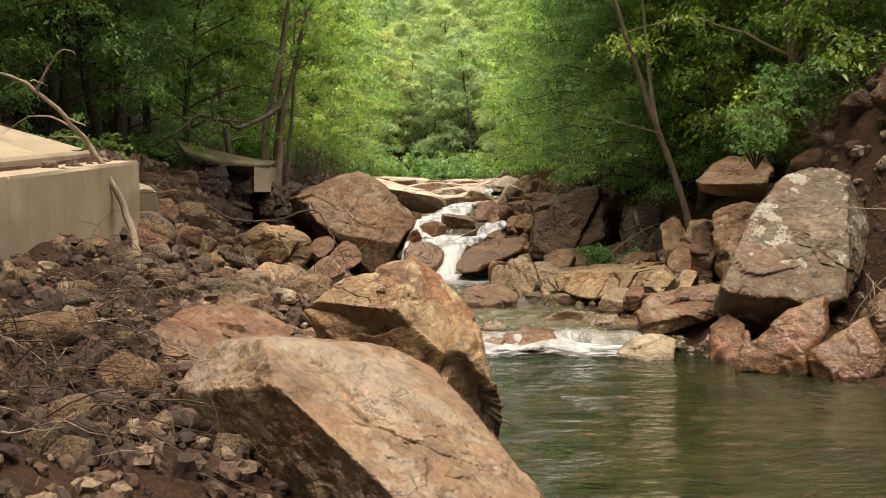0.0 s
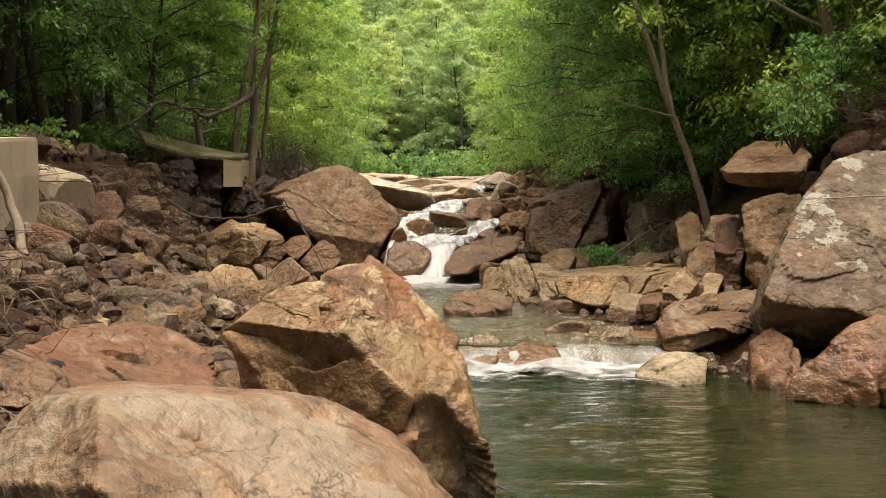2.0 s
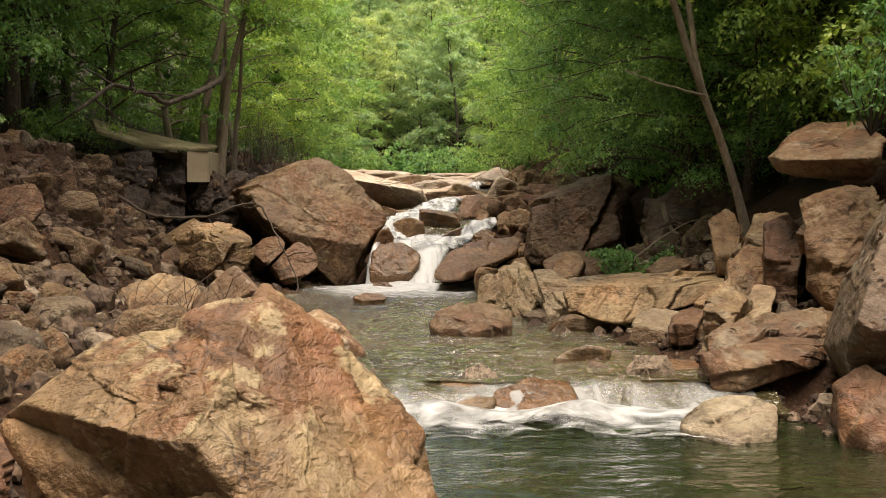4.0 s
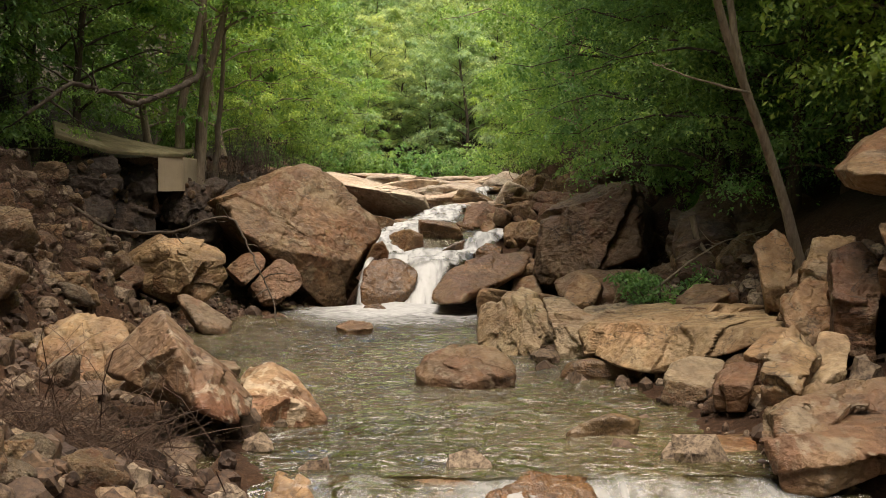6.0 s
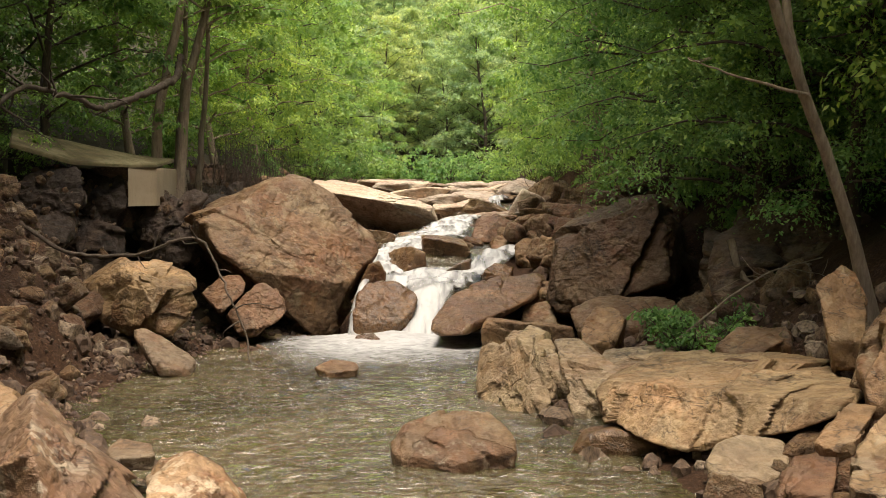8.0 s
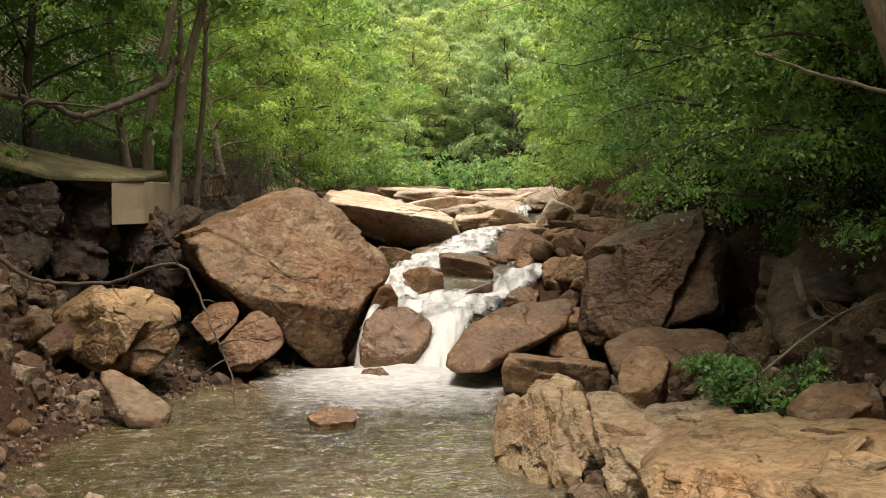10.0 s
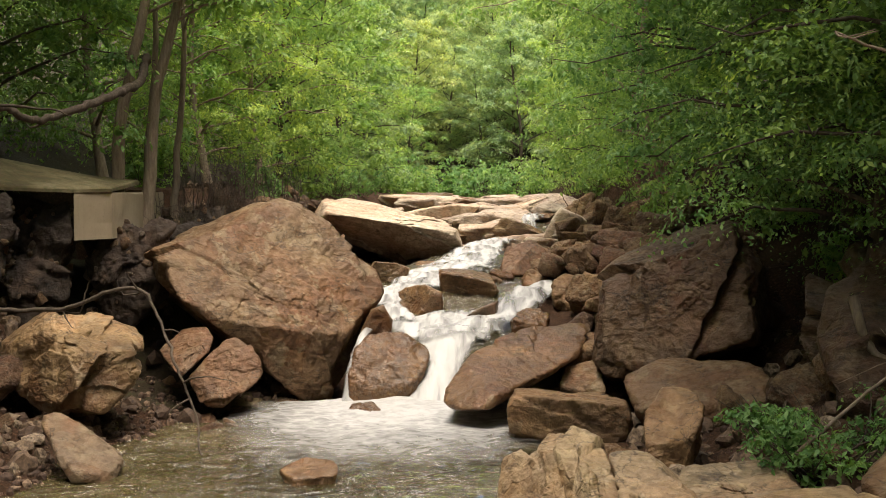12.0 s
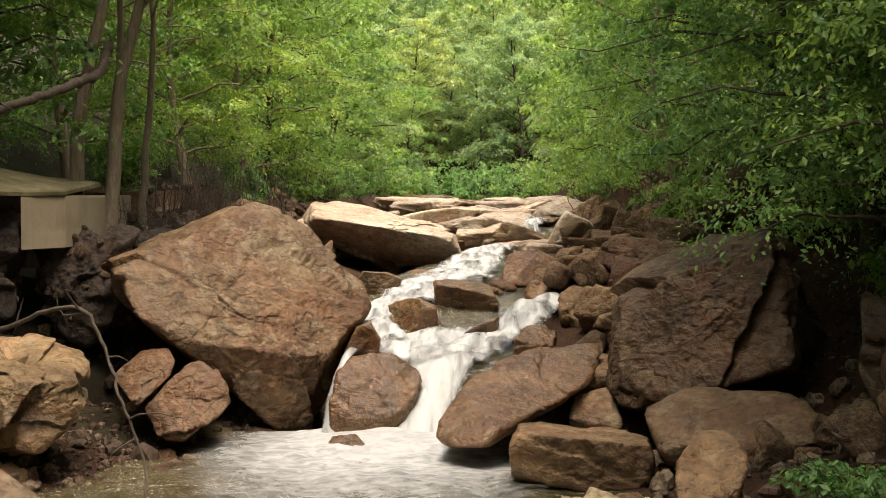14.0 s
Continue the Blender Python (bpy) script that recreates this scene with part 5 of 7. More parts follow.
boulder("pool_stone", "flat red brown stone breaking the pool surface", "boulder", rock_wetred, (-0.83, 24.73, 0.24), 5, 90, (0.87, 1.00, 0.38), [(-59, -82, 0.11), (-91, 78, 0.12), (165, 60, 0.16), (62, 74, 0.14), (-158, -65, 0.15), (13, -14, 0.24), (96, -48, 0.17), (-77, -11, 0.38), (-178, -16, 0.24), (20, 6, 0.25), (-142, -14, 0.32), (91, -24, 0.22), (111, -24, 0.23), (41, -20, 0.27)], 0.2)
boulder("pool_stone", "small dark stone in the white water", "boulder", rock_wet, (-0.81, 28.46, 0.14), 5, 70, (0.73, 1.00, 0.56), [(-23, -75, 0.17), (-176, -7, 0.22), (13, -7, 0.24), (177, 37, 0.2), (-106, 70, 0.22), (-120, -80, 0.19), (115, 77, 0.19), (21, 39, 0.24), (-56, -5, 0.38), (-114, -6, 0.4), (95, -35, 0.25), (94, -15, 0.26), (121, -14, 0.28), (79, -15, 0.27), (92, -54, 0.25)], 0.2)
boulder("pool_stone", "low wet stone breaking the pool surface", "boulder", rock_wetgrey, (1.85, 16.9, 0.17), 5, 100, (1.0, 1.0, 0.4), [(154, 57, 0.13), (139, 70, 0.11), (40, 75, 0.14), (-12, -10, 0.26), (-90, -77, 0.13), (174, 0, 0.29), (87, 9, 0.35), (-90, -6, 0.4)], 0.3, 1.0)
boulder("pool_stone", "low wet ledge at the pool edge", "boulder", rock_wetred, (2.75, 16.42, 0.14), 5, 90, (0.67, 1.00, 0.28), [(-158, -66, 0.12), (-146, -79, 0.1), (-69, 83, 0.13), (-13, -13, 0.16), (75, 80, 0.09), (147, 62, 0.14), (164, -14, 0.24), (-116, -12, 0.52), (85, -61, 0.18), (82, -33, 0.25), (104, -30, 0.26)], 0.2)
boulder("pool_stone", "low wet brown rock below a flat boulder", "boulder", rock_wetred, (2.37, 20.1, 0.13), 5, 80, (1.0, 0.75, 0.37), [(170, 26, 0.51), (135, 77, 0.26), (22, 74, 0.18), (19, 73, 0.18), (-11, 0, 0.56), (-90, -80, 0.23), (174, 0, 0.57), (87, 9, 0.49), (-90, -6, 0.5)], 0.2, 1.0)
boulder("pool_stone", "low pale stone by the shore", "boulder", rock_grey, (-1.58, 18.28, 0.48), 5, 70, (0.64, 1.00, 0.29), [(-67, -81, 0.09), (-75, 85, 0.12), (57, 71, 0.11), (19, -10, 0.16), (-176, 44, 0.14), (-165, -9, 0.15), (22, 15, 0.16), (-148, -60, 0.12), (-70, -13, 0.44), (105, -75, 0.15), (-146, -9, 0.22), (108, -29, 0.27), (117, -49, 0.22), (37, -16, 0.2), (138, -26, 0.26)], 0.2)
boulder("cascade_stone", "wet brown stone at the cascade lip", "boulder", rock_wetred, (-0.45, 14.96, -0.02), 5, 90, (0.44, 1.00, 0.58), [(-174, -5, 0.14), (14, 20, 0.2), (-76, 68, 0.26), (9, -6, 0.18), (-9, -62, 0.21), (-92, -81, 0.23), (-179, 17, 0.17), (53, 68, 0.28), (106, -22, 0.31), (96, -36, 0.3), (-38, -7, 0.41), (-90, -8, 0.54), (58, -15, 0.32), (-124, 63, 0.28), (131, -16, 0.31)], 0.6)
boulder("cascade_stone", "pale ledge under thin water at the cascade", "boulder", rock_wetgrey, (0.35, 15.14, -0.05), 5, 90, (0.76, 1.00, 0.40), [(-35, -74, 0.22), (-91, 77, 0.25), (113, 76, 0.23), (-146, -74, 0.27), (1, -21, 0.36), (177, -14, 0.44), (170, 24, 0.42), (-60, -10, 0.64), (88, -50, 0.31), (96, -21, 0.37), (54, 71, 0.29), (-129, -14, 0.69), (94, -37, 0.34), (119, -21, 0.44)], 0.6)
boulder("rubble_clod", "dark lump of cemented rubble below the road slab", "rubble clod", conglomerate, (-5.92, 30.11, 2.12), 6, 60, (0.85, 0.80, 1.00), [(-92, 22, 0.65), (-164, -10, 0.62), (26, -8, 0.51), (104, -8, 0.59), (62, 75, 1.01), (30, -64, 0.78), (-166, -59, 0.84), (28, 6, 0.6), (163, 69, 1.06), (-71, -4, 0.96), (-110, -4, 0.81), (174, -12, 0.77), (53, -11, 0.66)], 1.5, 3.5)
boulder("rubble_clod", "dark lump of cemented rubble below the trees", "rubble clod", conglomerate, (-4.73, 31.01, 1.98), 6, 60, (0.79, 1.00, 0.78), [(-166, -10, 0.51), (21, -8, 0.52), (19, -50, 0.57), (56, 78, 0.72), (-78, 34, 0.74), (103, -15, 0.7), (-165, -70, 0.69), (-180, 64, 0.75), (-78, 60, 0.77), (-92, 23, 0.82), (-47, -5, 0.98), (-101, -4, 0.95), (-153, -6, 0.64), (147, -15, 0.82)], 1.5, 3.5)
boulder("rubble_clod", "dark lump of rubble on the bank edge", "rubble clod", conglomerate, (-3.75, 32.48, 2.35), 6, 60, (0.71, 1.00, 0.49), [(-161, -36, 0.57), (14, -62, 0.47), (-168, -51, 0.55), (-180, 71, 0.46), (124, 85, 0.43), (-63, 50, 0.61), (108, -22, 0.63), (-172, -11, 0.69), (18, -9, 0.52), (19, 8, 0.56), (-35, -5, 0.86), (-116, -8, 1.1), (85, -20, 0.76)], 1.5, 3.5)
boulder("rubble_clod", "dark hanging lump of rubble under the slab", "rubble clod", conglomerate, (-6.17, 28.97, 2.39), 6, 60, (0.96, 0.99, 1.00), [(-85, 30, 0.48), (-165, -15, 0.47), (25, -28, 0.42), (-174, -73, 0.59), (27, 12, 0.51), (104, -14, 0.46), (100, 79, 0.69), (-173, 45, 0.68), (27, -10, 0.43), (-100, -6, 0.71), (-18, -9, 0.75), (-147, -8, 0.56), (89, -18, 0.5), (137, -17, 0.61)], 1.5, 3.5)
boulder("bank_boulder", "shaded brown boulder under an overhanging one", "boulder", rock_brown, (4.47, 16.88, 1.39), 6, 100, (0.72, 1.00, 0.96), [(161, -5, 0.31), (-124, 40, 0.44), (-10, 3, 0.4), (73, -14, 0.43), (-8, -73, 0.5), (-100, 32, 0.52), (99, 80, 0.57), (161, -55, 0.5), (-89, -5, 0.68), (139, 67, 0.55), (-154, -5, 0.57), (-152, 70, 0.55), (138, -8, 0.43)], 0.6)
boulder("bank_boulder", "shaded brown boulder on the eroded bank", "boulder", rock_red, (4.23, 17.94, 1.18), 6, 100, (0.52, 1.00, 0.86), [(-14, -9, 0.19), (164, 0, 0.19), (165, -68, 0.44), (-93, 46, 0.42), (-8, 27, 0.3), (81, -15, 0.4), (149, 62, 0.45), (-25, -3, 0.28), (-125, -4, 0.64), (66, -12, 0.43), (135, -8, 0.34)], 0.6)
boulder("long_slab", "pale sloping bedrock slab at the water", "boulder", rock_pale, (2.53, 42.0, 2.68), 5, 120, (1.0, 1.0, 0.5), [(178, 32, 0.28), (-5, 66, 0.37), (-5, 44, 0.47), (-4, -55, 0.28), (-6, -79, 0.3), (87, 9, 1.58), (-90, -6, 1.19)], 0.4, 1.0)
boulder("cascade_rock", "wet dark stone under white water", "boulder", rock_wet, (1.41, 31.2, 1.21), 5, 100, (1.0, 1.0, 0.8), [(173, 49, 0.15), (122, 84, 0.14), (0, 22, 0.24), (-15, -66, 0.14), (-134, -82, 0.15), (-179, -14, 0.27), (87, 9, 0.3), (-90, -6, 0.3)], 0.3, 1.0)
boulder("long_slab", "tall pale slab of bedrock beside the bank", "boulder", rock_pale, (-0.82, 47.0, 2.99), 5, 120, (1.0, 1.0, 0.25), [(-172, 74, 0.37), (-167, 83, 0.29), (-11, 85, 0.38), (2, -46, 0.64), (3, -64, 0.42), (-177, -80, 0.3), (-176, -64, 0.47), (87, 9, 2.17), (-90, -6, 1.99)], 0.4, 1.0)
boulder("block_rock", "wet brown slab beside the upper bed", "boulder", rock_brown, (2.54, 30.6, 1.47), 5, 160, (1.0, 0.83, 0.67), [(173, 27, 0.25), (164, 69, 0.14), (10, 76, 0.17), (-6, 16, 0.28), (-46, -82, 0.16), (-165, -75, 0.17), (87, 9, 0.4), (-90, -6, 0.4)], 0.5, 1.0)
# ---- end of boulders ----


# ---- concrete ----
def slab_block(name, label, corners, top, thick, parent=None, seed=0, fine=0.12, rounding=0.03, mat=None):
    """A cast block over a four-cornered plan, with worn edges."""
    c = np.array(corners, float)
    bm = bmesh.new()
    rings = []
    for z, inset in ((-thick, 0.0), (-thick * 0.66, 0.0), (-thick * 0.33, 0.0), (-rounding, 0.0), (0.0, rounding)):
        ring = []
        mid = c.mean(0)
        for a in range(len(c)):
            p, q = c[a], c[(a + 1) % len(c)]
            m = max(3, int(np.linalg.norm(q - p) / fine))
            for k in range(m):
                xy = p + (q - p) * k / m
                xy = xy - (xy - mid) / np.linalg.norm(xy - mid) * inset
                h = top(*xy)
                w = waves(np.array([[xy[0] * 3, xy[1] * 3, (h + z) * 3 + seed]]), seed)[0] * 0.012
                ring.append(bm.verts.new((xy[0] + w, xy[1] - w, h + z + (0.02 * w if z == 0 else 0))))
        rings.append(ring)
    for a, b2 in zip(rings, rings[1:]):
        for k in range(len(a)):
            m = (k + 1) % len(a)
            bm.faces.new((a[k], a[m], b2[m], b2[k]))
    bm.faces.new(rings[-1])
    bm.faces.new(rings[0][::-1])
    bmesh.ops.triangulate(bm, faces=[f for f in bm.faces if len(f.verts) > 4])
    me = bpy.data.meshes.new(name)
    bm.to_mesh(me)
    bm.free()
    me.materials.append(mat or concrete_mat)
    ob = new(name, me)
    return tagged(ob, label) if parent is None else tagged(child(ob, parent), label)


wall = tagged(new("retaining_wall"), "stained tan concrete retaining wall of a washed out road", "wall")
for y0, y1 in ((5.0, 8.62), (8.66, 12.3)):
    slab_block("wall_panel", "", [(-3.75, y0), (-3.38, y0), (-3.36, y1), (-3.85, y1)], lambda x, y: float(road_at(y)) + 0.02, 1.0, wall, 3)
deck = tagged(new("road_slab"), "broken concrete road slab with a thick square edge", "slab")
def deck_top(x, y):
    """The slab has sagged: it leans towards the stream."""
    return 3.25 + 0.11 * ((y - 29.0) - (x + 5.8)) + 0.28 * max(0, -5.8 - x)


slab_block("deck", "", [(-6.63, 28.4), (-5.73, 29.0), (-5.04, 29.5), (-4.68, 30.1), (-4.75, 31.6), (-5.9, 31.6), (-7.2, 29.9)], deck_top, 0.07, deck, 9, mat=mossy_mat)
slab_block("end_beam", "", [(-5.02, 29.55), (-4.69, 30.15), (-4.86, 33.2), (-5.25, 33.2)], lambda x, y: 3.17 + 0.035 * (y - 30), 0.68, deck, 11)
slab_block("road_surface", "", [(-9.0, 3.0), (-3.77, 3.0), (-3.87, 12.2), (-9.0, 13.0)], lambda x, y: float(road_at(y)) + 0.03 + 0.27 * min(max(-3.5 - x, 0), 2), 0.2, wall, 15, 0.3)


def broken_pier():
    """A round-ended pier lying on its side, snapped off."""
    root = tagged(new("broken_pier"), "snapped off tan concrete pier lying on the bank", "concrete block")
    bm = bmesh.new()
    rings = []
    for k, (s, r) in enumerate(((0, 0.86), (0.05, 0.96), (0.12, 1), (0.8, 1), (1.5, 0.98), (1.55, 0.9))):
        ring = []
        for a in range(28):
            g = a / 28 * 2 * math.pi
            x, y = math.cos(g), math.sin(g)
            e = 1 / max(abs(x) ** 2.4 + abs(y) ** 2.4, 1e-6) ** (1 / 2.4)
            ring.append(bm.verts.new((x * e * 0.42 * r + 0.015 * math.sin(a * 1.7 + k), y * e * 0.40 * r, s)))
        rings.append(ring)
    for a, c2 in zip(rings, rings[1:]):
        for k in range(28):
            bm.faces.new((a[k], a[(k + 1) % 28], c2[(k + 1) % 28], c2[k]))
    bm.faces.new(rings[0][::-1])
    bm.faces.new(rings[-1])
    me = bpy.data.meshes.new("pier_shaft")
    bm.to_mesh(me)
    bm.free()
    me.materials.append(concrete_mat)
    child(new("pier_shaft", me), root)
    root.matrix_basis = look((-4.75, 17.55, 1.86), (-4.75 + 0.85, 17.55 - 0.45, 1.86 - 0.22))
    return root


broken_pier()

# ---- trees ----
def leaf_mesh(name, centres, normals, sizes, mat, rng):
    """Folded pointed leaves, one island each."""
    n = len(centres)
    a = rng.normal(size=(n, 3))
    a -= (a * normals).sum(1)[:, None] * normals
    a /= np.linalg.norm(a, axis=1)[:, None] + 1e-9
    a[:, 2] -= 0.35
    b = np.cross(normals, a)
    s = sizes[:, None]
    tip, base = centres + a * s, centres - a * s * 0.9
    l, r = centres + b * s * 0.48 + normals * s * 0.14, centres - b * s * 0.48 + normals * s * 0.14
    v = np.stack([base, l, tip, r], 1).reshape(-1, 3)
    k = np.arange(n)[:, None] * 4
    f = np.concatenate([k + np.array([[0, 1, 2]]), k + np.array([[0, 2, 3]])])
    return mesh_of(name, v, f, mat, smooth=False)


def bent(a, b, rng, sag=0.1, n=7):
    t = np.linspace(0, 1, n)[:, None]
    a, b = np.asarray(a, float), np.asarray(b, float)
    l = np.linalg.norm(b - a)
    return a + (b - a) * t + np.sin(t * np.pi) * rng.normal(size=3) * sag * l + rng.normal(size=(n, 3)) * 0.012 * l * np.sin(t * np.pi)


def foliage(limbs, sprays, per, spread_to, leaf, mat, rng, name="crown", toss=0.32):
    """Leaves in uneven flattened clumps on the outer part of each limb: a lit upper shell over a thin shaded core."""
    c, size = [], []
    clumps = max(3, sprays // 3)
    per = per * sprays // clumps
    for path in limbs:
        m = len(path) - 1
        way = path[-1] - path[0]
        way = way / (np.linalg.norm(way) + 1e-9)
        side = np.cross(way, (0, 0, 1.0))
        for k in range(clumps):
            s = 0.30 + 0.70 * (k + rng.rand()) / clumps
            q = min(int(s * m), m - 1)
            at = path[q] + (path[q + 1] - path[q]) * (s * m - q)
            lat = rng.normal() * 0.5 * (1.15 - 0.6 * s)
            c.append(at + side * lat * spread_to + np.array([0, 0, rng.normal() * 0.10 - 0.10 * abs(lat)]) * spread_to)
            size.append(spread_to * (0.22 + 0.20 * rng.rand()) * (1.15 - 0.35 * s))
    c, size = np.array(c), np.array(size)
    n = len(c)
    way = rng.normal(size=(n, per, 3))
    way /= np.linalg.norm(way, axis=2)[:, :, None]
    way[:, :, 2] = np.where(way[:, :, 2] < -0.25, -way[:, :, 2], way[:, :, 2])
    core = rng.rand(n, per) < 0.13
    az = np.arctan2(way[:, :, 1], way[:, :, 0])
    far = 1 + 0.28 * np.sin(az * 3 + rng.rand(n, 1) * 6.3) + 0.16 * np.sin(az * 7 + rng.rand(n, 1) * 6.3)
    far = far * np.where(core, 0.5 * rng.rand(n, per), 0.80 + 0.32 * rng.rand(n, per)) * size[:, None]
    off = way * far[:, :, None] * np.array([1.25, 1.25, 0.55])
    off[:, :, 2] -= 0.30 * (off[:, :, 0] ** 2 + off[:, :, 1] ** 2) / size[:, None]
    pts = (c[:, None] + off).reshape(-1, 3)
    nrm = (way * 0.8 + np.array([0, 0, 0.45])).reshape(-1, 3) + rng.normal(size=pts.shape) * toss
    nrm /= np.linalg.norm(nrm, axis=1)[:, None]
    grow = leaf * (0.6 + 0.7 * rng.rand(len(pts))) * np.where(core.ravel(), 1.7, 1.0)
    return leaf_mesh(name, pts, nrm, grow, mat, rng)


def limbs_from(spine, count, low, radius, girth, rng, droop=0.12, rise=0.45):
    """Limbs that leave the trunk between low (a share of its length) and its top."""
    made, wood = [], []
    t = np.linspace(0, 1, len(spine))
    for k in range(count):
        s = low + (1 - low) * (k + rng.rand()) / count
        a = np.array([np.interp(s, t, spine[:, q]) for q in range(3)])
        ang = k * 2.4 + rng.rand()
        shape = math.sin(min(1.0, (s - low) / (1 - low) * 0.85 + 0.18) * math.pi) ** 0.55
        l = radius * shape * (0.7 + 0.55 * rng.rand()) + 0.3
        end = a + np.array([math.cos(ang) * l, math.sin(ang) * l, l * (rise * (0.3 + s) - droop)])
        u = np.linspace(0, 1, 8)[:, None]
        path = a + (end - a) * u + np.array([0, 0, 1.0]) * np.sin(u * np.pi) * l * 0.12 + rng.normal(size=(8, 3)) * 0.03 * l * u
        made.append(path)
        wood.append(tube(path, np.linspace(girth * (1 - 0.8 * s) * 0.4 + 0.006, 0.006, 8), 3))
    return made, wood


def make_tree(name, label, seed, height, radius, low, count, sprays, per, leaf, leaf_mat, bark_mat, girth):
    """A tree: tapered bent trunk, limbs, and a crown of leaf sprays laid in drooping layers."""
    rng = np.random.RandomState(seed)
    root = tagged(new(name), label, "tree")
    t = np.linspace(0, 1, 14)[:, None]
    spine = np.array([0.3 * rng.normal(), 0.3 * rng.normal(), height * 0.93]) * t + np.sin(t * np.pi * 1.4) * np.array([[*rng.normal(size=2) * 0.25, 0]]) + np.cumsum(rng.normal(size=(14, 3)) * 0.035, 0) * (1, 1, 0)
    spine[0, 2] = -0.5
    rad = girth * (1 - t[:, 0] * 0.82)
    rad[0] *= 1.5
    limbs, wood = limbs_from(spine, count, low / height, radius, girth, rng)
    v, f = joined([tube(spine, rad, 9)] + wood)
    part("trunk", mesh_of("trunk", v, f, bark_mat), root)
    part("crown", foliage(limbs, sprays, per, radius * 0.5, leaf, leaf_mat, rng, toss=0.36 if leaf < 0.11 else 0.5), root)
    return root


def stem_tree(name, label, stems, girth, seed, low, radius, count, sprays, per, leaf, leaf_mat, bark_mat):
    """A tree whose stems follow given lines (feet first), leafy only towards their tops."""
    rng = np.random.RandomState(seed)
    root = tagged(new(name), label, "tree")
    wood, limbs = [], []
    for k, line in enumerate(stems):
        q = np.array(line, float)
        d = np.r_[0, np.cumsum(np.linalg.norm(np.diff(q, axis=0), axis=1))]
        u = np.linspace(0, d[-1], 22)
        p = np.stack([np.interp(u, d, q[:, i]) for i in range(3)], 1)
        for _ in range(2):
            p[1:-1] = (p[:-2] + 2 * p[1:-1] + p[2:]) / 4
        p[1:-1] += rng.normal(size=(20, 3)) * 0.012
        g = girth * (1.0 if k == 0 else 0.72)
        r = g * (1 - 0.72 * u / d[-1])
        if k == 0:
            r[0] *= 1.6
            r[1] *= 1.15
        wood.append(tube(p, r, 10))
        m, w = limbs_from(p, count, low, radius, g, rng)
        limbs += m
        wood += w
    v, f = joined(wood)
    part("trunk", mesh_of("trunk", v, f, bark_mat), root)
    part("crown", foliage(limbs, sprays, per, radius * 0.5, leaf, leaf_mat, rng), root)
    return root


def shrub(name, label, at, radius, height, seed, stems, per, leaf, leaf_mat):
    rng = np.random.RandomState(seed)
    root = tagged(new(name), label, "shrub")
    root.location = at
    limbs, wood = [], []
    for k in range(stems):
        g = rng.rand() * 6.283
        end = np.array([math.cos(g) * radius * (0.3 + 0.7 * rng.rand()), math.sin(g) * radius * (0.3 + 0.7 * rng.rand()), height * (0.35 + 0.65 * rng.rand())])
        path = bent((0, 0, -0.1), end, rng, 0.12)
        limbs.append(path)
        wood.append(tube(path, np.linspace(0.012, 0.003, 7), 4))
    v, f = joined(wood)
    part("woody_base", mesh_of("woody_base", v, f, bark_dark), root)
    part("foliage", foliage(limbs, 9, per, max(radius, height) * 0.45, leaf, leaf_mat, rng, "leaves"), root)
    return root


def put(ob, x, y, turn, size, z=None, tilt=0):
    m = pose(x, y, float(ground_at(np.array([x]), np.array([y]))[0]) if z is None else z, tilt, 0, turn)
    ob2 = copy_thing(ob, m)
    ob2.scale = (size, size, size)
    return ob2


rng = np.random.RandomState(5)
near_label = "leafy green broadleaf tree with layered drooping branches"
a = make_tree("tree", near_label, 1, 9.5, 3.4, 0.8, 34, 15, 66, 0.046, leaf_deep, bark_dark, 0.12)
b = make_tree("tree", near_label, 2, 10.0, 3.2, 0.8, 34, 15, 62, 0.048, leaf_bright, bark_pale, 0.12)
c = make_tree("tree", "bright green tree on the valley side", 3, 11.0, 3.2, 0.5, 32, 12, 34, 0.080, leaf_bright, bark_dark, 0.12)
d = make_tree("tree", "bright green tree on the valley side", 4, 12.0, 3.4, 0.3, 34, 12, 54, 0.080, leaf_haze, bark_dark, 0.16)
e = make_tree("tree", "green tree on the valley side", 6, 11.0, 3.4, 0.3, 34, 12, 54, 0.080, leaf_haze, bark_dark, 0.16)
f = make_tree("tree", "tall green tree with a high crown", 8, 11.0, 3.6, 2.6, 28, 13, 44, 0.058, leaf_deep, bark_dark, 0.13)
n = make_tree("tree", near_label, 12, 9.0, 3.2, 0.7, 32, 15, 90, 0.032, leaf_deep, bark_dark, 0.11)
g = make_tree("tall_tree", "tall forest tree with a high crown, added to shade the banks", 9, 15.0, 4.4, 7.5, 26, 12, 17, 0.16, leaf_deep, bark_dark, 0.15)
for ob, x, y, s in ((n, 5.6, 24.3, 0.95), (g, 8.2, 24.0, 1.0), (a, 6.3, 26.5, 1.0), (b, -6.6, 35.5, 0.9), (c, -5.6, 47, 0.9), (d, -6.5, 66, 1.0), (e, 6.0, 72, 1.0), (f, -7.6, 25, 1.0)):
    ob.matrix_basis = pose(x, y, float(ground_at(np.array([x]), np.array([y]))[0]))
    ob.scale = (s, s, s)
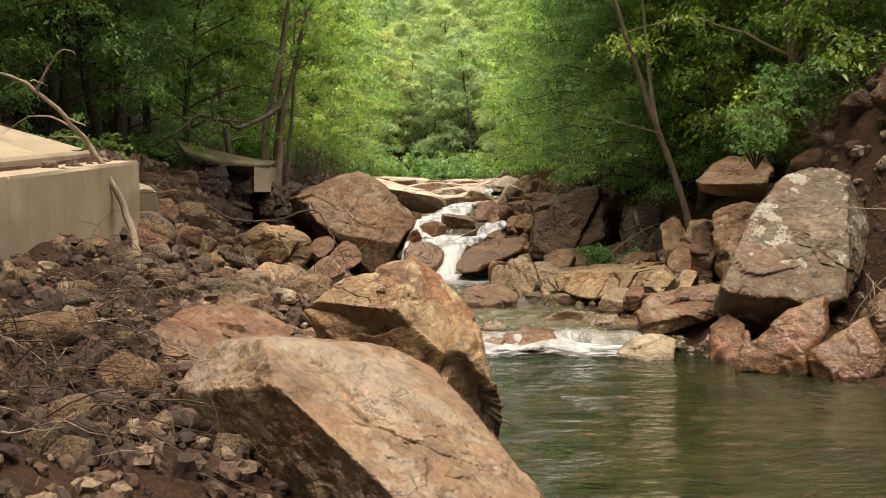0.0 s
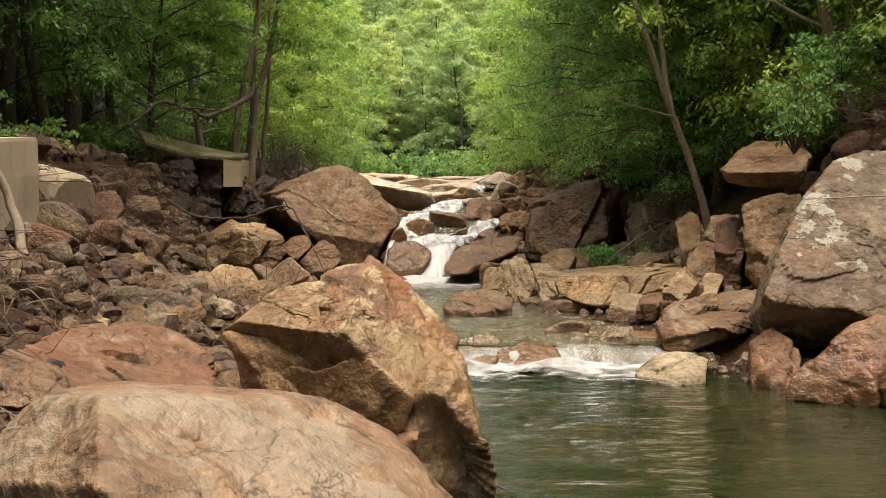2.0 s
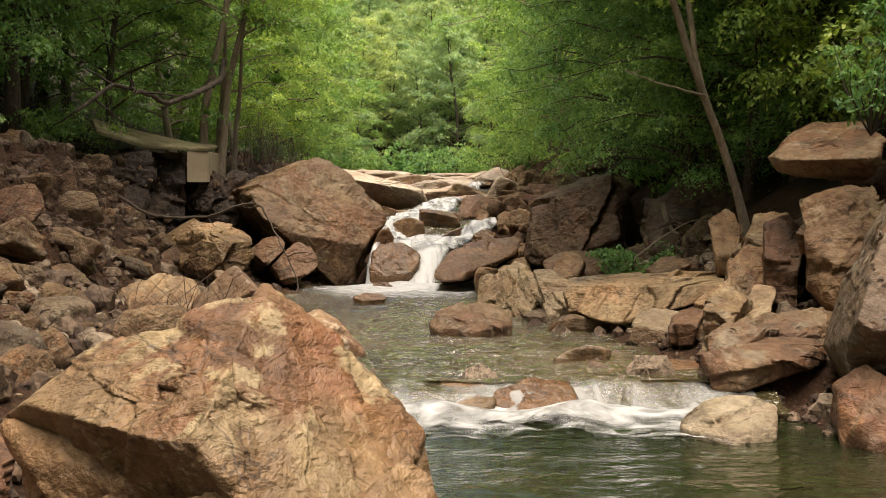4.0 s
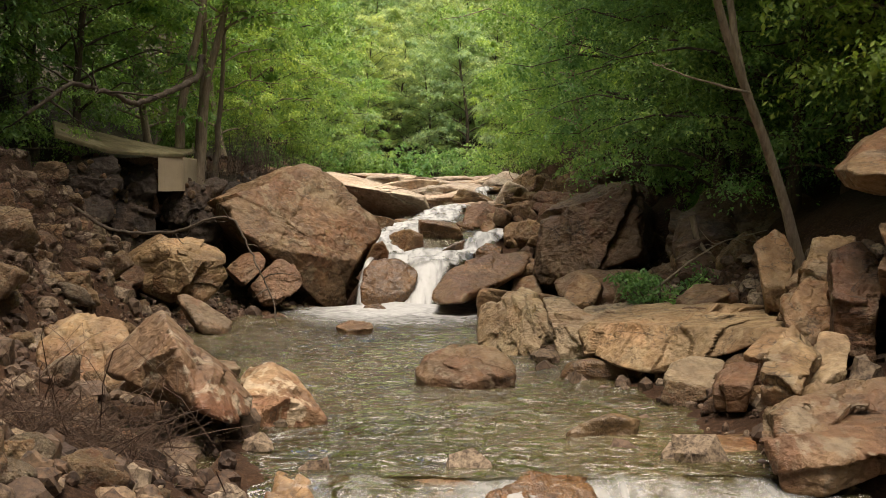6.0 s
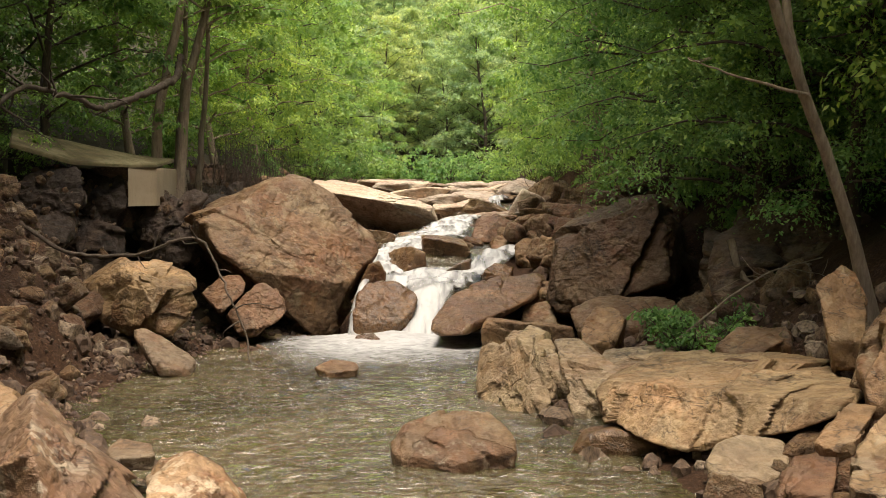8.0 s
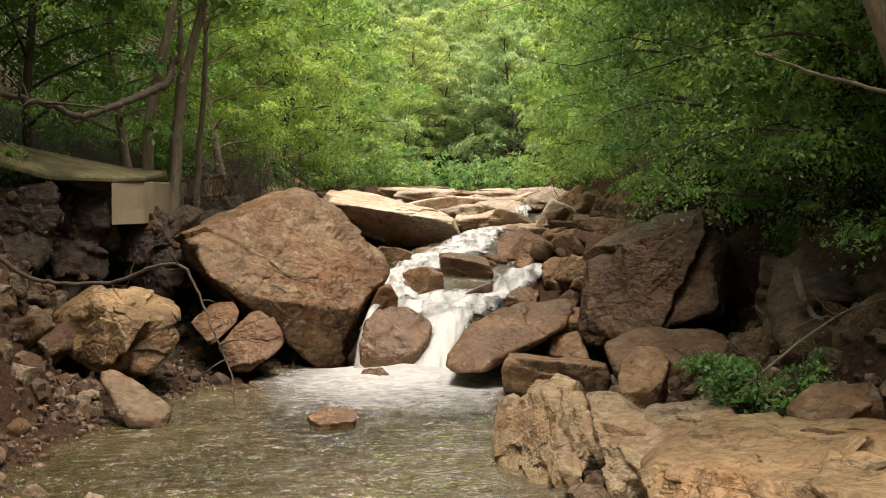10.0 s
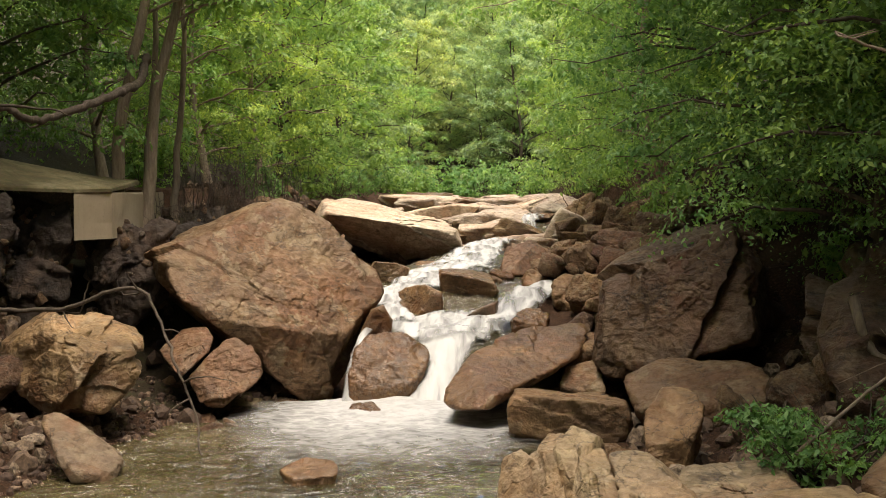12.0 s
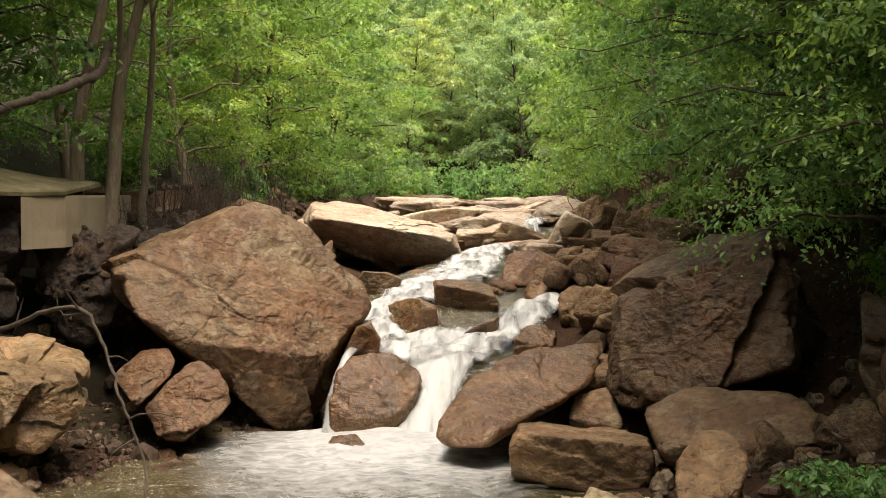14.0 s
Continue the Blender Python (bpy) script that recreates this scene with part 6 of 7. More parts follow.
# right bank
for x, y, ob, s in ((4.9, 33.5, a, 0.9), (4.6, 38.5, b, 0.9), (5.6, 29.8, a, 0.95), (8.4, 22.4, a, 1.0), (7.2, 21.6, b, 0.95), (6.9, 19.6, b, 0.95), (8.6, 27.5, a, 1.2), (7.4, 34, a, 1.2), (7.7, 18.6, f, 0.95), (6.6, 23.5, f, 1.0), (4.9, 44, c, 0.85), (7.4, 41, c, 1.1), (5.0, 50, c, 0.85), (8.0, 47, c, 1.1), (5.2, 57, c, 0.9), (7, 55, c, 1.1), (10, 16.5, f, 1.1), (10, 38, a, 1.3), (5.6, 64, c, 1.0), (9.5, 12.5, f, 1.1), (7.5, 30.5, f, 1.2), (8.6, 15.0, f, 1.0)):
    put(ob, x, y, rng.rand() * 360, s * (0.92 + 0.16 * rng.rand()))
# left bank
for x, y, ob, s in ((-5.5, 39, b, 0.85), (-5.2, 43.5, b, 0.9), (-8.0, 41, b, 1.1), (-8.8, 33, f, 1.1), (-9.6, 28.5, a, 1.0), (-9.5, 22, f, 1.1), (-7.8, 19.5, f, 0.95), (-11, 36, a, 1.3), (-6.0, 52.5, c, 0.85), (-8.5, 47, c, 1.2), (-6.2, 58, c, 0.9), (-8.5, 55, c, 1.2), (-8.6, 14.5, f, 1.0), (-6.6, 64, c, 1.0), (-10, 31.5, a, 1.0), (-7.2, 31.5, f, 0.9), (-8.3, 29.0, n, 0.85), (-8.4, 24.2, a, 0.8), (-8.8, 18.0, n, 0.85), (-9.4, 26.4, a, 1.0), (-9.6, 20.5, n, 1.0), (-9.4, 15.5, a, 0.95)):
    put(ob, x, y, rng.rand() * 360, s * (0.92 + 0.16 * rng.rand()))
# added shade trees: their crowns stay out of view and darken the banks
for x, y in ((7.2, 29), (5.8, 27.0), (6.3, 23.6), (5.4, 28.6), (6.8, 25.4), (10.5, 26.5), (11.2, 21), (6.4, 33.5), (10, 32), (-11, 27.5), (-11.3, 21.5), (-11, 15), (-8.2, 8), (-9.8, 34), (-5.3, 0.6), (-8.3, 24.5), (-9.4, 17.0), (-8.6, 29.5), (-7.6, 12.5), (-8.4, 20.8), (-7.9, 27.0)):
    put(g, x, y, rng.rand() * 360, 0.92 + 0.16 * rng.rand())
put(n, 4.8, 26.3, 40, 0.85, 1.5)
put(n, 6.4, 28.2, 75, 0.95, 2.0)
put(n, 7.3, 24.8, 160, 1.0, 2.6)
put(n, 5.5, 27.4, 310, 0.9, 2.6)
put(n, 6.4, 22.6, 130, 0.85, 1.6)
put(n, 5.9, 25.9, 200, 0.75, 2.4)
put(n, 6.7, 24.0, 290, 0.8, 2.2)
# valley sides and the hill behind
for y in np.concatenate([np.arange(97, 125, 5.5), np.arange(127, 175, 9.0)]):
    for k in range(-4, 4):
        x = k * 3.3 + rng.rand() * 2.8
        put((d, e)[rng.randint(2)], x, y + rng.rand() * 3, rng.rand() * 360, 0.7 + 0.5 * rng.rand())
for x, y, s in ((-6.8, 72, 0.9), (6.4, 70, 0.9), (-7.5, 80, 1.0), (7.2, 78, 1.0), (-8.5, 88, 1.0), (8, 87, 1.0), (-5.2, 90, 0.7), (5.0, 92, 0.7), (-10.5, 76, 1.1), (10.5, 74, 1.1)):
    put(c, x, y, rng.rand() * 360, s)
# round and behind the start: unseen trees, added for the reflections
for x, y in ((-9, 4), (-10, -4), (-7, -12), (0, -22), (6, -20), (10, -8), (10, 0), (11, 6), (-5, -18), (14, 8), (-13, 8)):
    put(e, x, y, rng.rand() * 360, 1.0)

# single trees by the stream
stem_tree("leaning_tree", "slender forked tree leaning out over the stream", [[(4.72, 20.9, 1.2), (4.5, 20.75, 2.2), (3.99, 20.6, 3.31), (3.05, 20.0, 5.66), (2.3, 19.6, 8.2), (2.0, 19.4, 9.6)], [(3.99, 20.6, 3.31), (3.85, 20.9, 4.6), (3.78, 21.1, 5.86), (3.5, 21.3, 8.5), (3.4, 21.4, 10.0)]],
          0.064, 31, 0.62, 2.4, 12, 9, 30, 0.064, leaf_bright, bark_pale)
for seed, line in ((41, [(-5.02, 31.5, 2.5), (-5.08, 31.5, 3.4), (-5.0, 31.5, 4.6), (-4.62, 31.5, 6.0), (-4.3, 31.6, 8.4), (-4.2, 31.6, 10)]),
                   (42, [(-4.80, 32.0, 2.5), (-4.72, 32.0, 3.6), (-4.6, 32.0, 4.9), (-4.25, 32.0, 6.1), (-3.9, 32.2, 8.2), (-3.8, 32.2, 10)]),
                   (43, [(-4.95, 32.4, 2.5), (-4.9, 32.4, 3.6), (-4.75, 32.4, 4.9), (-4.7, 32.4, 6.2), (-4.6, 32.4, 9.6)]),
                   (44, [(-4.65, 33.1, 2.6), (-4.6, 33.1, 3.8), (-4.45, 33.1, 5.2), (-4.4, 33.1, 8.6)])):
    stem_tree("slender_tree", "slender pale trunk in a clump beside the road slab", [line], 0.115 if seed < 43 else 0.07, seed, 0.45, 2.0, 10, 9, 26, 0.064, leaf_bright, bark_pale)

shrub("shrub", "low green shrub among the boulders", (3.45, 22.7, 0.72), 0.85, 0.6, 51, 32, 14, 0.026, leaf_deep)
shrub("shrub", "small light green shrub on a boulder", (4.55, 16.2, 2.55), 0.45, 0.95, 52, 16, 10, 0.030, leaf_deep)
shrub("shrub", "small light green shrub on the bank", (5.6, 17.5, 3.4), 0.7, 1.0, 53, 16, 12, 0.04, leaf_deep)
for k, (x, y, r, h) in enumerate(((-6.4, 37, 0.9, 1.1), (-4.9, 40.5, 0.9, 1.2), (-4.6, 45, 1.0, 1.2), (4.4, 36.0, 0.9, 1.2), (4.6, 41, 1.0, 1.2), (-7.6, 27.5, 1.0, 0.9), (-7.0, 22.5, 0.9, 0.8), (-6.5, 18.0, 0.9, 0.8), (5.2, 31.3, 0.9, 1.2), (5.6, 27.8, 0.9, 1.3), (-4.6, 50, 1.1, 1.2), (3.9, 47, 1.0, 1.2), (3.8, 54, 1.1, 1.3), (-4.4, 56, 1.2, 1.3), (-1.5, 68, 1.5, 1.6), (-3.4, 66, 1.5, 1.8), (-2.2, 73, 2.0, 2.4), (1.4, 74, 2.0, 2.2), (-5.5, 72, 2.0, 2.6), (5, 73, 2.0, 2.6), (-0.5, 77, 2.2, 2.8), (3, 78, 2.2, 2.8), (-4, 78, 2.2, 2.8))):
    shrub("undergrowth", "leafy undergrowth at the wood's edge", (x, y, float(ground_at(np.array([x]), np.array([y]))[0])), r, h, 60 + k, 20, 10, 0.05 if y < 60 else 0.085, leaf_deep if k % 3 else leaf_bright)


# ---- fallen wood and roots ----
def branch(name, label, line, r0, r1, mat, seed, twigs=0, twig_len=0.4):
    rng = np.random.RandomState(seed)
    q = np.array(line, float)
    d = np.r_[0, np.cumsum(np.linalg.norm(np.diff(q, axis=0), axis=1))]
    n = max(12, int(d[-1] / 0.09))
    u = np.linspace(0, d[-1], n)
    p = np.stack([np.interp(u, d, q[:, i]) for i in range(3)], 1)
    for _ in range(3):
        p[1:-1] = (p[:-2] + 2 * p[1:-1] + p[2:]) / 4
    p[1:-1] += rng.normal(size=(n - 2, 3)) * r0 * 0.22
    root = tagged(new(name), label, "branch")
    part("stem", mesh_of("stem", *tube(p, np.linspace(r0, r1, n), 7), mat), root)
    for k in range(twigs):
        i = rng.randint(n // 4, n)
        end = p[i] + rng.normal(size=3) * (1, 0.6, 0.7) * twig_len * 0.7
        part("twig", mesh_of("twig", *tube(bent(p[i], end, rng, 0.2, 9), np.linspace(r0 * 0.35, 0.0025, 9), 5), mat), root)
    return root


branch("dead_branch", "dead broken branch leaning on the retaining wall", [(-3.05, 11.1, 1.35), (-3.2, 11.3, 1.75), (-3.45, 11.2, 2.3), (-3.75, 11.0, 2.75), (-3.95, 10.9, 2.95), (-4.3, 10.9, 3.15), (-4.7, 10.9, 3.12)], 0.042, 0.010, twig_mat, 71, 9, 0.5)
branch("dead_branch", "long fallen dark branch across the bank", [(-5.9, 27.0, 2.2), (-5.2, 26.8, 1.75), (-4.5, 26.6, 1.68), (-3.9, 26.5, 1.72), (-3.3, 26.4, 1.95), (-2.95, 26.3, 1.98), (-2.7, 26.2, 1.5), (-2.5, 25.9, 1.2), (-2.2, 25.7, 0.6), (-2.1, 25.5, 0.25)], 0.035, 0.010, bark_dark, 72, 8, 0.4)
branch("driftwood", "curved pale driftwood below a rock wall", [(4.2, 24.3, 1.95), (4.25, 24.2, 1.55), (4.45, 24.1, 1.32), (4.7, 24.1, 1.5), (5.0, 24.1, 1.62), (5.6, 24.2, 1.6)], 0.05, 0.015, twig_mat, 73, 4, 0.5)
branch("dead_branch", "bare pale branch sticking out of the leaning tree", [(4.0, 20.5, 3.32), (3.6, 20.4, 3.40), (3.2, 20.3, 3.5), (2.85, 20.2, 3.62)], 0.018, 0.006, twig_mat, 74, 3, 0.25)
branch("dead_branch", "thin bare branch lying across the rocks", [(5.9, 13.6, 1.85), (5.2, 13.4, 1.83), (4.4, 13.2, 1.87), (3.6, 13.0, 1.82)], 0.012, 0.005, twig_mat, 75, 4, 0.25)
branch("dead_branch", "crooked dark limb hanging below the trees", [(-4.61, 31.6, 5.39), (-4.59, 31.2, 4.9), (-4.74, 30.2, 4.58), (-5.04, 29.6, 4.33), (-5.37, 29.1, 4.11), (-5.5, 28.7, 4.23), (-5.75, 28.3, 4.31), (-6.09, 27.7, 4.36), (-6.38, 27.2, 3.97), (-6.61, 27.0, 3.74)], 0.075, 0.035, bark_dark, 76, 12, 0.9)
branch("dead_branch", "thin bare branch on the pool shore", [(-1.0, 9.6, 0.5), (0.1, 9.3, 0.25), (0.55, 9.0, 0.03)], 0.014, 0.006, bark_dark, 77, 2, 0.2)
branch("dead_branch", "thin bleached twig lying over the rubble", [(-2.45, 7.6, 1.02), (-2.1, 7.4, 0.98), (-1.75, 7.1, 0.88), (-1.45, 6.9, 0.80)], 0.006, 0.003, twig_mat, 78, 1, 0.2)
branch("dead_branch", "forked dry branch in front of the rock wall", [(3.2, 22.4, 0.9), (3.8, 22.6, 1.35), (4.3, 22.9, 1.6), (5.0, 23.2, 1.75)], 0.016, 0.006, twig_mat, 79, 6, 0.5)

branch("driftwood", "pale broken piece of driftwood on dark rubble", [(-1.85, 5.7, 0.28), (-1.72, 5.75, 0.34), (-1.6, 5.75, 0.32), (-1.47, 5.8, 0.35)], 0.03, 0.012, twig_mat, 91, 3, 0.2)


def root_mat_at(label, spots, reach, count, seed, mat, lift=0.25, curl=0.22, girth=0.006):
    """A tangle of thin roots over a stretch of bank."""
    rng = np.random.RandomState(seed)
    pieces = []
    for k in range(count):
        x, y = spots[rng.randint(len(spots))]
        x, y = x + rng.normal() * 0.22, y + rng.normal() * 0.3
        z = float(ground_at(np.array([x]), np.array([y]))[0]) + lift * (0.15 + rng.rand())
        end = np.array([x, y, z]) + rng.normal(size=3) * (reach, reach, reach * 0.5) + (0.1, 0, -reach * 0.4)
        pieces.append(tube(bent((x, y, z), end, rng, curl, 7), np.linspace(0.002 + girth * rng.rand() ** 2, 0.0012, 7), 3))
    v, f = joined(pieces)
    tagged(new("roots", mesh_of("roots", v, f, mat)), label, "roots", kind="stuff")


root_mat_at("tangle of thin reddish roots hanging over the rubble", [(-2.9, 9.0), (-2.8, 9.6), (-2.6, 8.6), (-2.5, 8.0), (-2.9, 10.2), (-2.4, 7.4), (-2.3, 6.6)], 0.28, 480, 81, root_mat, 0.12)
root_mat_at("tangle of dry roots in the shaded rubble", [(-2.2, 5.8), (-2.4, 6.4), (-1.9, 5.4), (-2.6, 7.2), (-2.0, 6.0)], 0.24, 420, 82, root_mat, 0.09)
root_mat_at("pale dry roots caught in the rubble", [(-2.6, 9.4), (-2.4, 7.8), (-2.2, 6.2), (-1.9, 5.5), (-2.7, 8.6), (-2.1, 5.2)], 0.22, 70, 92, twig_mat, 0.1)
root_mat_at("heap of dry thin roots beside a tilted boulder", [(-1.75, 14.3), (-1.6, 14.1), (-1.9, 14.4), (-1.5, 14.3)], 0.20, 900, 83, root_mat, 0.22, 0.5, 0.003)
root_mat_at("roots hanging from the eroded road bank", [(-5.3, 17), (-5.2, 18.5), (-5.5, 20), (-5.2, 15), (-5.6, 22), (-5.0, 13.5), (-5.8, 24), (-5.9, 26), (-5.2, 24.5), (-4.9, 21)], 0.5, 1500, 84, root_mat)
root_mat_at("roots and twigs on the bank below the slender trees", [(-4.4, 31.5), (-4.0, 32.5), (-3.8, 33.5), (-4.2, 35), (-3.4, 31)], 0.45, 700, 85, root_mat)
root_mat_at("roots hanging from the eroded slope", [(5.6, 15), (5.9, 16.5), (6.2, 18), (5.4, 13.5), (6.3, 17)], 0.5, 600, 86, root_mat)
root_mat_at("twigs and roots along the far bank", [(3.2, 46), (3.4, 50), (3.6, 43), (3.4, 54), (-4.4, 46), (-4.6, 51), (3.0, 40)], 0.8, 500, 87, root_mat)


hang = np.random.RandomState(89)
strands = []
for k in range(16):
    top = np.array([4.35 + 1.2 * hang.rand(), 11.25 + 0.3 * hang.rand(), 1.05 + 0.15 * hang.rand()])
    strands.append(tube(bent(top, top + (0.35 * hang.normal(), -0.1, -0.25 - 0.35 * hang.rand()), hang, 0.2, 8), np.linspace(0.007, 0.002, 8), 4))
v, f = joined(strands)
tagged(new("roots", mesh_of("roots", v, f, twig_mat)), "pale thin roots hanging under an overhanging boulder", "roots", kind="stuff")


# ---- loose stones ----
def stone_kind(seed, mat, level=4):
    r = np.random.RandomState(seed)
    n = 6
    cuts = [(int(r.rand() * 360), int(math.degrees(math.asin(2 * r.rand() - 1))), round(0.50 + 0.32 * r.rand(), 2)) for k in range(n)]
    cuts += [(0, 90, 0.62), (0, -90, 0.62), (0, 0, 1.0), (180, 0, 1.0), (90, 0, 0.9), (270, 0, 0.9)]
    v, f = cut_block(level, 140, (1, 0.9, 0.7), cuts, seed, 0.7)
    return mesh_of("stone", v, f, mat)


def strew(name, label, group, kinds, spots, sizes, seed, sink=0.25, flat=1.0):
    r = np.random.RandomState(seed)
    z = ground_at(spots[:, 0], spots[:, 1])
    for (x, y), h, s in zip(spots, z, sizes):
        ob = new(name, kinds[r.randint(len(kinds))])
        ob.location = (x, y, h + s * flat * (0.55 - sink))
        ob.rotation_euler = (r.normal() * 0.35 * flat, r.normal() * 0.35 * flat, r.rand() * 6.283)
        ob.scale = (s * (0.8 + 0.4 * r.rand()), s * (0.75 + 0.3 * r.rand()), s * flat * (0.7 + 0.4 * r.rand()))
        tagged(ob, label, "stone", group)


def along(n, seed, y0, y1, side, d0, d1):
    """Places along one bank, d metres from the water's edge."""
    r = np.random.RandomState(seed)
    y = y0 + (y1 - y0) * r.rand(n)
    d = d0 + (d1 - d0) * r.rand(n)
    return np.stack([(right_edge(y) + d) if side > 0 else (left_edge(y) - d), y], 1)


def sizes_of(n, seed, low, high):
    return low * (high / low) ** (np.random.RandomState(seed).rand(n) ** 1.6)


tan = [stone_kind(k, m, 3 + k % 2) for k, m in ((101, rock_tan), (102, rock_yellow), (103, rock_red), (104, rock_brown), (105, rock_tan), (106, rock_grey))]
brown = [stone_kind(k, m, 3 + k % 2) for k, m in ((111, rock_brown), (112, rock_red), (113, rock_tan), (114, rock_brown))]
wet = [stone_kind(k, m, 4) for k, m in ((131, rock_wetred), (132, rock_brown), (133, rock_wet))]
pale = [stone_kind(k, m) for k, m in ((121, rock_pale), (122, rock_pale), (123, rock_wetgrey), (124, rock_pale))]
strew("stone", "angular tan stone on the washed out bank", "stones on the road side bank", tan, along(150, 1, 10.5, 28, -1, 0.3, 3.6), sizes_of(150, 2, 0.12, 0.34), 3)
strew("stone", "angular grey brown stone in the rubble slope", "stones on the rubble slope", tan, along(85, 4, 5, 14, -1, 0.6, 3.4), sizes_of(85, 5, 0.07, 0.22), 6)
strew("bank_stone", "tan angular stone lodged in the root tangled bank", "stones on the rubble slope", tan, np.stack([-3.3 + 1.6 * np.random.RandomState(103).rand(60), 5.2 + 7.5 * np.random.RandomState(104).rand(60)], 1), sizes_of(60, 105, 0.06, 0.16), 106, 0.1)
strew("stone", "angular tan stone on the wooded bank", "stones on the wooded bank", tan + brown, along(105, 7, 12.5, 28, 1, 0.1, 3.2), sizes_of(105, 8, 0.1, 0.34), 9)
strew("rock", "brown angular rock in the rocky upper bank", "rocks beside the cascade", brown, along(150, 10, 28.5, 44, 1, 0.1, 2.8), sizes_of(150, 11, 0.14, 0.55), 12, 0.1)
strew("rock", "brown angular rock beside the cascade", "rocks beside the cascade", brown, along(60, 13, 29.5, 46, -1, -0.4, 1.6), sizes_of(60, 14, 0.10, 0.42), 15)
strew("stone", "small wet brown stone at the pool edge", "stones at the pool edge", [brown[1], brown[0]], np.stack([-3.0 + 2.0 * np.random.RandomState(24).rand(16), 27.3 + 1.2 * np.random.RandomState(25).rand(16)], 1), sizes_of(16, 26, 0.1, 0.26), 27, 0.0)
strew("rock", "wet brown rock lying in the cascade", "rocks in the cascade", wet, np.stack([np.random.RandomState(94).rand(26) * 3.6 - 1.5, 32.2 + 9 * np.random.RandomState(95).rand(26)], 1), sizes_of(26, 96, 0.14, 0.36), 97, -0.30)
strew("stream_rock", "pale water worn rock in the upper stream", "rocks in the upper stream", pale, np.stack([np.random.RandomState(16).rand(120) * 6.4 - 3.4, 39 + 27 * np.random.RandomState(17).rand(120)], 1), sizes_of(120, 18, 0.35, 1.3), 19, 0.15, 0.42)
strew("slope_rock", "red brown rock stuck in the eroded slope", "rocks in the eroded slope", [brown[1], tan[2]], np.stack([5.3 + 2.3 * np.random.RandomState(20).rand(60), 13.5 + 6.5 * np.random.RandomState(21).rand(60)], 1), sizes_of(60, 22, 0.12, 0.5), 23, 0.3)


strew("bank_rock", "reddish brown rock stuck in the eroded earth bank", "rocks in the earth bank", [brown[1], brown[0], tan[2]], np.stack([-6.3 + 2.0 * np.random.RandomState(64).rand(60), 14 + 13.5 * np.random.RandomState(65).rand(60)], 1), sizes_of(60, 66, 0.12, 0.42), 67, 0.2)


def gravel(name, label, spots, sizes, mat, seed, fine=1):
    """Thousands of small stones in one sheet."""
    r = np.random.RandomState(seed)
    v, f = sphere(fine)
    n = len(spots)
    z = ground_at(spots[:, 0], spots[:, 1])
    lump = v[None] * (0.72 + 0.5 * r.rand(n, len(v)))[:, :, None] * (sizes[:, None] * (0.6 + 0.7 * r.rand(n, 3)))[:, None]
    g = r.rand(n) * 6.283
    x = lump[:, :, 0] * np.cos(g)[:, None] - lump[:, :, 1] * np.sin(g)[:, None]
    y = lump[:, :, 0] * np.sin(g)[:, None] + lump[:, :, 1] * np.cos(g)[:, None]
    p = np.stack([x + spots[:, 0:1], y + spots[:, 1:2], lump[:, :, 2] + (z + sizes * 0.25)[:, None]], -1)
    faces = (f[None] + (np.arange(n) * len(v))[:, None, None]).reshape(-1, 3)
    return tagged(new(name, mesh_of(name, p.reshape(-1, 3), faces, mat, smooth=False)), label, "gravel", kind="stuff")


gravel("rubble", "brown broken rubble on the bank", along(3600, 31, 4, 16, -1, 0.2, 3.6), sizes_of(3600, 32, 0.022, 0.10), rubble_mat, 33, 2)
gravel("rubble", "angular tan broken stones on the bank", along(900, 43, 10, 28, -1, 0.2, 3.8), sizes_of(900, 44, 0.06, 0.15), stones_mat, 45, 2)
gravel("rubble", "angular brown broken stones on the wooded bank", along(600, 46, 12, 28, 1, 0.0, 3.2), sizes_of(600, 47, 0.05, 0.14), stones_mat, 48, 2)
gravel("gravel", "brown gravel on the pool shore", along(6500, 34, 16, 30, -1, -0.2, 4.4), sizes_of(6500, 35, 0.012, 0.07), gravel_mat, 36)
gravel("gravel", "brown gravel between the boulders", along(3000, 37, 12, 30, 1, -0.2, 3.2), sizes_of(3000, 38, 0.015, 0.06), gravel_mat, 39)
gravel("rubble", "broken rubble beside the cascade", along(1500, 40, 30, 46, -1, -0.2, 3.0), sizes_of(1500, 41, 0.03, 0.14), rubble_mat, 42)
r = np.random.RandomState(98)
bed_spots = np.stack([-3.0 + 5.4 * r.rand(420), 15.3 + 13 * r.rand(420)], 1)
bed_spots = bed_spots[(bed_spots[:, 0] > left_edge(bed_spots[:, 1])) & (bed_spots[:, 0] < right_edge(bed_spots[:, 1]))]
gravel("gravel", "water worn stones on the stream bed", bed_spots, sizes_of(len(bed_spots), 99, 0.07, 0.22), stones_mat, 100, 2)


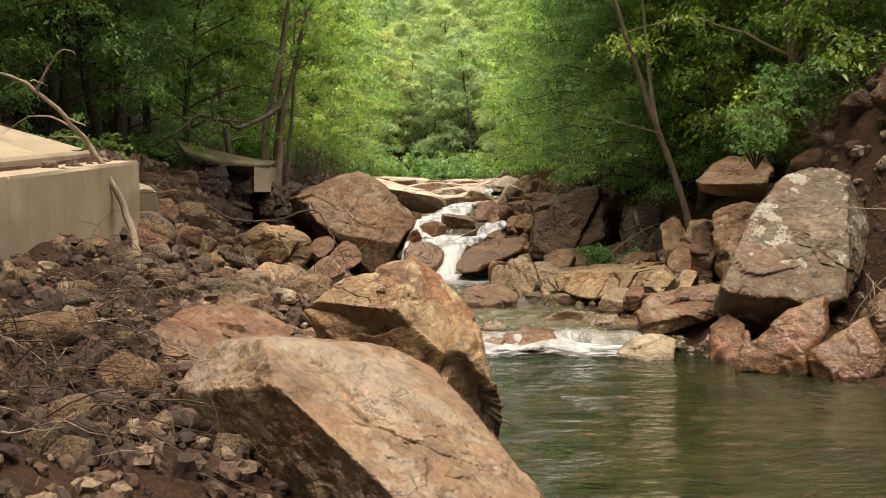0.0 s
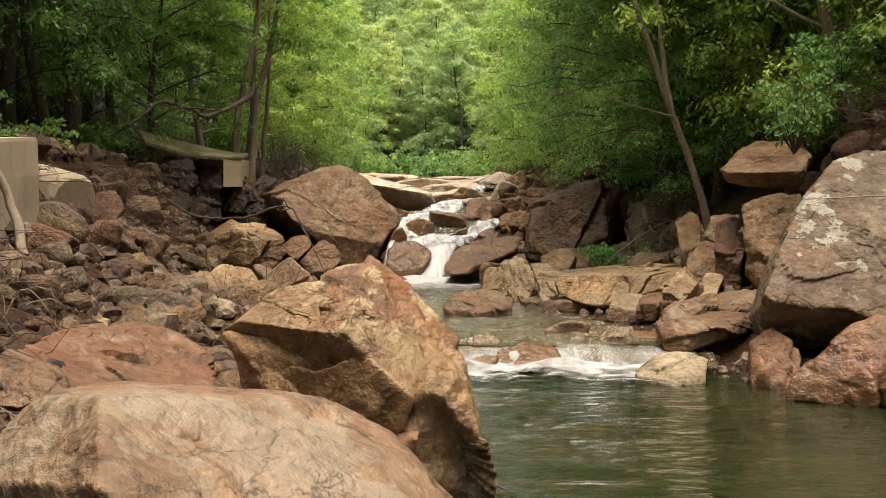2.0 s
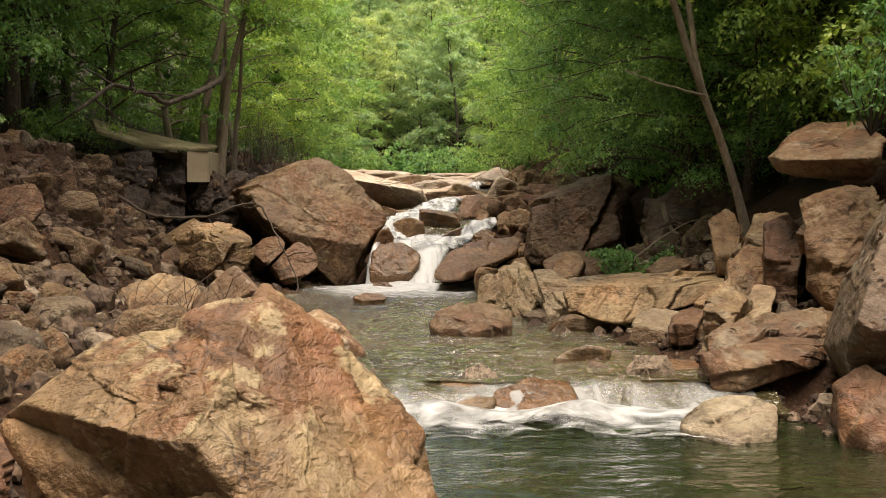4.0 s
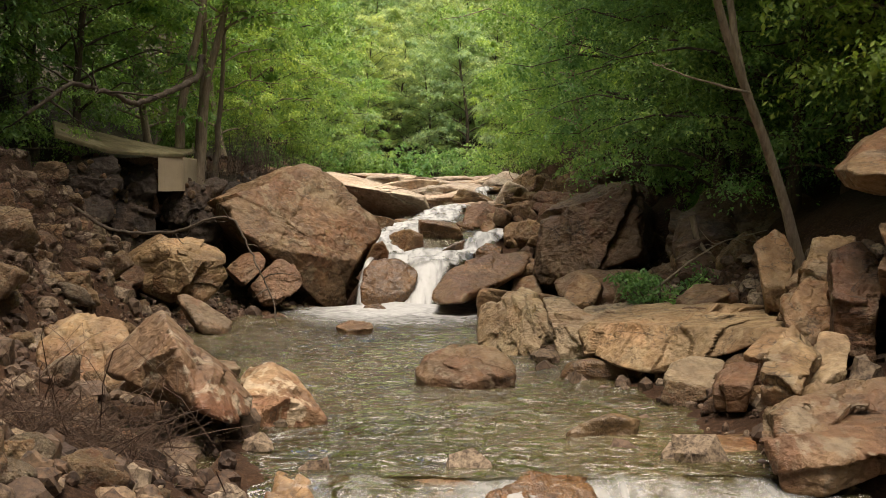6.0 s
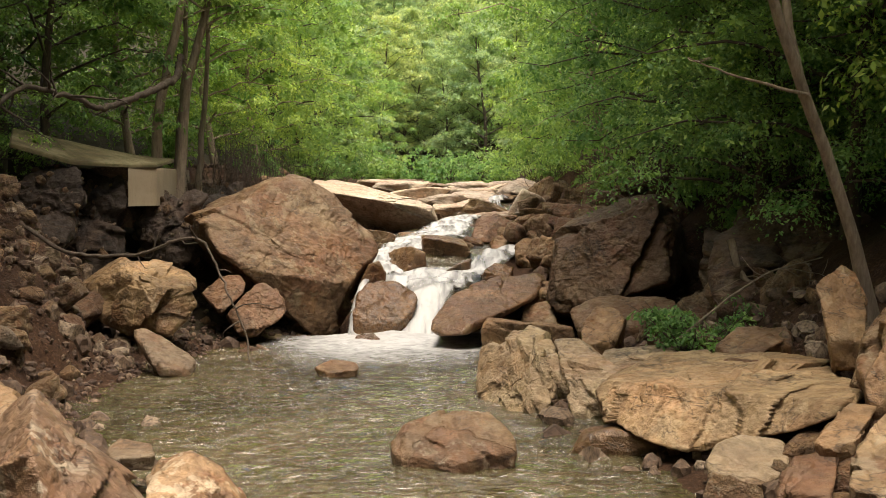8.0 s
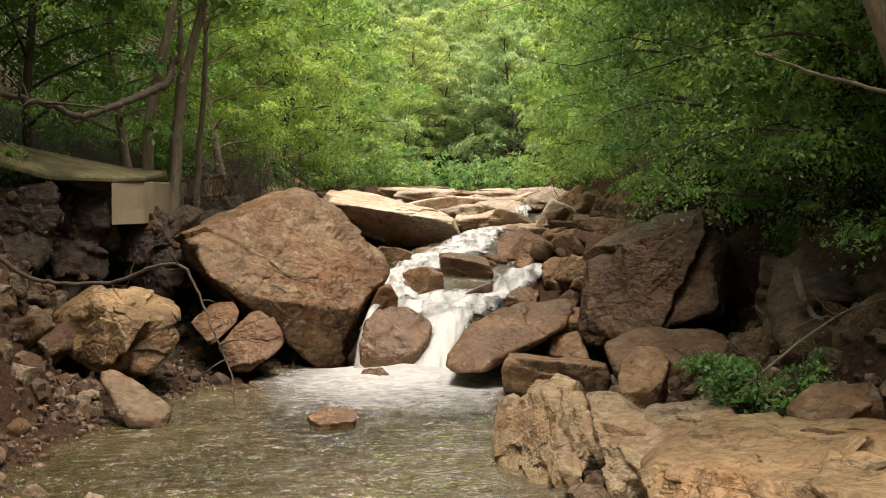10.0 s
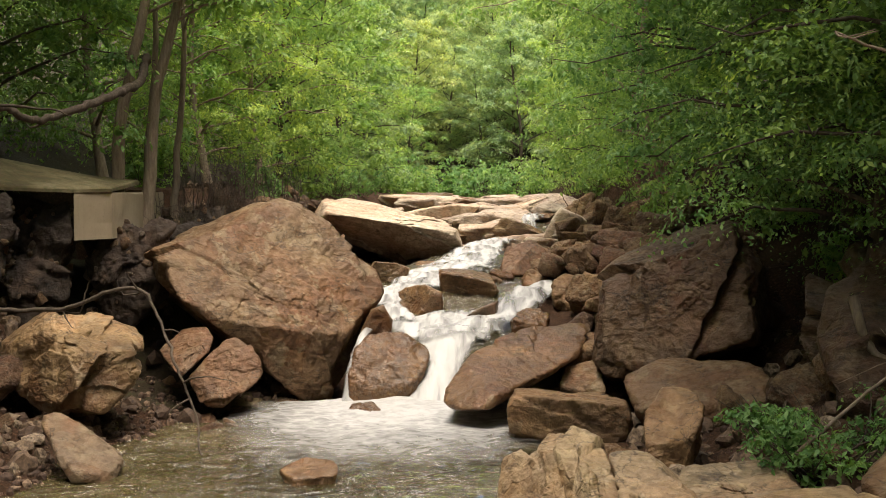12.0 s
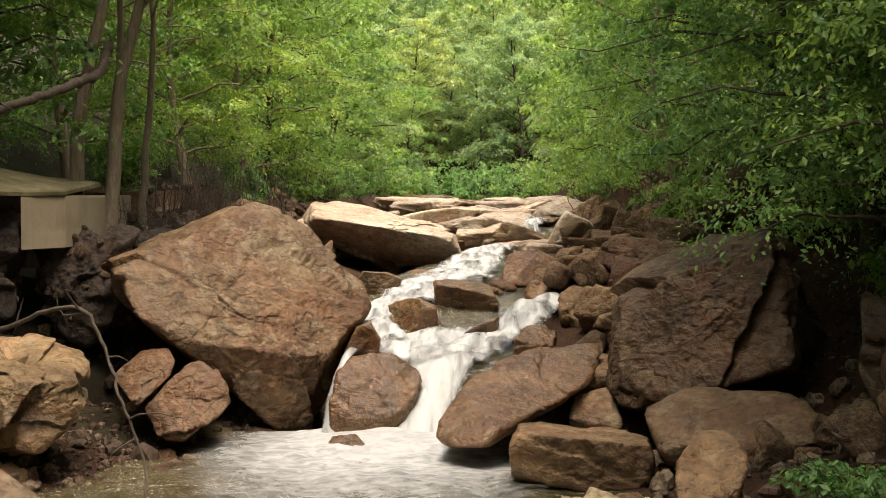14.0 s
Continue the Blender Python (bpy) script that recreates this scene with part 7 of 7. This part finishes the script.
def thicket(label, spots, count, low, high, seed, mat):
    """Thin bare upright stems, each with a few side twigs."""
    r = np.random.RandomState(seed)
    pieces = []
    for k in range(count):
        x, y = spots[r.randint(len(spots))]
        x, y = x + r.normal() * 0.35, y + r.normal() * 0.6
        foot = np.array([x, y, float(ground_at(np.array([x]), np.array([y]))[0]) - 0.05])
        h = low + (high - low) * r.rand()
        stem = bent(foot, foot + np.array([r.normal() * 0.18, r.normal() * 0.18, 1.0]) * h, r, 0.08, 8)
        pieces.append(tube(stem, np.linspace(0.006 + 0.008 * r.rand(), 0.002, 8), 4))
        for _ in range(4):
            at = stem[r.randint(3, 8)]
            pieces.append(tube(bent(at, at + r.normal(size=3) * (0.22, 0.22, 0.12) * h, r, 0.15, 6), np.linspace(0.004, 0.0015, 6), 3))
    v, f = joined(pieces)
    tagged(new("thicket", mesh_of("thicket", v, f, mat)), label, "thicket", kind="stuff")


thicket("bare brown saplings and twigs below the slender trees", [(-4.4, 32), (-4.1, 33.5), (-4.3, 35), (-3.6, 34), (-4.6, 37), (-3.9, 38.5), (-4.3, 41)], 150, 0.5, 1.5, 101, bark_dark)
thicket("bare twigs along the far bank", [(3.6, 40), (3.8, 44), (3.9, 48), (3.4, 52), (-4.4, 46), (-4.5, 50), (4.2, 36)], 130, 0.5, 1.4, 102, root_mat)

# stones stuck in the lumps of cemented rubble
chips = [stone_kind(k, m, 3) for k, m in ((141, rock_grey), (142, rock_tan), (143, rock_brown))]
for clod in [o for o in scene.collection.objects if o.name.startswith("rubble_clod")]:
    r = np.random.RandomState(int(abs(clod.location.x) * 100))
    co = np.empty(len(clod.data.vertices) * 3, np.float32)
    clod.data.vertices.foreach_get("co", co)
    co = co.reshape(-1, 3)
    front = co[(co[:, 1] < 0.1) & (np.abs(co[:, 2]) < 0.8)]
    for at in front[r.choice(len(front), 55, replace=False)]:
        ob = part("pebble", chips[r.randint(3)], clod)
        ob.location = [float(v) for v in at]
        ob.rotation_euler = tuple(r.rand(3) * 6.283)
        ob.scale = (0.03 + 0.07 * r.rand() ** 2,) * 3
